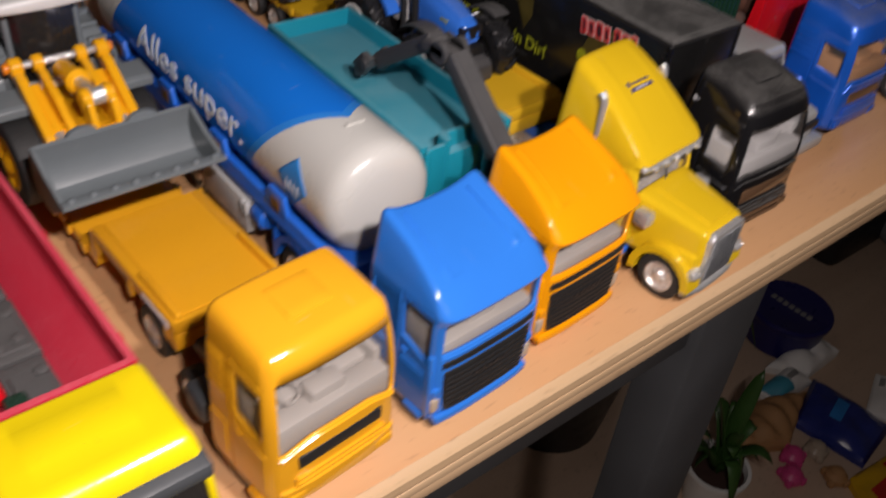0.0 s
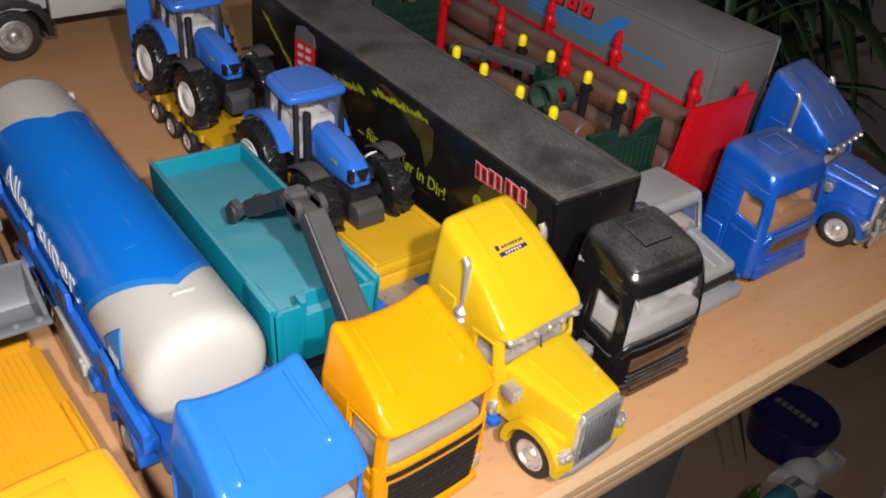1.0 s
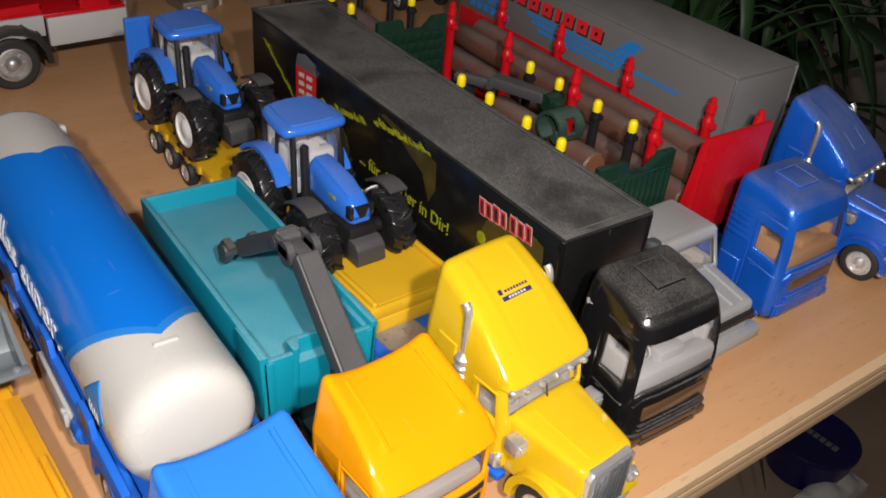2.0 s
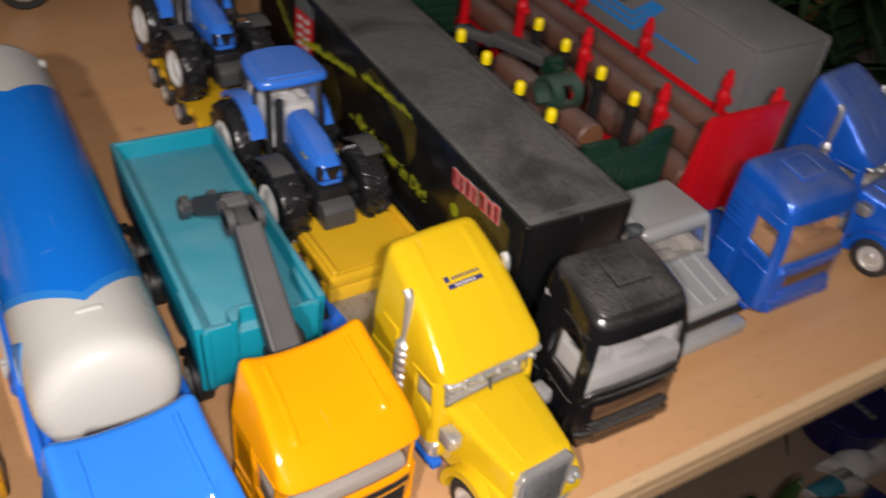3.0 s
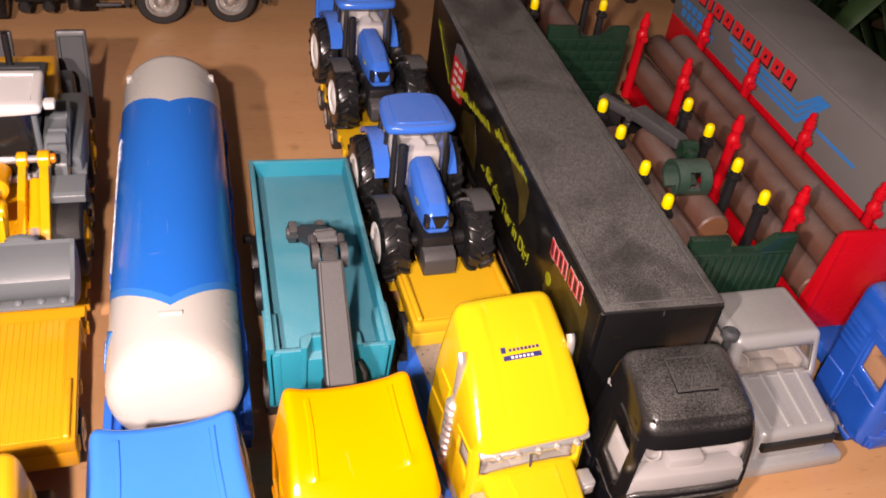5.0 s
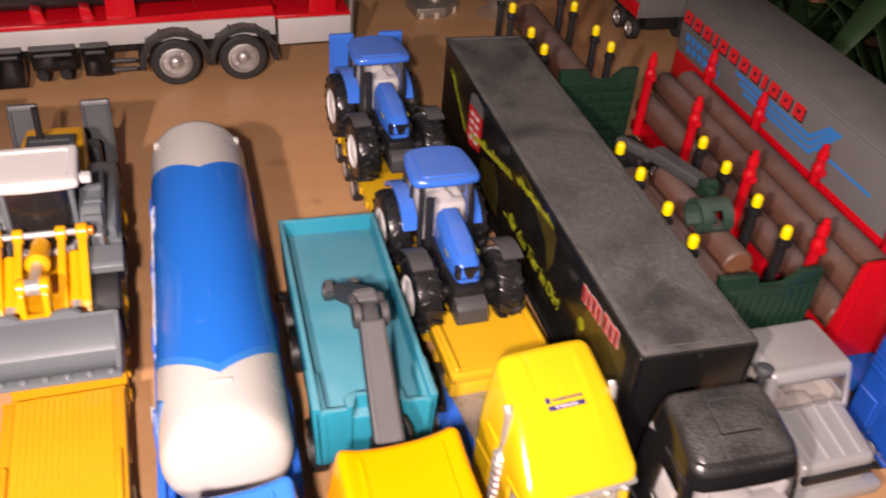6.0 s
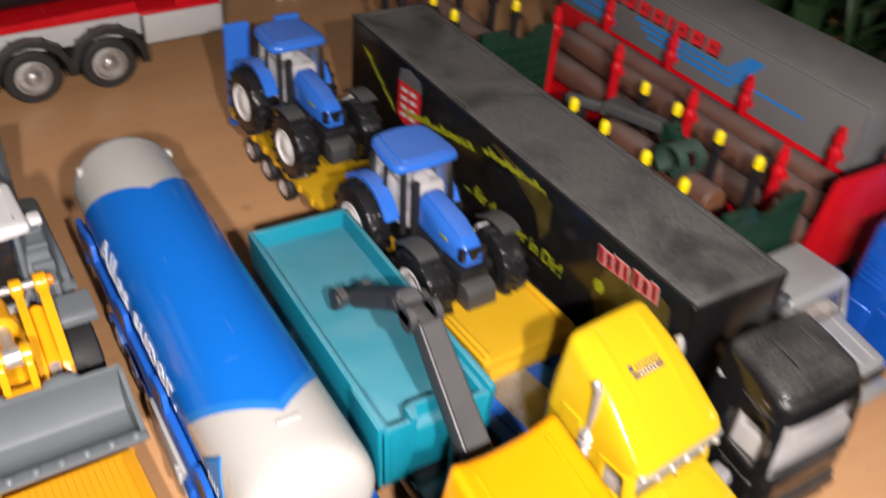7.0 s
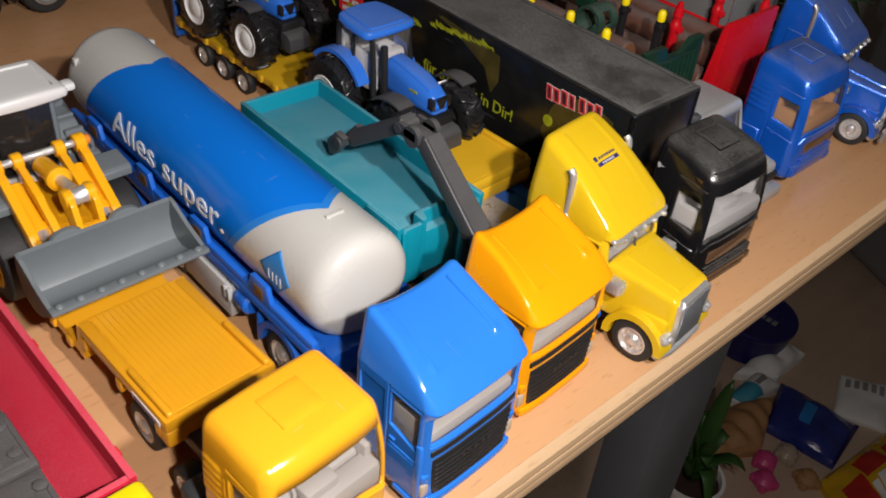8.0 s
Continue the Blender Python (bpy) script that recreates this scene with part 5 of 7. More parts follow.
# ---- orange-yellow truck with a teal skip and a loading crane ----
crane_truck = thing("crane_truck", -9.25, -18.08, 0, 0.0, "orange-yellow toy truck with teal skip and dark grey crane", "toy truck", "row of toy trucks")
cab_sloped(crane_truck, ORANGE, SEAT).matrix_basis = place(0.1, 0, 0, 0, 0, 4.5)
axle(crane_truck, 1.3, 1.05, 0.56, 0.36)
chassis(crane_truck, 0.6, 0.5, 11.0, 0.6, 1.05)
for y in (5.0, 8.2, 9.4):
    axle(crane_truck, 1.28, y, 0.52, 0.4)
for s in (-1, 1):
    for y in (5.0, 8.2, 9.4):
        bm = bmesh.new()
        arch(bm, s, 0.86, 1.3, y, 0.54, 0.57, 0.67, 15, 165)
        part("mudguard", bm, BLACK, crane_truck)
    bm = bmesh.new()
    rod(bm, (s * 0.9, 6.2, 0.75), (s * 0.9, 7.1, 0.75), 0.24, bevel=0.04)
    part("air_tank", bm, BLACK, crane_truck)
    box("knob", (s * 1.38 - 0.12, 9.7, 0.95), (s * 1.38 + 0.12, 9.9, 1.15), BLACK, crane_truck, 0.05)
# skip
X, Y0, Y1, Z0, Z1 = 1.27, 4.03, 10.78, 1.12, 2.83


def skip_wall(p):
    k = (p.z - Z0) / (Z1 - Z0)
    p.x *= 0.93 + 0.07 * k
    return p


bm = bmesh.new()
rbox(bm, (-X + 0.05, Y0 + 0.06, Z0 + 0.01), (X - 0.05, Y1 - 0.05, 2.38), 0.04, deform=skip_wall)
skip = part("skip_floor", bm, TEAL, crane_truck, "teal skip with pale dusty floor")
for s in (-1, 1):
    part("skip_side", rbox(bmesh.new(), (min(s * X, s * (X - 0.13)), Y0, Z0), (max(s * X, s * (X - 0.13)), Y1, Z1), 0.03, deform=skip_wall), TEAL, skip)
    part("corner_block", rbox(bmesh.new(), (min(s * (X - 0.06), s * (X - 0.24)), Y0 - 0.02, Z0), (max(s * (X - 0.06), s * (X - 0.24)), Y0 + 1.2, Z1 - 0.16), 0.03, deform=skip_wall), TEAL, skip)
    part("skirt", rbox(bmesh.new(), (min(s * (X + 0.05), s * (X - 0.1)), Y0 + 0.02, Z0 - 0.05), (max(s * (X + 0.05), s * (X - 0.1)), Y0 + 1.2, Z1 - 0.02), 0.04, deform=skip_wall), TEAL, skip)
    part("front_panel", rbox(bmesh.new(), (min(s * 0.52, s * (X - 0.02)), Y0, Z0), (max(s * 0.52, s * (X - 0.02)), Y0 + 0.13, Z1 - 0.12), 0.03), TEAL, skip)
    bm = bmesh.new()
    prism(bm, [(s * 0.50, Y0 - 0.02), (s * 0.62, Y0 - 0.02), (s * 0.62, Y0 + 0.32), (s * 0.36, Y0 + 0.42), (s * 0.36, Y0 + 0.30)], 2, Z0, Z1 - 0.02, 0.02)
    part("pocket_cheek", bm, TEAL, skip)
part("skip_back", rbox(bmesh.new(), (-X + 0.02, Y1 - 0.13, Z0 + 0.01), (X - 0.02, Y1 + 0.01, Z1 - 0.006), 0.03, deform=skip_wall), TEAL, skip)
part("pocket_wall", rbox(bmesh.new(), (-0.42, Y0 + 0.30, Z0), (0.42, Y0 + 0.42, Z1 - 0.05), 0.03), TEAL, skip)
# crane: column, boom, elbow, jib and claw
box("crane_base", (-0.75, 2.55, 0.6), (0.75, 3.5, 1.5), BLACK, crane_truck, 0.1)
bar("crane_column", (0.0, 3.0, 1.3), (0.0, 3.0, 2.9), 0.34, BLACK, crane_truck, bevel=0.05)


def beam(name, p0, p1, w, t, material, parent, taper=1.0):
    """A flat boom from p0 to p1, w wide and t thick."""
    p0, p1 = Vector(p0), Vector(p1)
    d = (p1 - p0).length
    bm = bmesh.new()
    rbox(bm, (-w / 2, 0, -t / 2), (w / 2, d, t / 2), 0.05, deform=lambda p: Vector((p.x * (1 - (1 - taper) * p.y / d), p.y, p.z)), raises=[("T", -w / 2 + 0.07, w / 2 - 0.07, 0.06, d - 0.06, 0.03)])
    ob = part(name, bm, material, parent)
    ob.matrix_basis = Matrix.Translation(p0 * U) @ (p1 - p0).to_track_quat("Y", "Z").to_matrix().to_4x4()
    return ob


beam("boom", (0.02, 2.75, 2.75), (-0.02, 4.75, 4.42), 0.60, 0.42, CRANE, crane_truck, 0.84)
bm = bmesh.new()
for s in (-1, 1):
    rod(bm, (s * 0.28 - 0.07, 4.95, 4.42), (s * 0.28 + 0.07, 4.95, 4.42), 0.26, seg=16)
    rbox(bm, (s * 0.28 - 0.07, 4.75, 4.3), (s * 0.28 + 0.07, 5.45, 4.6), 0.05)
rbox(bm, (-0.16, 4.6, 4.28), (0.16, 5.2, 4.5), 0.04)
rod(bm, (-0.36, 5.42, 4.42), (0.36, 5.42, 4.42), 0.13)
part("elbow", bm, CRANE, crane_truck)
beam("jib", (-0.02, 5.35, 4.5), (-0.18, 7.2, 3.2), 0.5, 0.36, CRANE, crane_truck, 0.8)
bm = bmesh.new()
rod(bm, (-0.62, 7.35, 3.12), (0.28, 7.35, 3.12), 0.14)
for s in (-1, 1):
    prism(bm, [(7.15, 3.3), (7.5, 3.35), (7.85, 2.95), (7.75, 2.6), (7.5, 2.7), (7.3, 2.95)], 0, -0.17 + s * 0.3 - 0.09, -0.17 + s * 0.3 + 0.09, 0.03)
part("claw", bm, CRANE, crane_truck)
bm = bmesh.new()
tube(bm, [(0.42, 3.0, 1.2), (0.62, 3.3, 1.9), (0.62, 3.6, 2.4), (0.5, 3.75, 2.6)], 0.07)
part("hose", bm, BLACK, crane_truck)


# ---- golden-yellow long-nosed truck with a low loader carrying two blue tractors ----
us_yel = thing("long_nose_truck", -5.67, -18.88, 0, 6.3, "golden yellow long-nosed toy truck with chrome grille and stacks", "toy truck", "row of toy trucks")
us_truck(us_yel, USYEL, CHROME)


def roof_print(name, x0, x1, y0, y1, material, label=""):
    bm = bmesh.new()
    ring = {}
    for i in range(7):
        for j in range(5):
            x, y = x0 + (x1 - x0) * i / 6, y0 + (y1 - y0) * j / 4
            for k, up in enumerate((0.012, 0.028)):
                ring[i, j, k] = bm.verts.new((x, y, sleeper_roof(x, y) + up))
    for i in range(6):
        for j in range(4):
            bm.faces.new((ring[i, j, 1], ring[i + 1, j, 1], ring[i + 1, j + 1, 1], ring[i, j + 1, 1]))
    return part(name, bm, material, us_yel, label)


roof_print("roof_sticker", -0.36, 0.42, 2.95, 3.03, PRINTNAVY, "navy strip with pale marks")
roof_print("roof_sticker", -0.38, -0.28, 3.07, 3.17, PRINTNAVY, "small round navy emblem")
for k in range(8):
    roof_print("sticker_mark", -0.22 + 0.08 * k, -0.22 + 0.08 * k + 0.055, 3.085, 3.135, PRINTNAVY)
for k in range(6):
    roof_print("sticker_mark", -0.2 + 0.08 * k, -0.2 + 0.08 * k + 0.05, 2.97, 3.01, PRINTWHITE)
for k in range(5):
    box("door_mark", (-1.07, 2.1 + 0.12 * k, 1.72 - 0.0 * k), (-1.045, 2.19 + 0.12 * k, 1.84), PRINTRED if k % 2 else PRINTNAVY, us_yel, 0.005)

ylow = thing("low_loader_trailer", -5.74, -14.6, 0, 2.6, "yellow toy low-loader trailer with blue ramps folded up", "toy trailer")
low_loader(ylow, BEDYEL, 1.34, 2.08, 4.3, 16.4, 1.74, 1.15, 1, back_axles=(12.2, 13.4, 14.6), ridge=1.95)
for s in (-1, 1):
    bm = bmesh.new()
    rbox(bm, (s * 0.86 - 0.42, 16.45, 0.35), (s * 0.86 + 0.42, 16.65, 3.85), 0.06, raises=[("F", s * 0.86 - 0.3, s * 0.86 + 0.3, 0.6, 3.7, -0.05)])
    part("ramp", bm, TRACBLUE, ylow, "blue ramp folded up")
    box("chassis_rail", (s * 0.8 - 0.2, 0.2, 0.75), (s * 0.8 + 0.2, 4.1, 1.0), CHASBLUE, ylow, 0.04)
bar("pin", (-1.3, 16.4, 0.5), (1.3, 16.4, 0.5), 0.12, CHASBLUE, ylow)


def tractor(x, y, rz):
    """A farm tractor: lugged tyres with white rims, blue bonnet, fenders and roof, pale cab inside, dark front weight."""
    th = thing("tractor", x, y, 1.15, rz, "blue toy farm tractor with white rims on the yellow low loader", "toy tractor", "tractors on the low loader")
    for s in (-1, 1):
        wheel(th, s * 1.38, 0.92, 0.98, 0.66, "white", tread=True), wheel(th, s * 1.38, 3.75, 1.06, 0.62, "white", tread=True)
    bm = bmesh.new()
    rbox(bm, (-0.4, 0.3, 0.6), (0.4, 4.4, 1.5), 0.08)
    rod(bm, (-0.85, 0.92, 0.98), (0.85, 0.92, 0.98), 0.2)
    rod(bm, (-0.8, 3.75, 1.06), (0.8, 3.75, 1.06), 0.28)
    rbox(bm, (-0.72, 1.5, 0.55), (0.72, 2.75, 1.15), 0.1)
    rbox(bm, (-0.5, 1.2, 1.1), (0.5, 2.4, 1.6), 0.1)
    part("chassis", bm, BLACK, th)

    def bonnet(p):
        f = max(0.0, 1 - (p.y - 0.4) / 2.1)
        p.x *= (0.80 + 0.26 * f) * (1 - 0.30 * max(0.0, f - 0.72) / 0.28)
        if p.z > 1.75:
            p.z -= 0.36 * f * f + 0.22 * (p.x / 0.42) ** 2
        p.y += 0.3 * max(0, p.z - 1.6) * (1 if p.y < 0.8 else 0)
        return p
    bn = part("bonnet", rbox(bmesh.new(), (-0.42, 0.36, 1.5), (0.42, 2.45, 2.52), 0.2, True, deform=bonnet, cuts=((-0.2, 0.2), (0.6, 1.2, 1.8), (1.75, 2.1)),
                             raises=[("T", -0.26, 0.26, 0.5, 2.3, 0.04)]), TRACBLUE, th)
    bm = bmesh.new()
    prism(bm, [(-0.19, 2.0), (0.19, 2.0), (0.05, 1.66), (-0.05, 1.66)], 1, 0.39, 0.65)
    part("nose_vent", bm, BLACK, bn, "black nose vent")
    for s in (-1, 1):
        box("headlight", (s * 0.29 - 0.06, 0.4, 1.7), (s * 0.29 + 0.06, 0.62, 2.02), SMOKE, bn, 0.03)
        box("side_print", (s * 0.395 - 0.012, 1.0, 1.98), (s * 0.395 + 0.012, 1.3, 2.05), PRINTLIME, bn, 0.005, "small lime print")
        bm = bmesh.new()
        arch(bm, s, 0.9, 1.42, 0.97, 0.98, 1.09, 1.15, 52, 112)
        part("front_mudguard", bm, CRANE, th, "dusty black front mudguard")
        bm = bmesh.new()
        arch(bm, s, 0.68, 1.08, 3.7, 1.08, 1.16, 1.28, 40, 150)
        part("rear_mudguard", bm, TRACBLUE, th)
        box("stair", (s * 0.82 - 0.22, 2.15, 0.55), (s * 0.82 + 0.22, 2.7, 0.7), BLACK, th, 0.04)
        bm = bmesh.new()
        tube(bm, [(s * 0.70, 2.42, 1.4), (s * 0.68, 2.5, 2.3), (s * 0.64, 2.62, 3.1)], 0.085, 8)
        part("cab_post", bm, BLACK, th)
        bm = bmesh.new()
        tube(bm, [(s * 0.7, 4.0, 1.9), (s * 0.68, 4.0, 3.05)], 0.07, 8)
        part("cab_post", bm, BLACK, th)
        bm = bmesh.new()
        tube(bm, [(s * 0.72, 3.3, 1.9), (s * 0.7, 3.3, 3.05)], 0.05, 8)
        part("cab_post", bm, BLACK, th)
    bar("exhaust", (-0.56, 2.1, 1.2), (-0.56, 2.2, 2.95), 0.11, BLACK, th, seg=10, bevel=0.03)
    bm = bmesh.new()
    rbox(bm, (-0.62, 2.55, 1.4), (0.62, 4.0, 1.9), 0.08)
    rbox(bm, (-0.34, 3.05, 1.8), (0.34, 3.6, 2.3), 0.12)
    rbox(bm, (-0.32, 3.5, 2.1), (0.32, 3.8, 2.9), 0.12)
    rbox(bm, (-0.58, 2.55, 1.8), (0.58, 2.95, 2.5), 0.14)
    rbox(bm, (-0.6, 2.9, 1.7), (-0.36, 3.9, 2.45), 0.1)
    rbox(bm, (0.36, 2.9, 1.7), (0.6, 3.9, 2.45), 0.1)
    rod(bm, (0, 2.9, 2.25), (0, 2.8, 2.55), 0.2, seg=14)
    rbox(bm, (-0.6, 3.86, 1.9), (0.6, 4.02, 3.02), 0.05)
    part("interior", bm, SEATWHITE, th, "pale grey moulded seat and dashboard")
    bm = bmesh.new()
    rbox(bm, (-0.66, 2.5, 1.9), (0.66, 4.06, 3.06), 0.05)
    part("cab_glass", bm, GLASS, th, "clear cab glazing")
    part("roof", rbox(bmesh.new(), (-0.9, 2.55, 3.0), (0.9, 4.02, 3.24), 0.12, True, deform=lambda p: Vector((p.x * (1.02 - 0.08 * (p.y - 3.2) - 0.16 * ((p.y - 3.25) / 0.75) ** 4), p.y - 0.16 * (1 - (p.x / 0.9) ** 2) * (1 if p.y < 3.2 else -0.6), p.z + 0.07 * (1 - p.x * p.x) + 0.04 * (p.y - 3.2))),
                      raises=[("T", -0.62, 0.62, 2.75, 3.85, 0.035)], cuts=((-0.45, 0, 0.45), (2.7, 2.9, 3.4, 3.8), ())), TRACBLUE, th, "blue cab roof")
    bm = bmesh.new()
    prism(bm, [(-0.12, 0.7), (-0.06, 1.08), (0.08, 1.2), (0.5, 1.26), (0.5, 0.62), (-0.04, 0.62)], 0, -0.4, 0.4, 0.05)
    part("front_weight", bm, CRANE, th, "dark grey front weight")
    for s in (-1, 1):
        bm = bmesh.new()
        tube(bm, [(s * 0.3, 4.3, 0.9), (s * 0.4, 4.9, 0.75)], 0.09)
        part("hitch_arm", bm, BLACK, th)
    return th


tractor(-6.22, -10.9, 2.6)
tractor(-6.36, -3.8, 4.3)


# ---- black truck with a dusty black box trailer ----
blackcab = thing("black_truck", -2.92, -17.98, 0, 0.0, "glossy black dusty toy truck with pale seats inside", "toy truck", "row of toy trucks")
bc = cab_flat(blackcab, BLACKGLOSS, SEATPALE, hw=1.41, ln=2.05, h=4.1, slot=(1.32, 1.68, 0.95), dark=BROWNPANE, lower=False, lean=0.24, rim=RIMDARK, brow=0.66, sill=2.16, round_r=0.34)
for s in (-1, 1):
    bm = bmesh.new()
    prism(bm, [(s * 1.252, 3.22), (s * 1.198, 3.56), (s * 1.15, 3.56), (s * 1.2, 3.22)], 1, 0.6, 1.35)
    part("roof_window", bm, mat("dark_tinted_pane", (0.03, 0.018, 0.01), 0.15, vary=0.2, bump=0.0) if s < 0 else bpy.data.materials["dark_tinted_pane"], bc, "dark tinted roof side pane")
for z in (0.62, 0.82):
    box("bumper_slot", (-0.85, -0.09, z), (0.85, -0.03, z + 0.1), BROWNPANE, bc, 0.02)
chassis(blackcab, 0.55, 0.4, 5.0, 0.5, 0.95)
axle(blackcab, 1.3, 1.0, 0.56, 0.36)
axle(blackcab, 1.28, 4.1, 0.54, 0.42)

btr = thing("box_trailer", -2.75, -15.12, 0, 0.1, "black toy box trailer with printed sides and a dusty roof", "toy trailer")
HW, LN, ZB, ZT = 1.31, 15.45, 1.15, 4.27
body = part("trailer_box", rbox(bmesh.new(), (-HW, 0, ZB), (HW, LN, ZT - 0.05), 0.05), FOIL, btr, "black printed trailer box")
bm = bmesh.new()
rbox(bm, (-HW - 0.03, -0.03, ZT - 0.12), (HW + 0.03, LN + 0.03, ZT), 0.05, raises=[("T", -HW + 0.16, HW - 0.16, 0.18, LN - 0.18, -0.035)])
roof = part("trailer_roof", bm, DUSTBLACK, btr, "dusty dark grey trailer roof")
# grey strips colour in the ridge's dust and the highlight along it
for s in (-1, 1):
    bar("roof_lip", (s * (HW - 0.15), 0.17, ZT + 0.002), (s * (HW - 0.15), LN - 0.17, ZT + 0.002), 0.014, RIMGREY, roof, seg=6)
    y = 0.17 if s < 0 else LN - 0.17
    bar("roof_lip", (-HW + 0.15, y, ZT + 0.002), (HW - 0.15, y, ZT + 0.002), 0.014, RIMGREY, roof, seg=6)
for s in (-1, 1):
    box("corner_post", (s * HW - 0.06, -0.02, ZB), (s * HW + 0.06, 0.08, ZT - 0.1), BLACKGLOSS, btr, 0.03)
    box("side_rail", (s * (HW + 0.0) - 0.05, 0.0, ZB - 0.12), (s * (HW + 0.0) + 0.05, LN, ZB + 0.06), BLACK, btr, 0.03)
chassis(btr, 0.7, 0.4, LN - 0.2, 0.75, ZB)
for y in (10.3, 11.6, 12.9):
    axle(btr, 1.26, y, 0.52, 0.34)
# printed side: olive patches, lime flames, can picture, words
rnd = random.Random(9)


def side_patch(name, pts, material, out, label=""):
    bm = bmesh.new()
    prism(bm, pts, 0, -HW - out - 0.004, -HW - out)
    return part(name, bm, material, btr, label)


side_patch("print_patch", [(0.35, 1.7), (2.4, 1.6), (2.9, 2.4), (2.6, 3.3), (1.6, 3.95), (0.6, 3.7)], PRINTOLIVE, 0.004, "olive printed patch")
side_patch("print_patch", [(4.7, 3.0), (4.95, 2.55), (5.3, 3.2), (6.6, 3.75), (7.4, 3.95), (7.2, 4.02), (5.3, 3.85), (4.75, 3.75)], PRINTOLIVE, 0.004, "olive printed patch")
for y0, n, z0, dz in ((5.0, 44, 3.84, -0.0065), (8.1, 62, 3.34, -0.012), (12.5, 34, 2.35, 0.034)):
    bm = bmesh.new()
    y = y0
    for k in range(n):
        w, hgt = 0.06 + 0.08 * rnd.random(), 0.05 + 0.15 * rnd.random()
        z = z0 + dz * k + 0.08 * (rnd.random() - 0.5)
        prism(bm, [(y, z), (y + w, z + 0.03), (y + w * 1.6, z + hgt), (y + w * 0.5, z + hgt * 0.8)], 0, -HW - 0.012 - 0.0002 * k, -HW - 0.007)
        y += w * 0.57
    part("flame_print", bm, PRINTLIME, btr, "ragged lime yellow print")
side_patch("can_print", [(11.0, 2.45), (11.9, 2.2), (12.3, 2.4), (12.3, 3.55), (11.5, 3.75), (11.0, 3.6)], PRINTRED, 0.012, "red drink can print")
side_patch("can_top_print", [(11.0, 3.6), (12.3, 3.5), (12.2, 3.9), (11.7, 4.05), (11.1, 3.95)], ALU, 0.013)
for k in range(4):
    for j in range(2):
        y, z = 12.1 - 0.5 * j, 3.36 - 0.27 * k + 0.06 * j
        side_patch("can_mark", [(y, z), (y - 0.34, z + 0.05), (y - 0.34, z - 0.09), (y, z - 0.14)], PRINTWHITE, 0.018)
side_patch("print_patch", [(8.9, 1.5), (10.9, 1.6), (10.7, 2.5), (9.6, 2.9), (9.0, 2.2)], PRINTOLIVE, 0.004, "olive printed patch")
lettering("slogan", "... f\u00fcr das Tier in Dir!", 0.52, PRINTLIME, btr, lambda c: Vector((-HW - 0.012 - c.z, 8.35 - c.x, 2.05 + c.y)), label="lime yellow lettering", wide=4.35)
# seven slanted red blocks with pale rims, in two words
x = 2.9
for k in range(7):
    w = 0.2 + 0.02 * (k % 3)
    if k == 4:
        x -= 0.1
    hgt, zb = 0.42 - 0.03 * (k % 2), 3.36 + 0.10 * (2.9 - x)
    for grow, m, out in ((0.012, PRINTWHITE, 0.010), (-0.004, PRINTRED, 0.017), (-0.055, PRINTBLACK, 0.024)):
        side_patch("logo_mark", [(x + grow - 0.03, zb - grow), (x - w - grow - 0.03, zb - grow), (x - w - grow + 0.03, zb + hgt + grow), (x + grow + 0.03, zb + hgt + grow)], m, out)
    x -= w + 0.045
for y, z, r in ((2.7, 2.75, 0.17), (0.95, 2.3, 0.14)):
    bm = bmesh.new()
    lathe(bm, (-HW - 0.005, y, z), (-HW - 0.02, y, z), [(r, 0), (r, 0.008), (r * 0.6, 0.012)], 16)
    part("dot_print", bm, PRINTLIME, btr, "lime green dot")


# ---- silver log truck with green boards, yellow-tipped stakes and a grab crane; its drawbar trailer ----
def stake(th, x, y, z0, z1):
    """A black stake with a hooked collar and a yellow tip."""
    bm = bmesh.new()
    rbox(bm, (x - 0.1, y - 0.12, z0), (x + 0.1, y + 0.12, z1 - 0.36), 0.04)
    rbox(bm, (x - 0.16, y - 0.16, z1 - 0.62), (x + 0.16, y + 0.1, z1 - 0.46), 0.03)
    st = part("stake", bm, BLACK, th)
    bm = bmesh.new()
    lathe(bm, (x, y, z1 - 0.36), (x, y, z1), [(0.12, 0), (0.135, 0.04), (0.13, 0.26), (0.095, 0.33), (0.03, 0.36)], 14)
    part("stake_tip", bm, YTIP, st, "yellow stake tip")


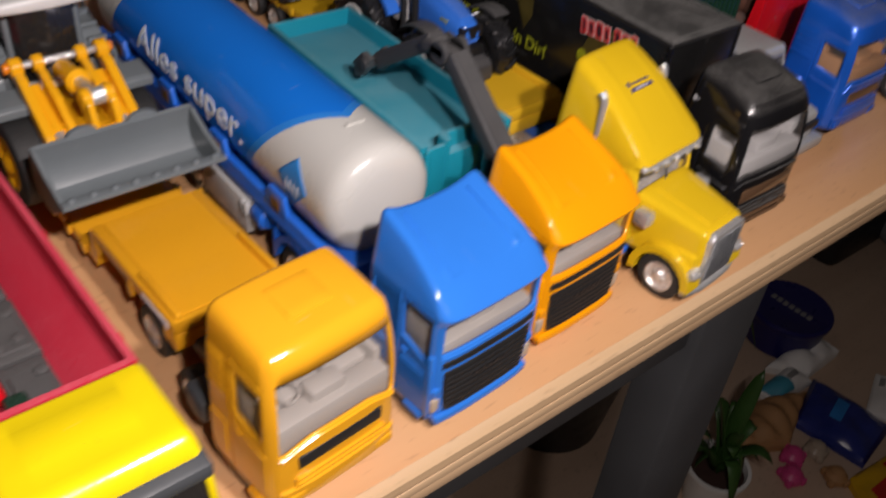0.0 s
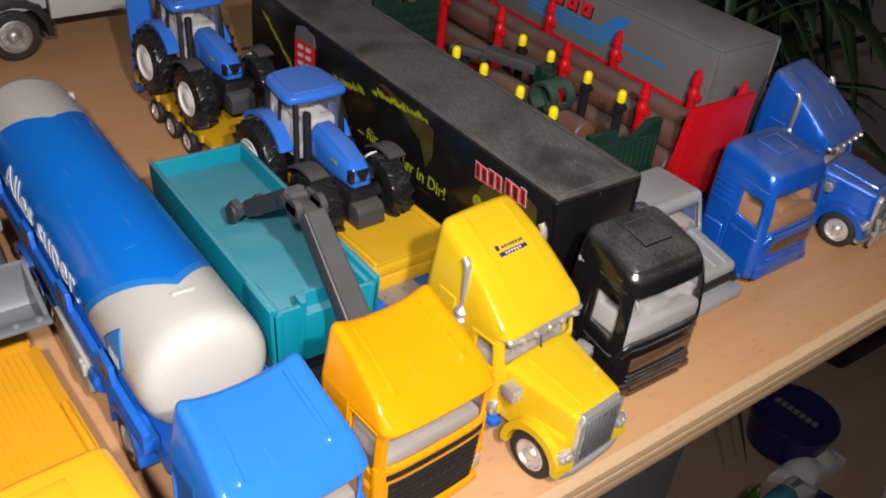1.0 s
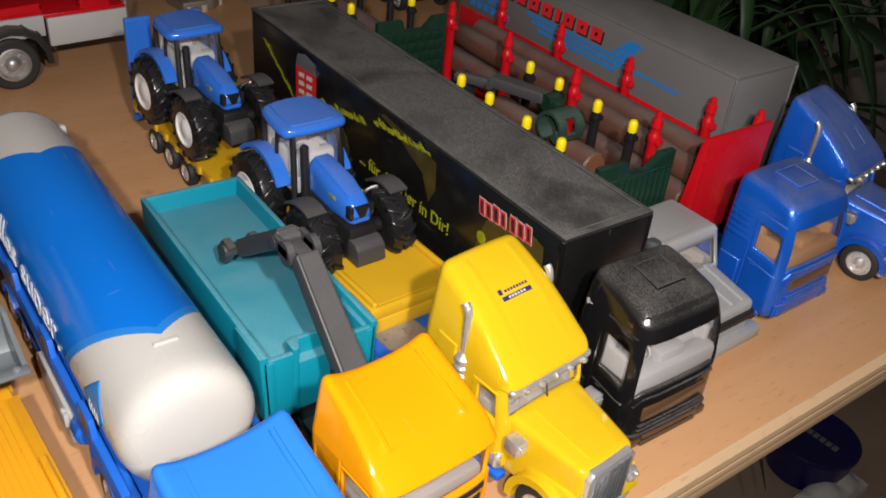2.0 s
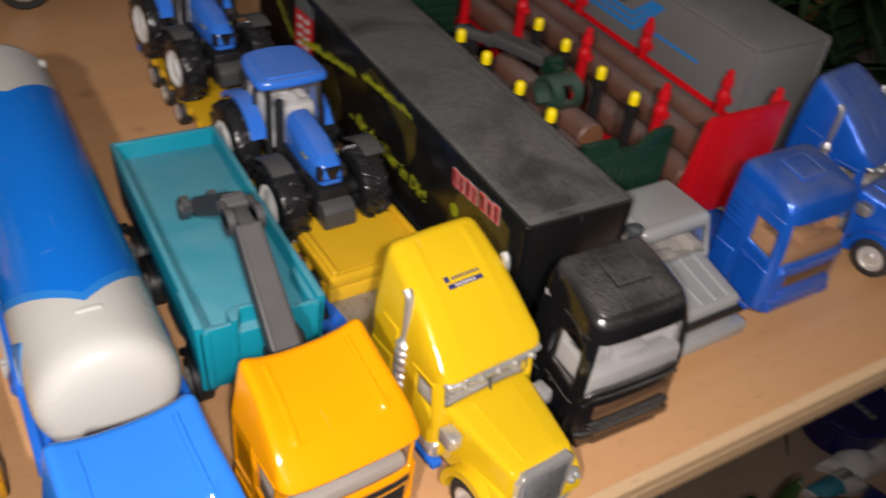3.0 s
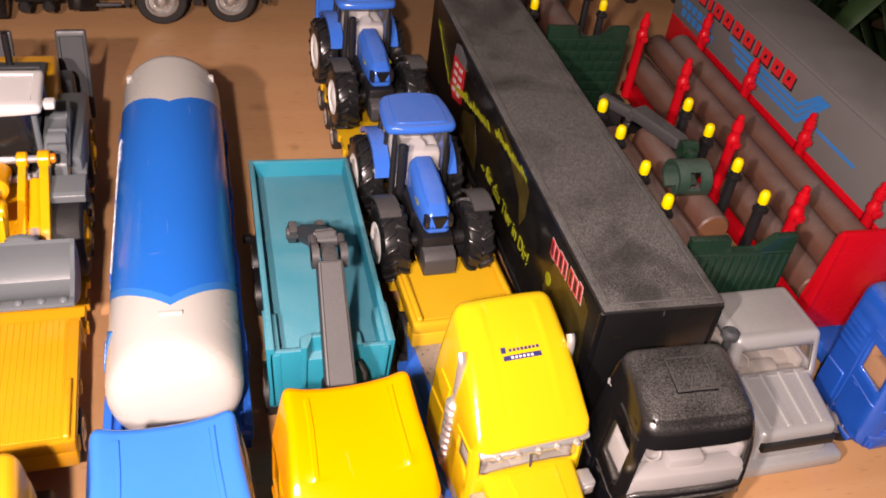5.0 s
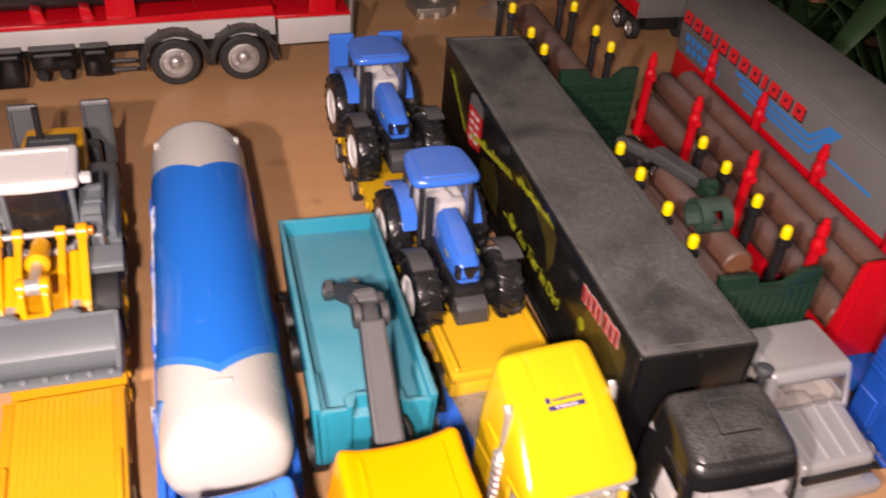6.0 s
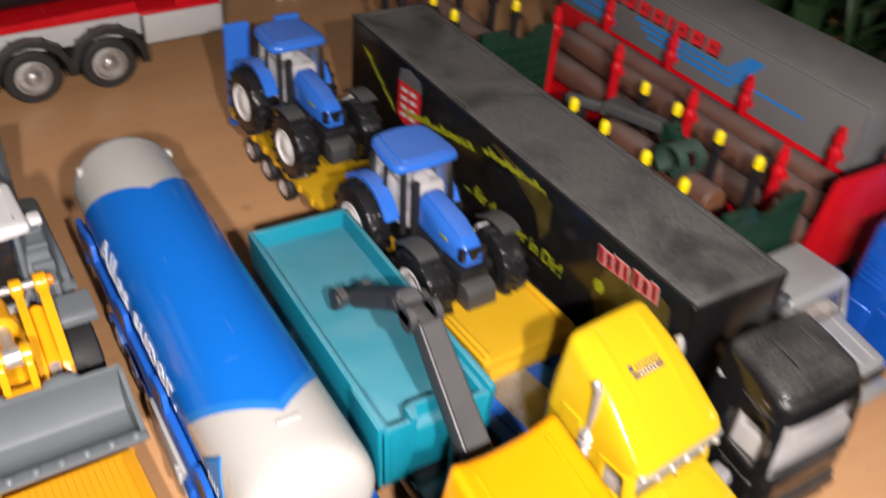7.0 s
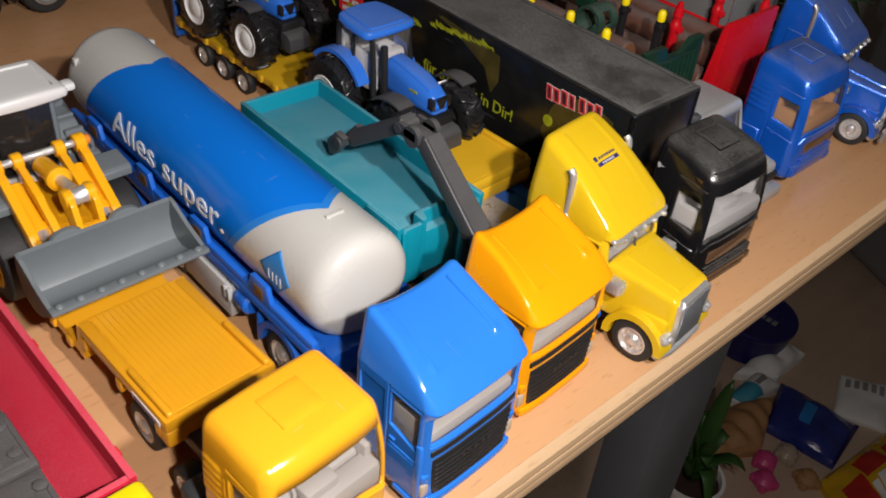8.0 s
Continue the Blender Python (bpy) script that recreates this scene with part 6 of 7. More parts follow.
def board(th, y, hw, z0, z1, rows=0):
    """A green end board with grooves and a stepped-down middle."""
    bm = bmesh.new()
    prism(bm, [(-hw, z0), (hw, z0), (hw, z1), (hw - 0.55, z1), (hw - 0.9, z1 - 0.4), (-hw + 1.05, z1 - 0.4), (-hw + 0.95, z1), (-hw, z1)], 1, y, y + 0.2, 0.03)
    b = part("end_board", bm, GREEN, th, "dark green grooved end board")
    box("top_edge", (-hw + 0.02, y - 0.04, z1 - 0.47), (hw - 0.02, y + 0.24, z1 - 0.405), GREEN, b, 0.02)
    if rows:
        # courses of low blocks, each set off by half a block
        w = (2 * hw - 0.2) / 7
        for k in range(rows):
            za, zb = z0 + 0.16 + (z1 - z0 - 0.56) * k / rows, z0 + 0.11 + (z1 - z0 - 0.56) * (k + 1) / rows
            for j in range(8 if k % 2 else 7):
                xa = -hw + 0.1 + w * (j - (0.5 if k % 2 else 0))
                box("block", (max(-hw + 0.1, xa) + 0.015, y - 0.04, za), (min(hw - 0.1, xa + w) - 0.015, y + 0.02, zb), GREEN, b, 0.02)
    else:
        for k in range(12):
            x = -hw + 0.14 + (2 * hw - 0.28) * k / 11
            box("groove_rib", (x - 0.05, y - 0.05, z0 + 0.15), (x + 0.05, y + 0.02, z1 - 0.5), GREEN, b, 0.02)
    return b


logt = thing("log_truck", 0.66, -16.68, 0, 2.0, "dull silver toy log truck with dark green boards and yellow-tipped stakes", "toy truck", "row of toy trucks")


def silver_bend(p):
    k = max(0.0, p.z - 1.75) / 1.1
    p.y += 0.28 * k * max(0.0, 1 - (p.y - 1.5) / 1.2) if p.y < 2.7 else 0
    p.x *= 1 - 0.10 * k
    return p


lo, hi = (-1.2, 1.5, 0.5), (1.2, 3.38, 2.86)
holes = (("F", -1.02, 1.02, 1.85, 2.55), ("L", 1.75, 3.0, 1.85, 2.55), ("R", 1.75, 3.0, 1.85, 2.55))
scab = shell(part("cab", rbox(bmesh.new(), lo, hi, 0.15, True, deform=silver_bend, holes=holes, cuts=((), (2.3, 2.7), (1.75,)), raises=[("T", -0.9, 0.9, 1.8, 3.15, 0.006)]), SILVER, logt), 0.09)
for nm, o in zip(("windscreen", "side_window", "side_window"), holes):
    part(nm, rbox(bmesh.new(), lo, hi, 0.15, True, deform=silver_bend, only=o, off=-0.05), GLASS, scab, "clear plastic pane")
seats(scab, 1.02, 1.7, 3.22, 1.0, 2.4, SEAT)
part("bonnet", rbox(bmesh.new(), (-1.02, 0.12, 0.6), (1.02, 1.75, 1.86), 0.14, True, deform=lambda p: Vector((p.x * (0.92 + 0.10 * p.y / 1.75), p.y, p.z - (0.28 * (1 - p.y / 1.75) if p.z > 1.2 else 0))),
                    raises=[("T", -0.75, -0.62, 0.3, 1.6, 0.05), ("T", -0.28, -0.18, 0.3, 1.6, 0.05), ("T", 0.18, 0.28, 0.3, 1.6, 0.05), ("T", 0.62, 0.75, 0.3, 1.6, 0.05)]), SILVER, logt)
box("grille_band", (-0.92, 0.02, 1.12), (0.92, 0.2, 1.36), GRILLE, logt, 0.05, "dark grille band")
box("bumper", (-1.28, -0.12, 0.45), (1.28, 0.3, 0.82), SILVER, logt, 0.1)
for s in (-1, 1):
    bm = bmesh.new()
    arch(bm, s, 0.8, 1.16, 0.95, 0.56, 0.6, 0.70, -5, 180)
    part("mudguard", bm, SILVER, logt)
box("blue_print", (0.62, 1.86, 2.62), (0.92, 1.95, 2.76), PRINTNAVY, scab, 0.01, "small navy print")
bar("exhaust", (-1.18, 2.0, 1.0), (-1.18, 2.0, 2.75), 0.09, DARKGREY, logt)
bm = bmesh.new()
lathe(bm, (-1.18, 2.0, 2.72), (-1.18, 2.0, 3.0), [(0.1, 0), (0.2, 0.06), (0.2, 0.2), (0.12, 0.26)], 14)
part("exhaust_cap", bm, DARKGREY, logt, "dark round cap")
chassis(logt, 0.6, 0.5, 10.6, 0.6, 1.0)
axle(logt, 1.24, 0.95, 0.56, 0.36, "silver"), axle(logt, 1.24, 7.4, 0.54, 0.36, "silver"), axle(logt, 1.24, 8.8, 0.54, 0.36, "silver")
bedx = thing("log_trailer", 0.20, -13.12, 0, -0.4, "dark green toy log trailer with yellow-tipped black stakes", "toy trailer")
box("bed_frame", (-1.25, 0.05, 0.95), (1.25, 7.2, 1.3), GREEN, bedx, 0.06)
board(bedx, 0.0, 1.34, 1.2, 4.2)
for y in (1.55, 2.95, 4.6, 5.95):
    for s in (-1, 1):
        stake(bedx, s * 1.28, y, 1.0, 4.38)
# crane lying on the logs
bm = bmesh.new()
rbox(bm, (-1.0, 6.3, 2.9), (-0.4, 6.9, 4.05), 0.1)
rod(bm, (-0.9, 6.6, 1.2), (-0.9, 6.6, 3.0), 0.2)
part("crane_post", bm, BLACK, bedx)
beam("crane_arm", (-1.1, 6.5, 4.1), (-0.42, 5.35, 4.12), 0.32, 0.24, CRANE, bedx, 0.85)
beam("crane_arm", (-0.5, 5.5, 4.26), (0.1, 3.85, 4.26), 0.58, 0.28, CRANE, bedx, 0.72)
for s in (-1, 1):
    bar("arm_bolt", (-0.45 + s * 0.3, 5.4 + 0.1 * s, 4.2), (-0.45 + s * 0.36, 5.4 + 0.12 * s, 4.2), 0.12, CRANE, bedx, seg=10)
bm = bmesh.new()
rod(bm, (-0.02, 3.72, 4.2), (0.42, 3.72, 4.2), 0.24, seg=16)
rbox(bm, (0.02, 3.25, 4.05), (0.3, 3.8, 4.34), 0.08)
part("rotator", bm, GREEN, bedx)
bm = bmesh.new()
for x0, x1, a0, a1 in ((-0.48, -0.2, -70, 230), (0.12, 0.4, -70, 230), (-0.2, 0.12, 62, 130), (-0.2, 0.12, -70, 5), (-0.2, 0.12, 190, 230)):
    turn = [radians(a0 + (a1 - a0) * k / 14) for k in range(15)]
    prism(bm, [(2.95 + 0.5 * math.cos(a), 3.86 + 0.46 * math.sin(a)) for a in turn] + [(2.95 + 0.41 * math.cos(a), 3.86 + 0.37 * math.sin(a)) for a in turn[::-1]], 0, x0, x1)
part("grab", bm, CUPGREEN, bedx, "dusty green log grab")
for x in (-0.49, 0.33):
    bm = bmesh.new()
    prism(bm, [(2.62, 3.9), (2.5, 3.62), (2.62, 3.5), (2.85, 3.62)], 0, x, x + 0.1, 0.02)
    part("grab_tooth", bm, CUPGREEN, bedx)


def log(x, y0, y1, z, r, seed, group):
    rnd = random.Random(seed)
    th = thing("log", x, y0, z, rnd.uniform(-0.8, 0.8), "brown plastic toy log lying between stakes", "toy log", group)
    bm = bmesh.new()
    n, ln = 9, y1 - y0
    lathe(bm, (0, 0, 0), (0, 1, 0), [(r * 0.92, 0)] + [(r * (1 + 0.05 * (rnd.random() - 0.5)), 0.05 + (ln - 0.1) * k / n) for k in range(n + 1)] + [(r * 0.92, ln)], 18, False)
    part("bark", bm, LOG, th)
    for y, s in ((0.005, -1), (ln - 0.005, 1)):
        bm = bmesh.new()
        lathe(bm, (0, y - 0.03 * s, 0), (0, y + s, 0), [(r * 0.915, 0), (r * 0.915, 0.03), (r * 0.6, 0.04), (r * 0.3, 0.035), (0.001, 0.045)], 18, False)
        part("cut_face", bm, LOGEND, th, "orange-brown cut face")


for k, (x, z, r) in enumerate(((-0.72, 1.88, 0.56), (0.52, 1.88, 0.56), (-0.68, 2.92, 0.46), (0.42, 2.9, 0.44))):
    log(0.30 + x, -12.85 if z < 2 or x < 0 else -11.2, -6.9, z, r, 20 + k, "logs on the green log body")

gtr = thing("rear_log_trailer", 0.2, -2.15, 0, -0.8, "black toy log trailer with yellow-tipped stakes", "toy trailer")
box("bed_frame", (-1.2, -0.4, 0.95), (1.2, 8.2, 1.3), BLACK, gtr, 0.06)
board(gtr, -0.6, 1.34, 0.9, 4.35, 8)
for y in (1.4, 2.77, 4.95, 6.22):
    for s in (-1, 1):
        stake(gtr, s * 1.2, y, 1.0, 4.4)
for y in (1.4, 6.2):
    axle(gtr, 1.2, y, 0.54, 0.36, "silver")
log(0.78, -1.3, 5.9, 2.5, 0.6, 31, "logs on the log trailer")
log(-0.45, -1.6, 4.0, 1.85, 0.55, 32, "logs on the log trailer")
log(0.62, -1.7, 4.4, 1.62, 0.35, 33, "logs on the log trailer")

# ---- blue cab-over with a red log trailer ----
bm_t = thing("blue_truck", 3.86, -16.52, 0, 1.0, "metallic blue dusty toy truck with tan seats inside", "toy truck", "row of toy trucks")
cab_flat(bm_t, METBLUE, SEATTAN, hw=1.32, ln=2.15, h=3.92, slot=(1.38, 1.7, 0.85), dark=BROWNPANE, slots=True, rim=RIMBLUE, brow=0.60, sill=2.12, round_r=0.3)
chassis(bm_t, 0.55, 0.4, 4.6, 0.5, 0.95, CHASBLUE)
axle(bm_t, 1.3, 1.0, 0.56, 0.36), axle(bm_t, 1.28, 3.7, 0.54, 0.42)

rtr = thing("red_log_trailer", 4.06, -13.15, 0, 0.6, "red toy log trailer with headboard and notched red stakes", "toy trailer")
box("bed_frame", (-1.15, 0.1, 1.0), (1.15, 12.4, 1.4), RED, rtr, 0.06)
bm = bmesh.new()
prism(bm, [(-0.05, 4.25), (0.1, 4.25), (0.26, 1.2), (-0.02, 1.2)], 0, -1.36, 1.36, 0.04)
part("headboard", bm, RED, rtr, "tall red headboard")
for s in (-1, 1):
    bm = bmesh.new()
    prism(bm, [(-0.05, 4.22), (0.16, 4.12), (0.42, 1.6), (0.42, 1.2), (-0.02, 1.2)], 0, s * 1.3 - 0.07, s * 1.3 + 0.07, 0.02)
    part("headboard_cheek", bm, RED, rtr)


def red_stake(x, y, h):
    bm = bmesh.new()
    d = h - 1.1
    lathe(bm, (x, y, 1.1), (x, y, h), [(0.17, 0), (0.165, d - 0.95), (0.19, d - 0.9), (0.19, d - 0.72), (0.15, d - 0.66), (0.15, d - 0.5), (0.175, d - 0.46), (0.15, d - 0.24), (0.11, d - 0.2), (0.1, d - 0.05), (0.05, d)], 12)
    rbox(bm, (x - 0.12, y - 0.28, h - 0.98), (x + 0.12, y - 0.08, h - 0.78), 0.04)
    part("stake", bm, RED, rtr, "notched red stake")


for y in (1.9, 5.3, 8.6, 11.8):
    red_stake(-1.16, y, 4.22), red_stake(1.16, y, 4.22)
for k, (x, z, r) in enumerate(((-0.70, 1.85, 0.45), (0.10, 1.83, 0.42), (0.84, 1.83, 0.42), (-0.22, 2.53, 0.42), (0.66, 2.62, 0.46))):
    log(4.03 + x, -12.5 + 0.25 * (k % 3), -0.6 + 0.3 * (k % 2), z, r, 40 + k, "logs on the red trailer")
red_stake(1.62, 0.55, 4.3)
for y in (8.6, 9.9, 11.2):
    axle(rtr, 1.22, y, 0.52, 0.34, "silver")

# ---- blue long-nosed truck and grey box trailers ----
us_blue = thing("long_nose_truck", 8.50, -16.65, 0, 9.0, "metallic blue dusty long-nosed toy truck with chrome bull bar", "toy truck", "row of toy trucks")
us_truck(us_blue, METBLUE, ALU, guard=True, wings=METBLUE, rim=RIMBLUE)


def grey_trailer(x, y, rz, ln, hw, zt, words, label, band, axles):
    th = thing("box_trailer", x, y, 0, rz, label, "toy trailer")
    box("trailer_box", (-hw, 0, band[0] + 0.02), (hw, ln, zt), GREYBOX, th, 0.06)
    box("base_band", (-hw - 0.02, 0.06, band[0]), (hw + 0.02, ln - 0.05, band[1]), RED, th, 0.05, "red band along the base")
    for s in (-1, 1):
        box("corner_trim", (s * hw - 0.04, -0.03, band[0]), (s * hw + 0.04, 0.03, zt - 0.05), ALU, th, 0.02)
    # plate added only to give the front face its own tone
    box("front_plate", (-hw + 0.05, -0.02, band[0] + 0.3), (hw - 0.05, 0.02, zt - 0.12), mat("front_tone_" + str(len(bpy.data.materials)), (0.14, 0.14, 0.135), 0.4, vary=0.1, scratch=0.4), th, 0.01, "added grey plate toning the front face")
    box("roof_edge", (-hw - 0.02, -0.02, zt - 0.08), (hw + 0.02, ln + 0.02, zt + 0.03), GREYBOX, th, 0.04)
    box("chassis", (-0.8, 0.25, 0.6), (0.8, ln - 0.3, band[0] + 0.05), BLACK, th, 0.05)
    for y in axles:
        axle(th, hw - 0.05, y, 0.52, 0.34, "silver")
    if not words:
        return th
    # a line of dark-rimmed red blocks and blue stripes that bend to a tick
    out = -hw - 0.006
    pos = 13.3
    for k in range(12):
        w = 0.52 if k not in (3, 8) else 0.24
        for dy, dz, cut, m, o in ((0.07, -0.06, 0.0, PRINTBLACK, 0.0), (0.0, 0.0, 0.0, PRINTRED, 0.008), (0.0, 0.0, 0.2, PRINTBLACK, 0.016)):
            a, b, z0, z1 = pos - dy - cut, pos - w - dy + cut, 3.98 + dz + cut * 0.8, 4.44 + dz - cut * 0.8
            if a - b > 0.08:
                bm = bmesh.new()
                prism(bm, [(a, z0), (b, z0), (b - 0.05, z1), (a - 0.05, z1)], 0, out - o - 0.006, out - o)
                part("logo_mark", bm, m, th)
        pos -= w + 0.19
    for k in range(3):
        bm = bmesh.new()
        z, y0, y1 = 3.84 - 0.21 * k, 9.4 - 0.35 * k, 5.0 - 0.1 * k
        prism(bm, [(y0, z), (y0 - 0.08, z - 0.14), (y1, z - 0.14), (y1, z)], 0, out - 0.006, out)
        part("stripe", bm, PRINTBLUE, th, "blue stripe")
        bm = bmesh.new()
        prism(bm, [(y1 + 0.16, z - 0.14), (y1 - 0.06, z - 0.14), (y1 - 0.95 - 0.1 * k, z + 0.66 + 0.21 * k), (y1 - 0.73 - 0.1 * k, z + 0.66 + 0.21 * k)], 0, out - 0.013, out - 0.007)
        part("stripe", bm, PRINTBLUE, th, "blue slanting stripe")
    bm = bmesh.new()
    prism(bm, [(4.5, 3.66), (4.5, 3.56), (1.9, 3.56), (1.9, 3.66)], 0, out - 0.005, out)
    part("stripe", bm, PRINTBLUE, th, "blue stripe")
    for k in range(2):
        for j in range(6):
            bm = bmesh.new()
            y, z = 12.9 - 0.42 * j - 0.2 * k, 3.68 - 0.36 * k
            prism(bm, [(y, z), (y, z - 0.28), (y - 0.28, z - 0.28), (y - 0.34, z)], 0, out - 0.006, out)
            part("word_bar", bm, PRINTBLUE, th)
    return th


grey_trailer(6.95, -11.6, 0.2, 13.4, 1.42, 4.9, True, "grey toy box trailer with red base and blue stripes", (1.25, 2.86), (8.8, 10.1, 11.4))
grey_trailer(8.55, 8.2, 0.0, 13.0, 1.4, 4.9, False, "plain grey toy box trailer with red base band", (1.25, 1.95), (0.75, 2.1, 9.5))


# ---- large red and pale grey vehicle across the back ----
def big_transporter():
    th = thing("heavy_transporter", -6.0, 6.85, 0, 4.5, "large toy transporter with red deck, pale grey sides and black hull", "toy truck")
    box("side_skirt", (-18.5, 0.15, 1.75), (-3.1, 0.4, 2.5), PALESIDE, th, 0.05, "pale grey side skirt")
    box("side_skirt", (-3.0, 0.15, 1.32), (-0.1, 0.4, 2.36), PALESIDE, th, 0.05, "pale grey side skirt")
    box("deck", (-18.5, 0.2, 2.5), (-3.1, 4.4, 2.68), RED, th, 0.04, "red deck")
    box("deck", (-3.1, 0.2, 2.36), (-0.1, 4.4, 2.5), RED, th, 0.04, "red deck")
    bm = bmesh.new()
    prism(bm, [(-11.6, 2.66), (-3.2, 2.95), (-3.2, 2.66)], 1, 0.15, 0.35)
    part("deck_edge", bm, RED, th)
    for x in (-8.7, -1.2):
        bm = bmesh.new()
        prism(bm, [(x - 0.55, 2.45), (x + 0.55, 2.45), (x + 0.48, 3.9), (x + 0.3, 4.3), (x - 0.3, 4.3), (x - 0.48, 3.9)], 1, 0.3, 0.7, 0.05)
        part("support", bm, RED, th, "red upright support")
    for x in (-11.5, -9.85):
        bm = bmesh.new()
        prism(bm, [(x - 0.25, 2.65), (x + 0.25, 2.65), (x + 0.1, 3.1), (x - 0.25, 3.2)], 1, 0.4, 1.0, 0.05)
        part("cleat", bm, RED, th)

    def hull(p):
        f = (p.x + 18.5) / 19.5
        p.z += 0.35 * f ** 3
        p.y = 2.4 + (p.y - 2.4) * (1 - 0.8 * max(0, f - 0.72) / 0.28)
        return p
    part("hull", rbox(bmesh.new(), (-18.5, 0.85, 2.85), (1.0, 4.1, 4.7), 0.45, True, deform=hull, cuts=((-14, -10, -7, -5, -3.5, -2, -1, 0), (2.4,), ())), mat("black_hull_plastic", (0.012, 0.011, 0.011), 0.3, vary=0.2), th, "black hull")
    for x0, x1, z0 in ((-13.5, -12.3, 0.45), (-12.0, -10.5, 1.05), (-10.25, -9.35, 0.7)):
        tb = box("tool_box", (x0, -0.1, z0), (x1, 0.9, 1.84), BLACKGLOSS, th, 0.06, "black tool box")
        box("lid", (x0 - 0.04, -0.16, 1.84), (x1 + 0.04, 0.9, 1.94), GREYLID, tb, 0.03, "dusty grey lid")
        box("lid_latch", (x0 + 0.12, -0.18, 1.62), (x1 - 0.12, -0.1, 1.72), GREYLID, tb, 0.02)
    for x in (-11.7, -10.9):
        bar("air_tank", (x, -0.12, 0.85), (x, 0.8, 0.85), 0.22, BLACK, th, bevel=0.05)
    for z in (0.75, 1.1):
        box("ladder_rail", (-9.3, 0.05, z), (-8.4, 0.2, z + 0.12), DARKGREY, th, 0.03)
    for x in (-6.97, -4.41):
        for y in (0.0, 3.6):
            bm = bmesh.new()
            pts = []
            for r, h in ((1.36, 1.34), (1.14, 1.12)):
                ring = [(x + r * math.cos(radians(a)), 1.02 + h * math.sin(radians(a))) for a in (-8, 18, 44, 68, 90, 112, 136, 162, 188)]
                pts += ring if r > 1.2 else ring[::-1]
            prism(bm, pts, 1, y - 0.22, y + 0.85, 0.03)
            for a in (44, 68, 112, 136):
                c, sn = math.cos(radians(a)), math.sin(radians(a))
                rod(bm, (x + 1.36 * c, y - 0.2, 1.02 + 1.34 * sn), (x + 1.36 * c, y + 0.8, 1.02 + 1.34 * sn), 0.05, seg=6)
            part("mudguard", bm, DUSTBLACK, th, "black ribbed mudguard")
            wh = wheel(th, -1, 0, 0.94, 0.75, "silver")
            wh.matrix_basis = place(x, y + 0.35, 0.94, 0, 0, -90)
    box("chassis", (-18.5, 0.9, 1.2), (-0.3, 3.6, 1.8), BLACK, th, 0.06)
    bar("corner_post", (-0.05, 0.35, 1.5), (-0.05, 0.35, 3.0), 0.1, ALU, th)
    return th


big_transporter()


# ---- odds and ends on the table and the floor ----
cup = thing("glass_bowl", 1.9, 12.3, 0, 0, "clear footed glass bowl standing on the table", "glass")
bm = bmesh.new()
lathe(bm, (0, 0, 0), (0, 0, 1), [(0.9, 0), (0.95, 0.08), (0.3, 0.2), (0.32, 0.5), (1.1, 0.9), (1.55, 1.6), (1.72, 2.6), (1.8, 2.7), (1.74, 2.74), (1.62, 2.6), (1.45, 1.65), (1.0, 1.0), (0.001, 0.72)], 40, False)
part("bowl", bm, CLEAR, cup)
clump = thing("metal_figure_base", -1.2, 13.0, 0, 15, "dull metal toy base with small lugs", "toy part")
bm = bmesh.new()
prism(bm, [(-1.2, -0.8), (0.2, -1.1), (1.2, -0.5), (1.3, 0.6), (0.3, 1.1), (-1.0, 0.8)], 2, 0, 0.5, 0.12)
rod(bm, (0.2, 0, 0.4), (0.3, 0.1, 1.8), 0.4, 0.25)
part("casting", bm, mat("dull_metal", (0.30, 0.27, 0.23), 0.45, metal=0.7, vary=0.2), clump)
for x, y in ((-0.9, -0.75), (-0.2, -0.95), (0.9, -0.6)):
    bar("lug", (x, y, 0), (x, y, 0.3), 0.16, LENS, clump)

# floor things
TUB = mat("navy_plastic", (0.012, 0.010, 0.11), 0.3, vary=0.15)
PAPER = mat("white_paper", (0.78, 0.77, 0.74), 0.7, vary=0.08)
CYAN = mat("cyan_print", (0.05, 0.30, 0.42), 0.45)
NAVYBAG = mat("navy_foil", (0.022, 0.034, 0.2), 0.16, vary=0.4, grain=40, bump=0.4)
LEAF = mat("green_leaf", (0.035, 0.10, 0.018), 0.45, vary=0.35, grain=25)
DARKLEAF = mat("dark_green_leaf", (0.03, 0.075, 0.025), 0.45, vary=0.45, grain=20)
SOIL = mat("dark_soil", (0.05, 0.022, 0.016), 0.9, vary=0.3, grain=80, bump=1.0)
PINK = mat("pink_plastic", (0.62, 0.06, 0.22), 0.4, vary=0.1)
CLOTH = mat("grey_fabric", (0.24, 0.24, 0.24), 0.9, vary=0.12, grain=15)
TAN = mat("tan_fabric", (0.42, 0.22, 0.09), 0.8, vary=0.2, grain=25)

BIG = 1.4


def on_floor(*args):
    """A thing on the floor."""
    ob = thing(*args)
    ob.scale = (BIG, BIG, BIG)
    return ob


tub = on_floor("storage_tub", 67.2, 6.7, FZ, -86, "dark navy round plastic tub with lid on the floor", "tub")
tub.scale = (1.02, 1.02, 1.02)
bm = bmesh.new()
lathe(bm, (0, 0, 0), (0, 0, 1), [(4.0, 0), (4.4, 0.4), (4.7, 4.0), (4.75, 4.4)], 36)
part("tub_body", bm, TUB, tub)
bm = bmesh.new()
lathe(bm, (0, 0, 4.3), (0, 0, 5), [(4.9, 0), (5.0, 0.15), (5.0, 0.7), (4.8, 0.85), (4.2, 0.8), (4.0, 0.7), (0.001, 0.75)], 36)
lid = part("lid", bm, TUB, tub, "navy lid with pale marks")
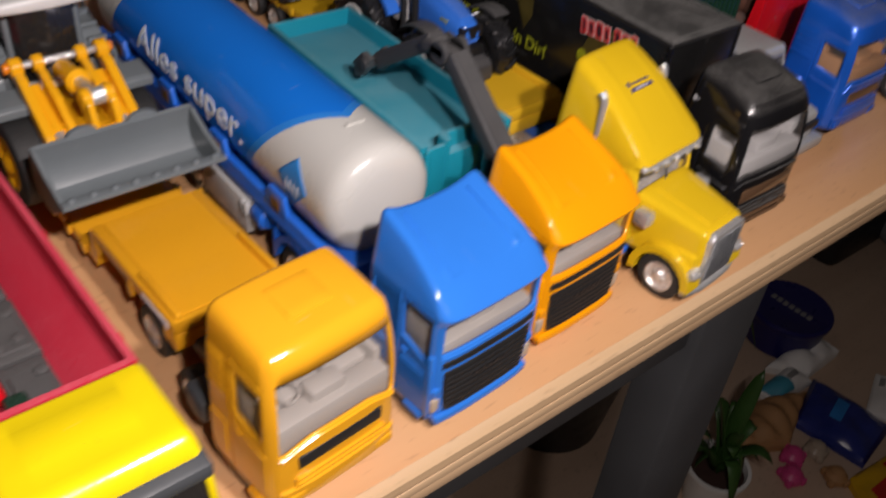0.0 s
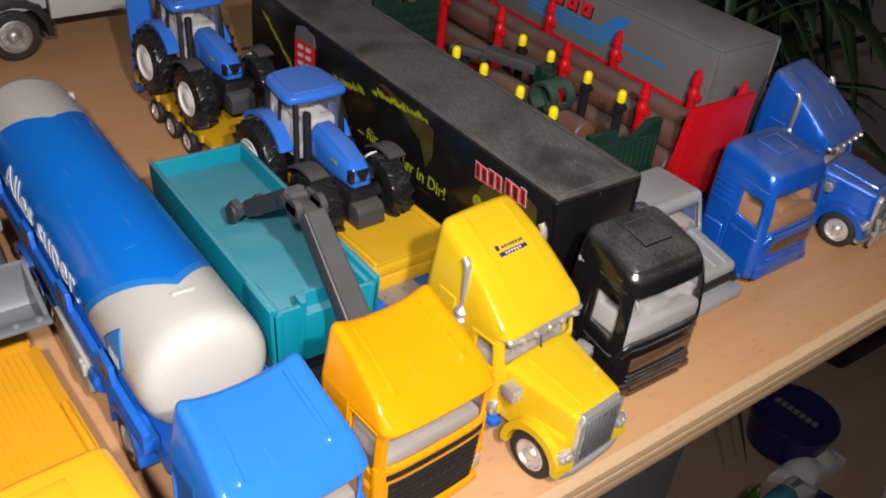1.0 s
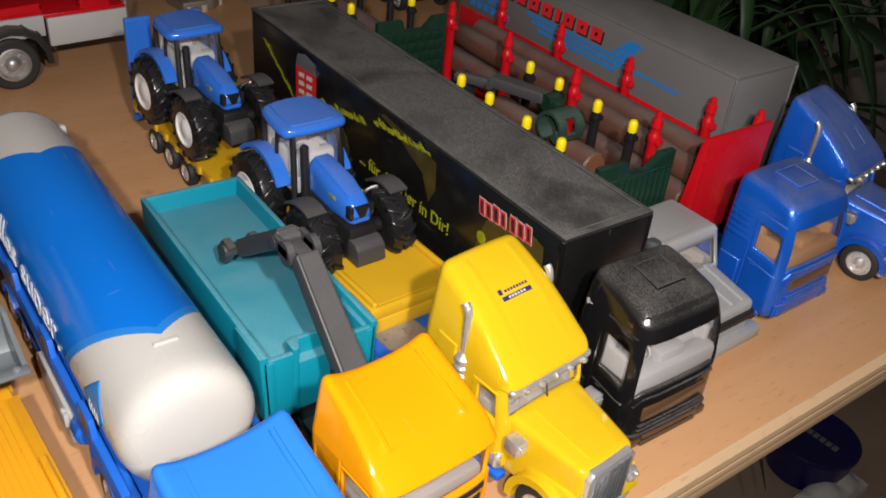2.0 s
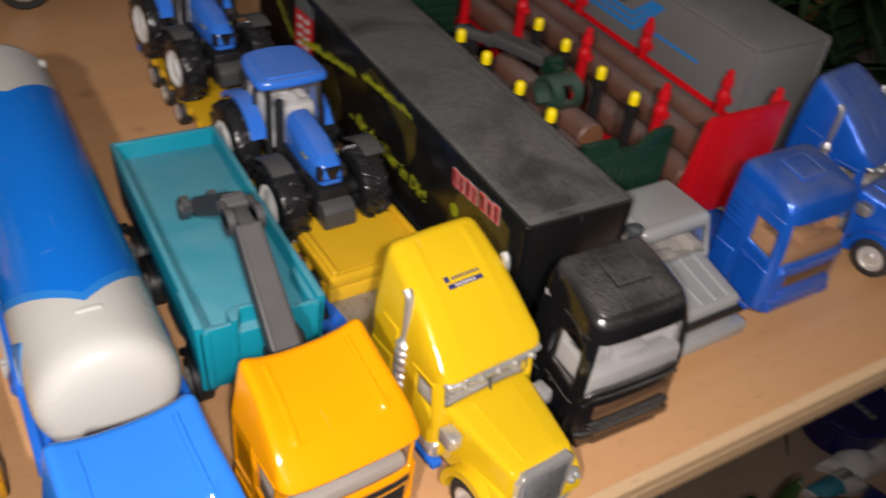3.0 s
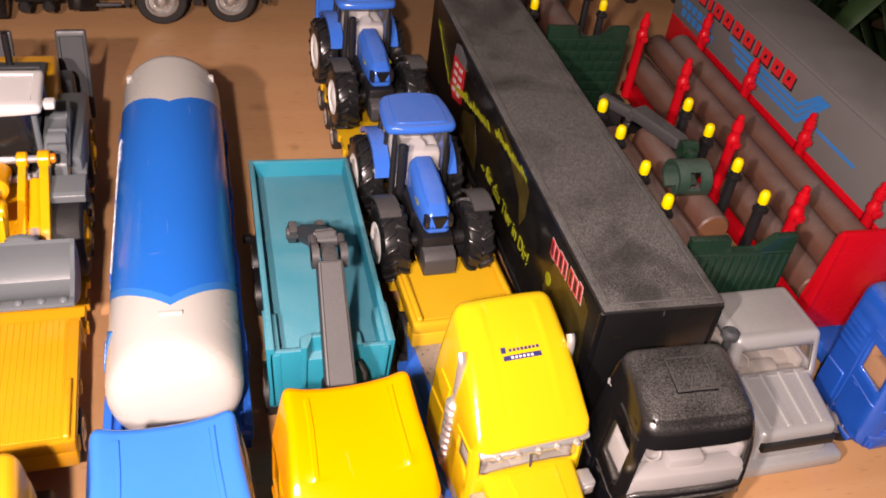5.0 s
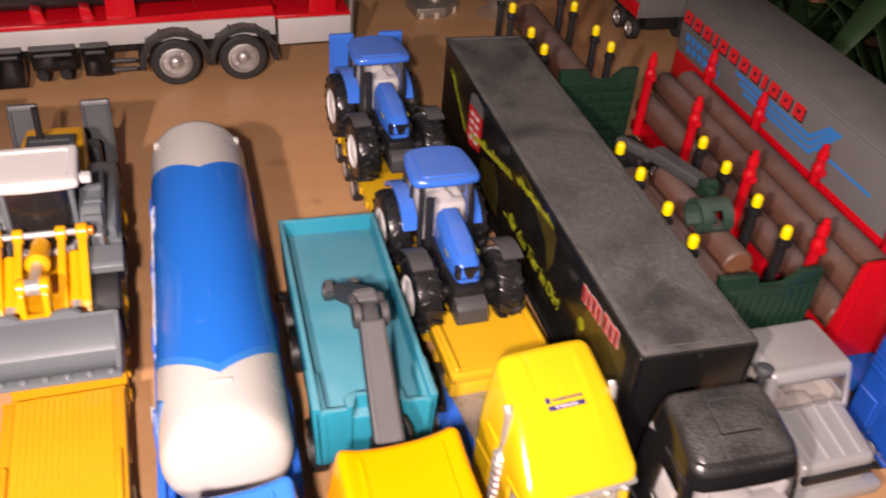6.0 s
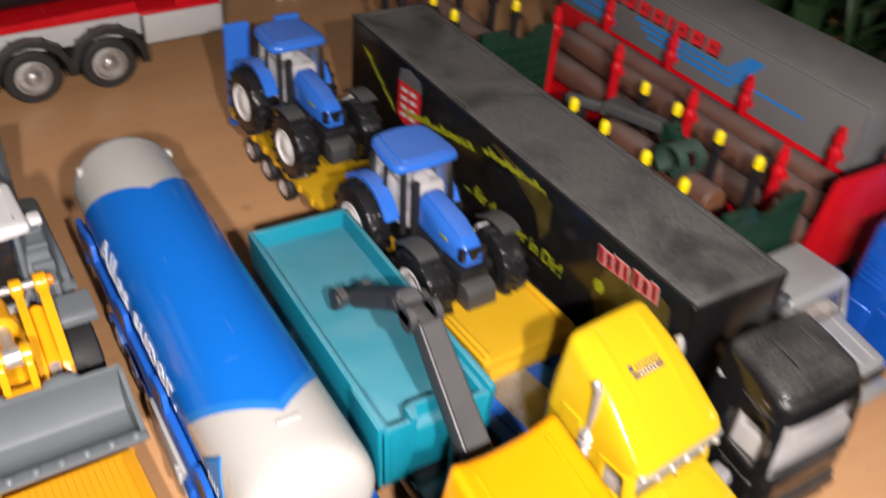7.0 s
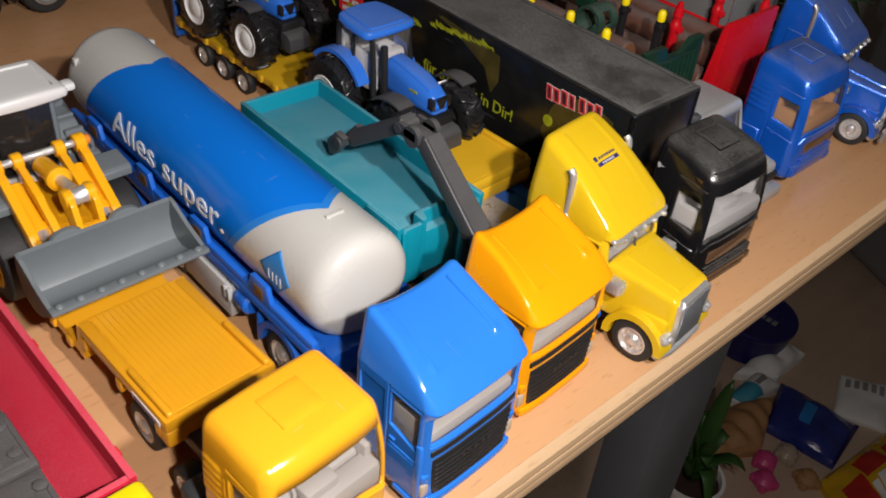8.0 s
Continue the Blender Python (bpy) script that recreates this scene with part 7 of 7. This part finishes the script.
for k in range(7):
    box("lid_mark", (-2.7 + 0.8 * k, -0.45, 5.04), (-2.1 + 0.8 * k, 0.45, 5.08), CLOTH, lid, 0.02)


def sheet(name, corners, material, label, category, puff=0.8, crease=0.5, seed=1, prints=()):
    """A crumpled flat thing on the floor: four corners, a swell in the middle, sharp creases; prints: (u0, u1, v0, v1, material)."""
    rnd = random.Random(seed)
    cs = [Vector((x, y, 0)) for x, y in corners]
    mid = sum(cs, Vector()) / 4
    th = thing(name, mid.x, mid.y, FZ, 0, label, category)
    folds = [(rnd.uniform(0.4, 1.3), rnd.uniform(0, math.pi), rnd.uniform(0, 6), rnd.uniform(0.4, 1.0)) for k in range(5)]

    def at(u, v, lift=0.0):
        p = (cs[0] * (1 - u) + cs[1] * u) * (1 - v) + (cs[3] * (1 - u) + cs[2] * u) * v - mid
        z = puff * (16 * u * (1 - u) * v * (1 - v)) ** 0.5
        z += crease * sum(w * abs(math.sin(f * (p.x * math.cos(a) + p.y * math.sin(a)) + ph)) for f, a, ph, w in folds) / 2.5
        return p + Vector((0, 0, z + 0.12 + lift))

    def skin(u0, u1, v0, v1, lift, n, m, closed):
        bm = bmesh.new()
        top = [[bm.verts.new(at(u0 + (u1 - u0) * i / n, v0 + (v1 - v0) * j / m, lift)) for j in range(m + 1)] for i in range(n + 1)]
        low = [[bm.verts.new(v.co - Vector((0, 0, 0.1 if not closed else v.co.z - 0.02))) for v in row] for row in top]
        for i in range(n):
            for j in range(m):
                bm.faces.new((top[i][j], top[i + 1][j], top[i + 1][j + 1], top[i][j + 1]))
                bm.faces.new((low[i][j + 1], low[i + 1][j + 1], low[i + 1][j], low[i][j]))
        for i in range(n):
            bm.faces.new((top[i][0], low[i][0], low[i + 1][0], top[i + 1][0])), bm.faces.new((top[i + 1][m], low[i + 1][m], low[i][m], top[i][m]))
        for j in range(m):
            bm.faces.new((top[0][j + 1], low[0][j + 1], low[0][j], top[0][j])), bm.faces.new((top[n][j], low[n][j], low[n][j + 1], top[n][j + 1]))
        return bm
    body = part("body", skin(0, 1, 0, 1, 0, 26, 20, True), material, th, sharp=18)
    for u0, u1, v0, v1, m in prints:
        part("print", skin(u0, u1, v0, v1, 0.09, 8, 8, False), m, body)
    return th


YFOIL = mat("yellow_foil", (0.62, 0.36, 0.015), 0.22, vary=0.25, grain=20, bump=0.3)
RFOIL = mat("red_foil_print", (0.50, 0.03, 0.02), 0.25, vary=0.3, grain=30)
GREYPRINT = mat("grey_print", (0.30, 0.30, 0.29), 0.5, vary=0.1)
sheet("paper_bag", ((60.3, 3.9), (69.9, 4.6), (70.6, 0.4), (63.9, 0.2)), PAPER, "crumpled white paper bag on the floor", "paper", 1.6, 0.8, 3)
sheet("packet", ((56.2, 2.2), (63.6, 2.6), (63.4, -0.6), (57.2, -0.2)), PAPER, "white and cyan packet on the floor", "packet", 1.4, 0.5, 5, ((0.02, 0.46, 0.03, 0.97, CYAN), (0.5, 0.78, 0.4, 0.62, CLOTH)))
sheet("foil_bag", ((64.0, -0.4), (56.2, -3.0), (57.6, -11.2), (65.3, -10.0)), NAVYBAG, "dark navy foil bag on the floor", "bag", 1.7, 0.7, 7, ((0.01, 0.99, 0.0, 0.05, TUB), (0.01, 0.99, 0.95, 1.0, TUB), (0.3, 0.7, 0.35, 0.5, PRINTBLUE)))
sheet("carton", ((71.8, -4.2), (75.0, -9.0), (67.6, -12.3), (65.1, -6.9)), PAPER, "white carton with grey bars on the floor", "carton", 0.7, 0.3, 9, tuple((0.1 + 0.17 * k, 0.2 + 0.17 * k, 0.12, 0.34, GREYPRINT) for k in range(5)))
sheet("brown_bag", ((53.8, 1.5), (61.4, -1.2), (52.6, -4.9), (47.2, -2.0)), TAN, "crumpled brown paper bag on the floor", "bag", 2.0, 0.9, 15)
sheet("snack_bag", ((66.8, -12.4), (54.2, -11.4), (50.2, -18.5), (64.5, -20.5)), YFOIL, "yellow and red printed bag on the floor", "bag", 2.6, 0.9, 13,
      ((0.12, 0.34, 0.18, 0.6, RFOIL), (0.42, 0.7, 0.12, 0.4, RFOIL), (0.72, 0.93, 0.3, 0.8, RFOIL), (0.45, 0.62, 0.46, 0.66, PAPER), (0.2, 0.4, 0.66, 0.86, RFOIL), (0.64, 0.7, 0.5, 0.8, PAPER)))
rnd = random.Random(12)
for k, (x, y, m, lab) in enumerate(((49.6, -7.4, PINK, "small pink plastic toy on the floor"), (52.0, -5.9, PINK, "small pink plastic toy on the floor"), (53.6, -10.2, TAN, "round tan trinket on the floor"), (54.9, -6.9, LENS, "pale trinket on the floor"))):
    tk = on_floor("trinket", x, y, FZ, 40 * k, lab, "trinket")
    bm = bmesh.new()
    lathe(bm, (0, 0, 0), (0, 0, 1), [(0.6, 0), (0.9, 0.25), (0.85, 0.7), (0.5, 1.0), (0.55, 1.1), (0.2, 1.3)], 14)
    for j in range(4):
        a = 1.57 * j + 0.4
        rbox(bm, (0.8 * math.cos(a) - 0.3, 0.8 * math.sin(a) - 0.3, 0.0), (0.8 * math.cos(a) + 0.3, 0.8 * math.sin(a) + 0.3, 0.7), 0.2)
    part("trinket_body", bm, m, tk)
shoe = on_floor("black_bag", 96.5, 15.7, FZ, 0, "black soft bag lying on the floor", "bag")
bm = bmesh.new()
rbox(bm, (-8, -3.5, 0), (8, 3.5, 5), 1.4, True, deform=lambda p: p + Vector((0, 0, -0.12 * abs(p.x))))
part("bag_body", bm, BLACK, shoe)
for s in (-1, 1):
    bm = bmesh.new()
    tube(bm, [(-3, s * 2, 4.0), (-2, s * 2.4, 6.5), (2, s * 2.4, 6.5), (3, s * 2, 4.0)], 0.35)
    part("bag_handle", bm, BLACK, shoe)
chest = on_floor("storage_box", 104.0, -4.0, FZ, -25, "tall pale grey storage box standing on the floor", "box")
part("box_body", rbox(bmesh.new(), (-9, -14, 0), (9, 14, 24), 1.5, True), CLOTH, chest)
part("box_lid", rbox(bmesh.new(), (-9.4, -14.4, 22.5), (9.4, 14.4, 25.5), 0.6), CLOTH, chest)


# ---- plants ----
def blade(bm, base, yaw, reach, rise, width, droop, seg=7):
    """One strap leaf: a keeled strip that climbs, then hangs over."""
    d = Vector((math.cos(yaw), math.sin(yaw), 0))
    s = Vector((-d.y, d.x, 0))
    last = None
    for k in range(seg + 1):
        t = k / seg
        c = base + d * (reach * t) + Vector((0, 0, rise * t - droop * t * t))
        w = width * (math.sin(math.pi * min(1, 0.12 + 0.88 * t)) ** 0.6 if t < 1 else 0.02)
        ring = [bm.verts.new(c - s * w + Vector((0, 0, 0.25 * w))), bm.verts.new(c), bm.verts.new(c + s * w + Vector((0, 0, 0.25 * w)))]
        if last:
            bm.faces.new((last[0], last[1], ring[1], ring[0])), bm.faces.new((last[1], last[2], ring[2], ring[1]))
        last = ring


def potted(name, x, y, label, n, reach, rise, width, material, pot_r, pot_h, pot_mat, seed, stem=0.0):
    rnd = random.Random(seed)
    th = thing(name, x, y, FZ, 0, label, "plant")
    bm = bmesh.new()
    lathe(bm, (0, 0, 0), (0, 0, 1), [(pot_r * 0.72, 0), (pot_r, pot_h), (pot_r * 1.06, pot_h), (pot_r * 1.06, pot_h + 0.4), (pot_r * 0.94, pot_h + 0.4), (pot_r * 0.9, pot_h - 0.4)], 28, False)
    part("pot", bm, pot_mat, th)
    bm = bmesh.new()
    lathe(bm, (0, 0, pot_h - 0.6), (0, 0, pot_h), [(pot_r * 0.92, 0), (pot_r * 0.6, 0.12), (0.001, 0.2)], 20)
    part("soil", bm, SOIL, th)
    if stem:
        bm = bmesh.new()
        tube(bm, [(0, 0, pot_h - 1), (0.4, 0.2, pot_h + stem * 0.4), (-0.3, 0.5, pot_h + stem)], 0.9, 10)
        part("trunk", bm, TAN, th)
    bm = bmesh.new()
    for k in range(n):
        yaw = rnd.random() * 2 * math.pi
        q = rnd.random()
        blade(bm, Vector((rnd.uniform(-0.5, 0.5), rnd.uniform(-0.5, 0.5), pot_h + stem * (0.35 + 0.65 * q) - 0.3)), yaw, reach * rnd.uniform(0.5, 1.1), rise * rnd.uniform(0.7, 1.2), width * rnd.uniform(0.7, 1.2), rise * rnd.uniform(0.3, 1.3))
    lf = part("leaves", bm, material, th)
    sm = lf.modifiers.new("blade", "SOLIDIFY")
    sm.thickness = 0.06 * U
    return th


potted("house_plant", 34.0, 14.0, "large dark green strap-leaved house plant beside the table", 130, 17, 26, 0.9, DARKLEAF, 8, 16, BLACK, 3, 46)
potted("house_plant", 38.0, 34.0, "large dark green strap-leaved house plant beside the table", 130, 19, 28, 1.0, DARKLEAF, 8, 16, BLACK, 4, 50)
potted("house_plant", 52.0, 20.0, "large dark green strap-leaved house plant beside the table", 120, 18, 26, 1.0, DARKLEAF, 8, 16, BLACK, 5, 46)
potted("small_plant", 39.8, -3.6, "small green plant in a white pot on the floor", 18, 4.5, 15.0, 0.75, LEAF, 3.1, 5.0, PAPER, 6)
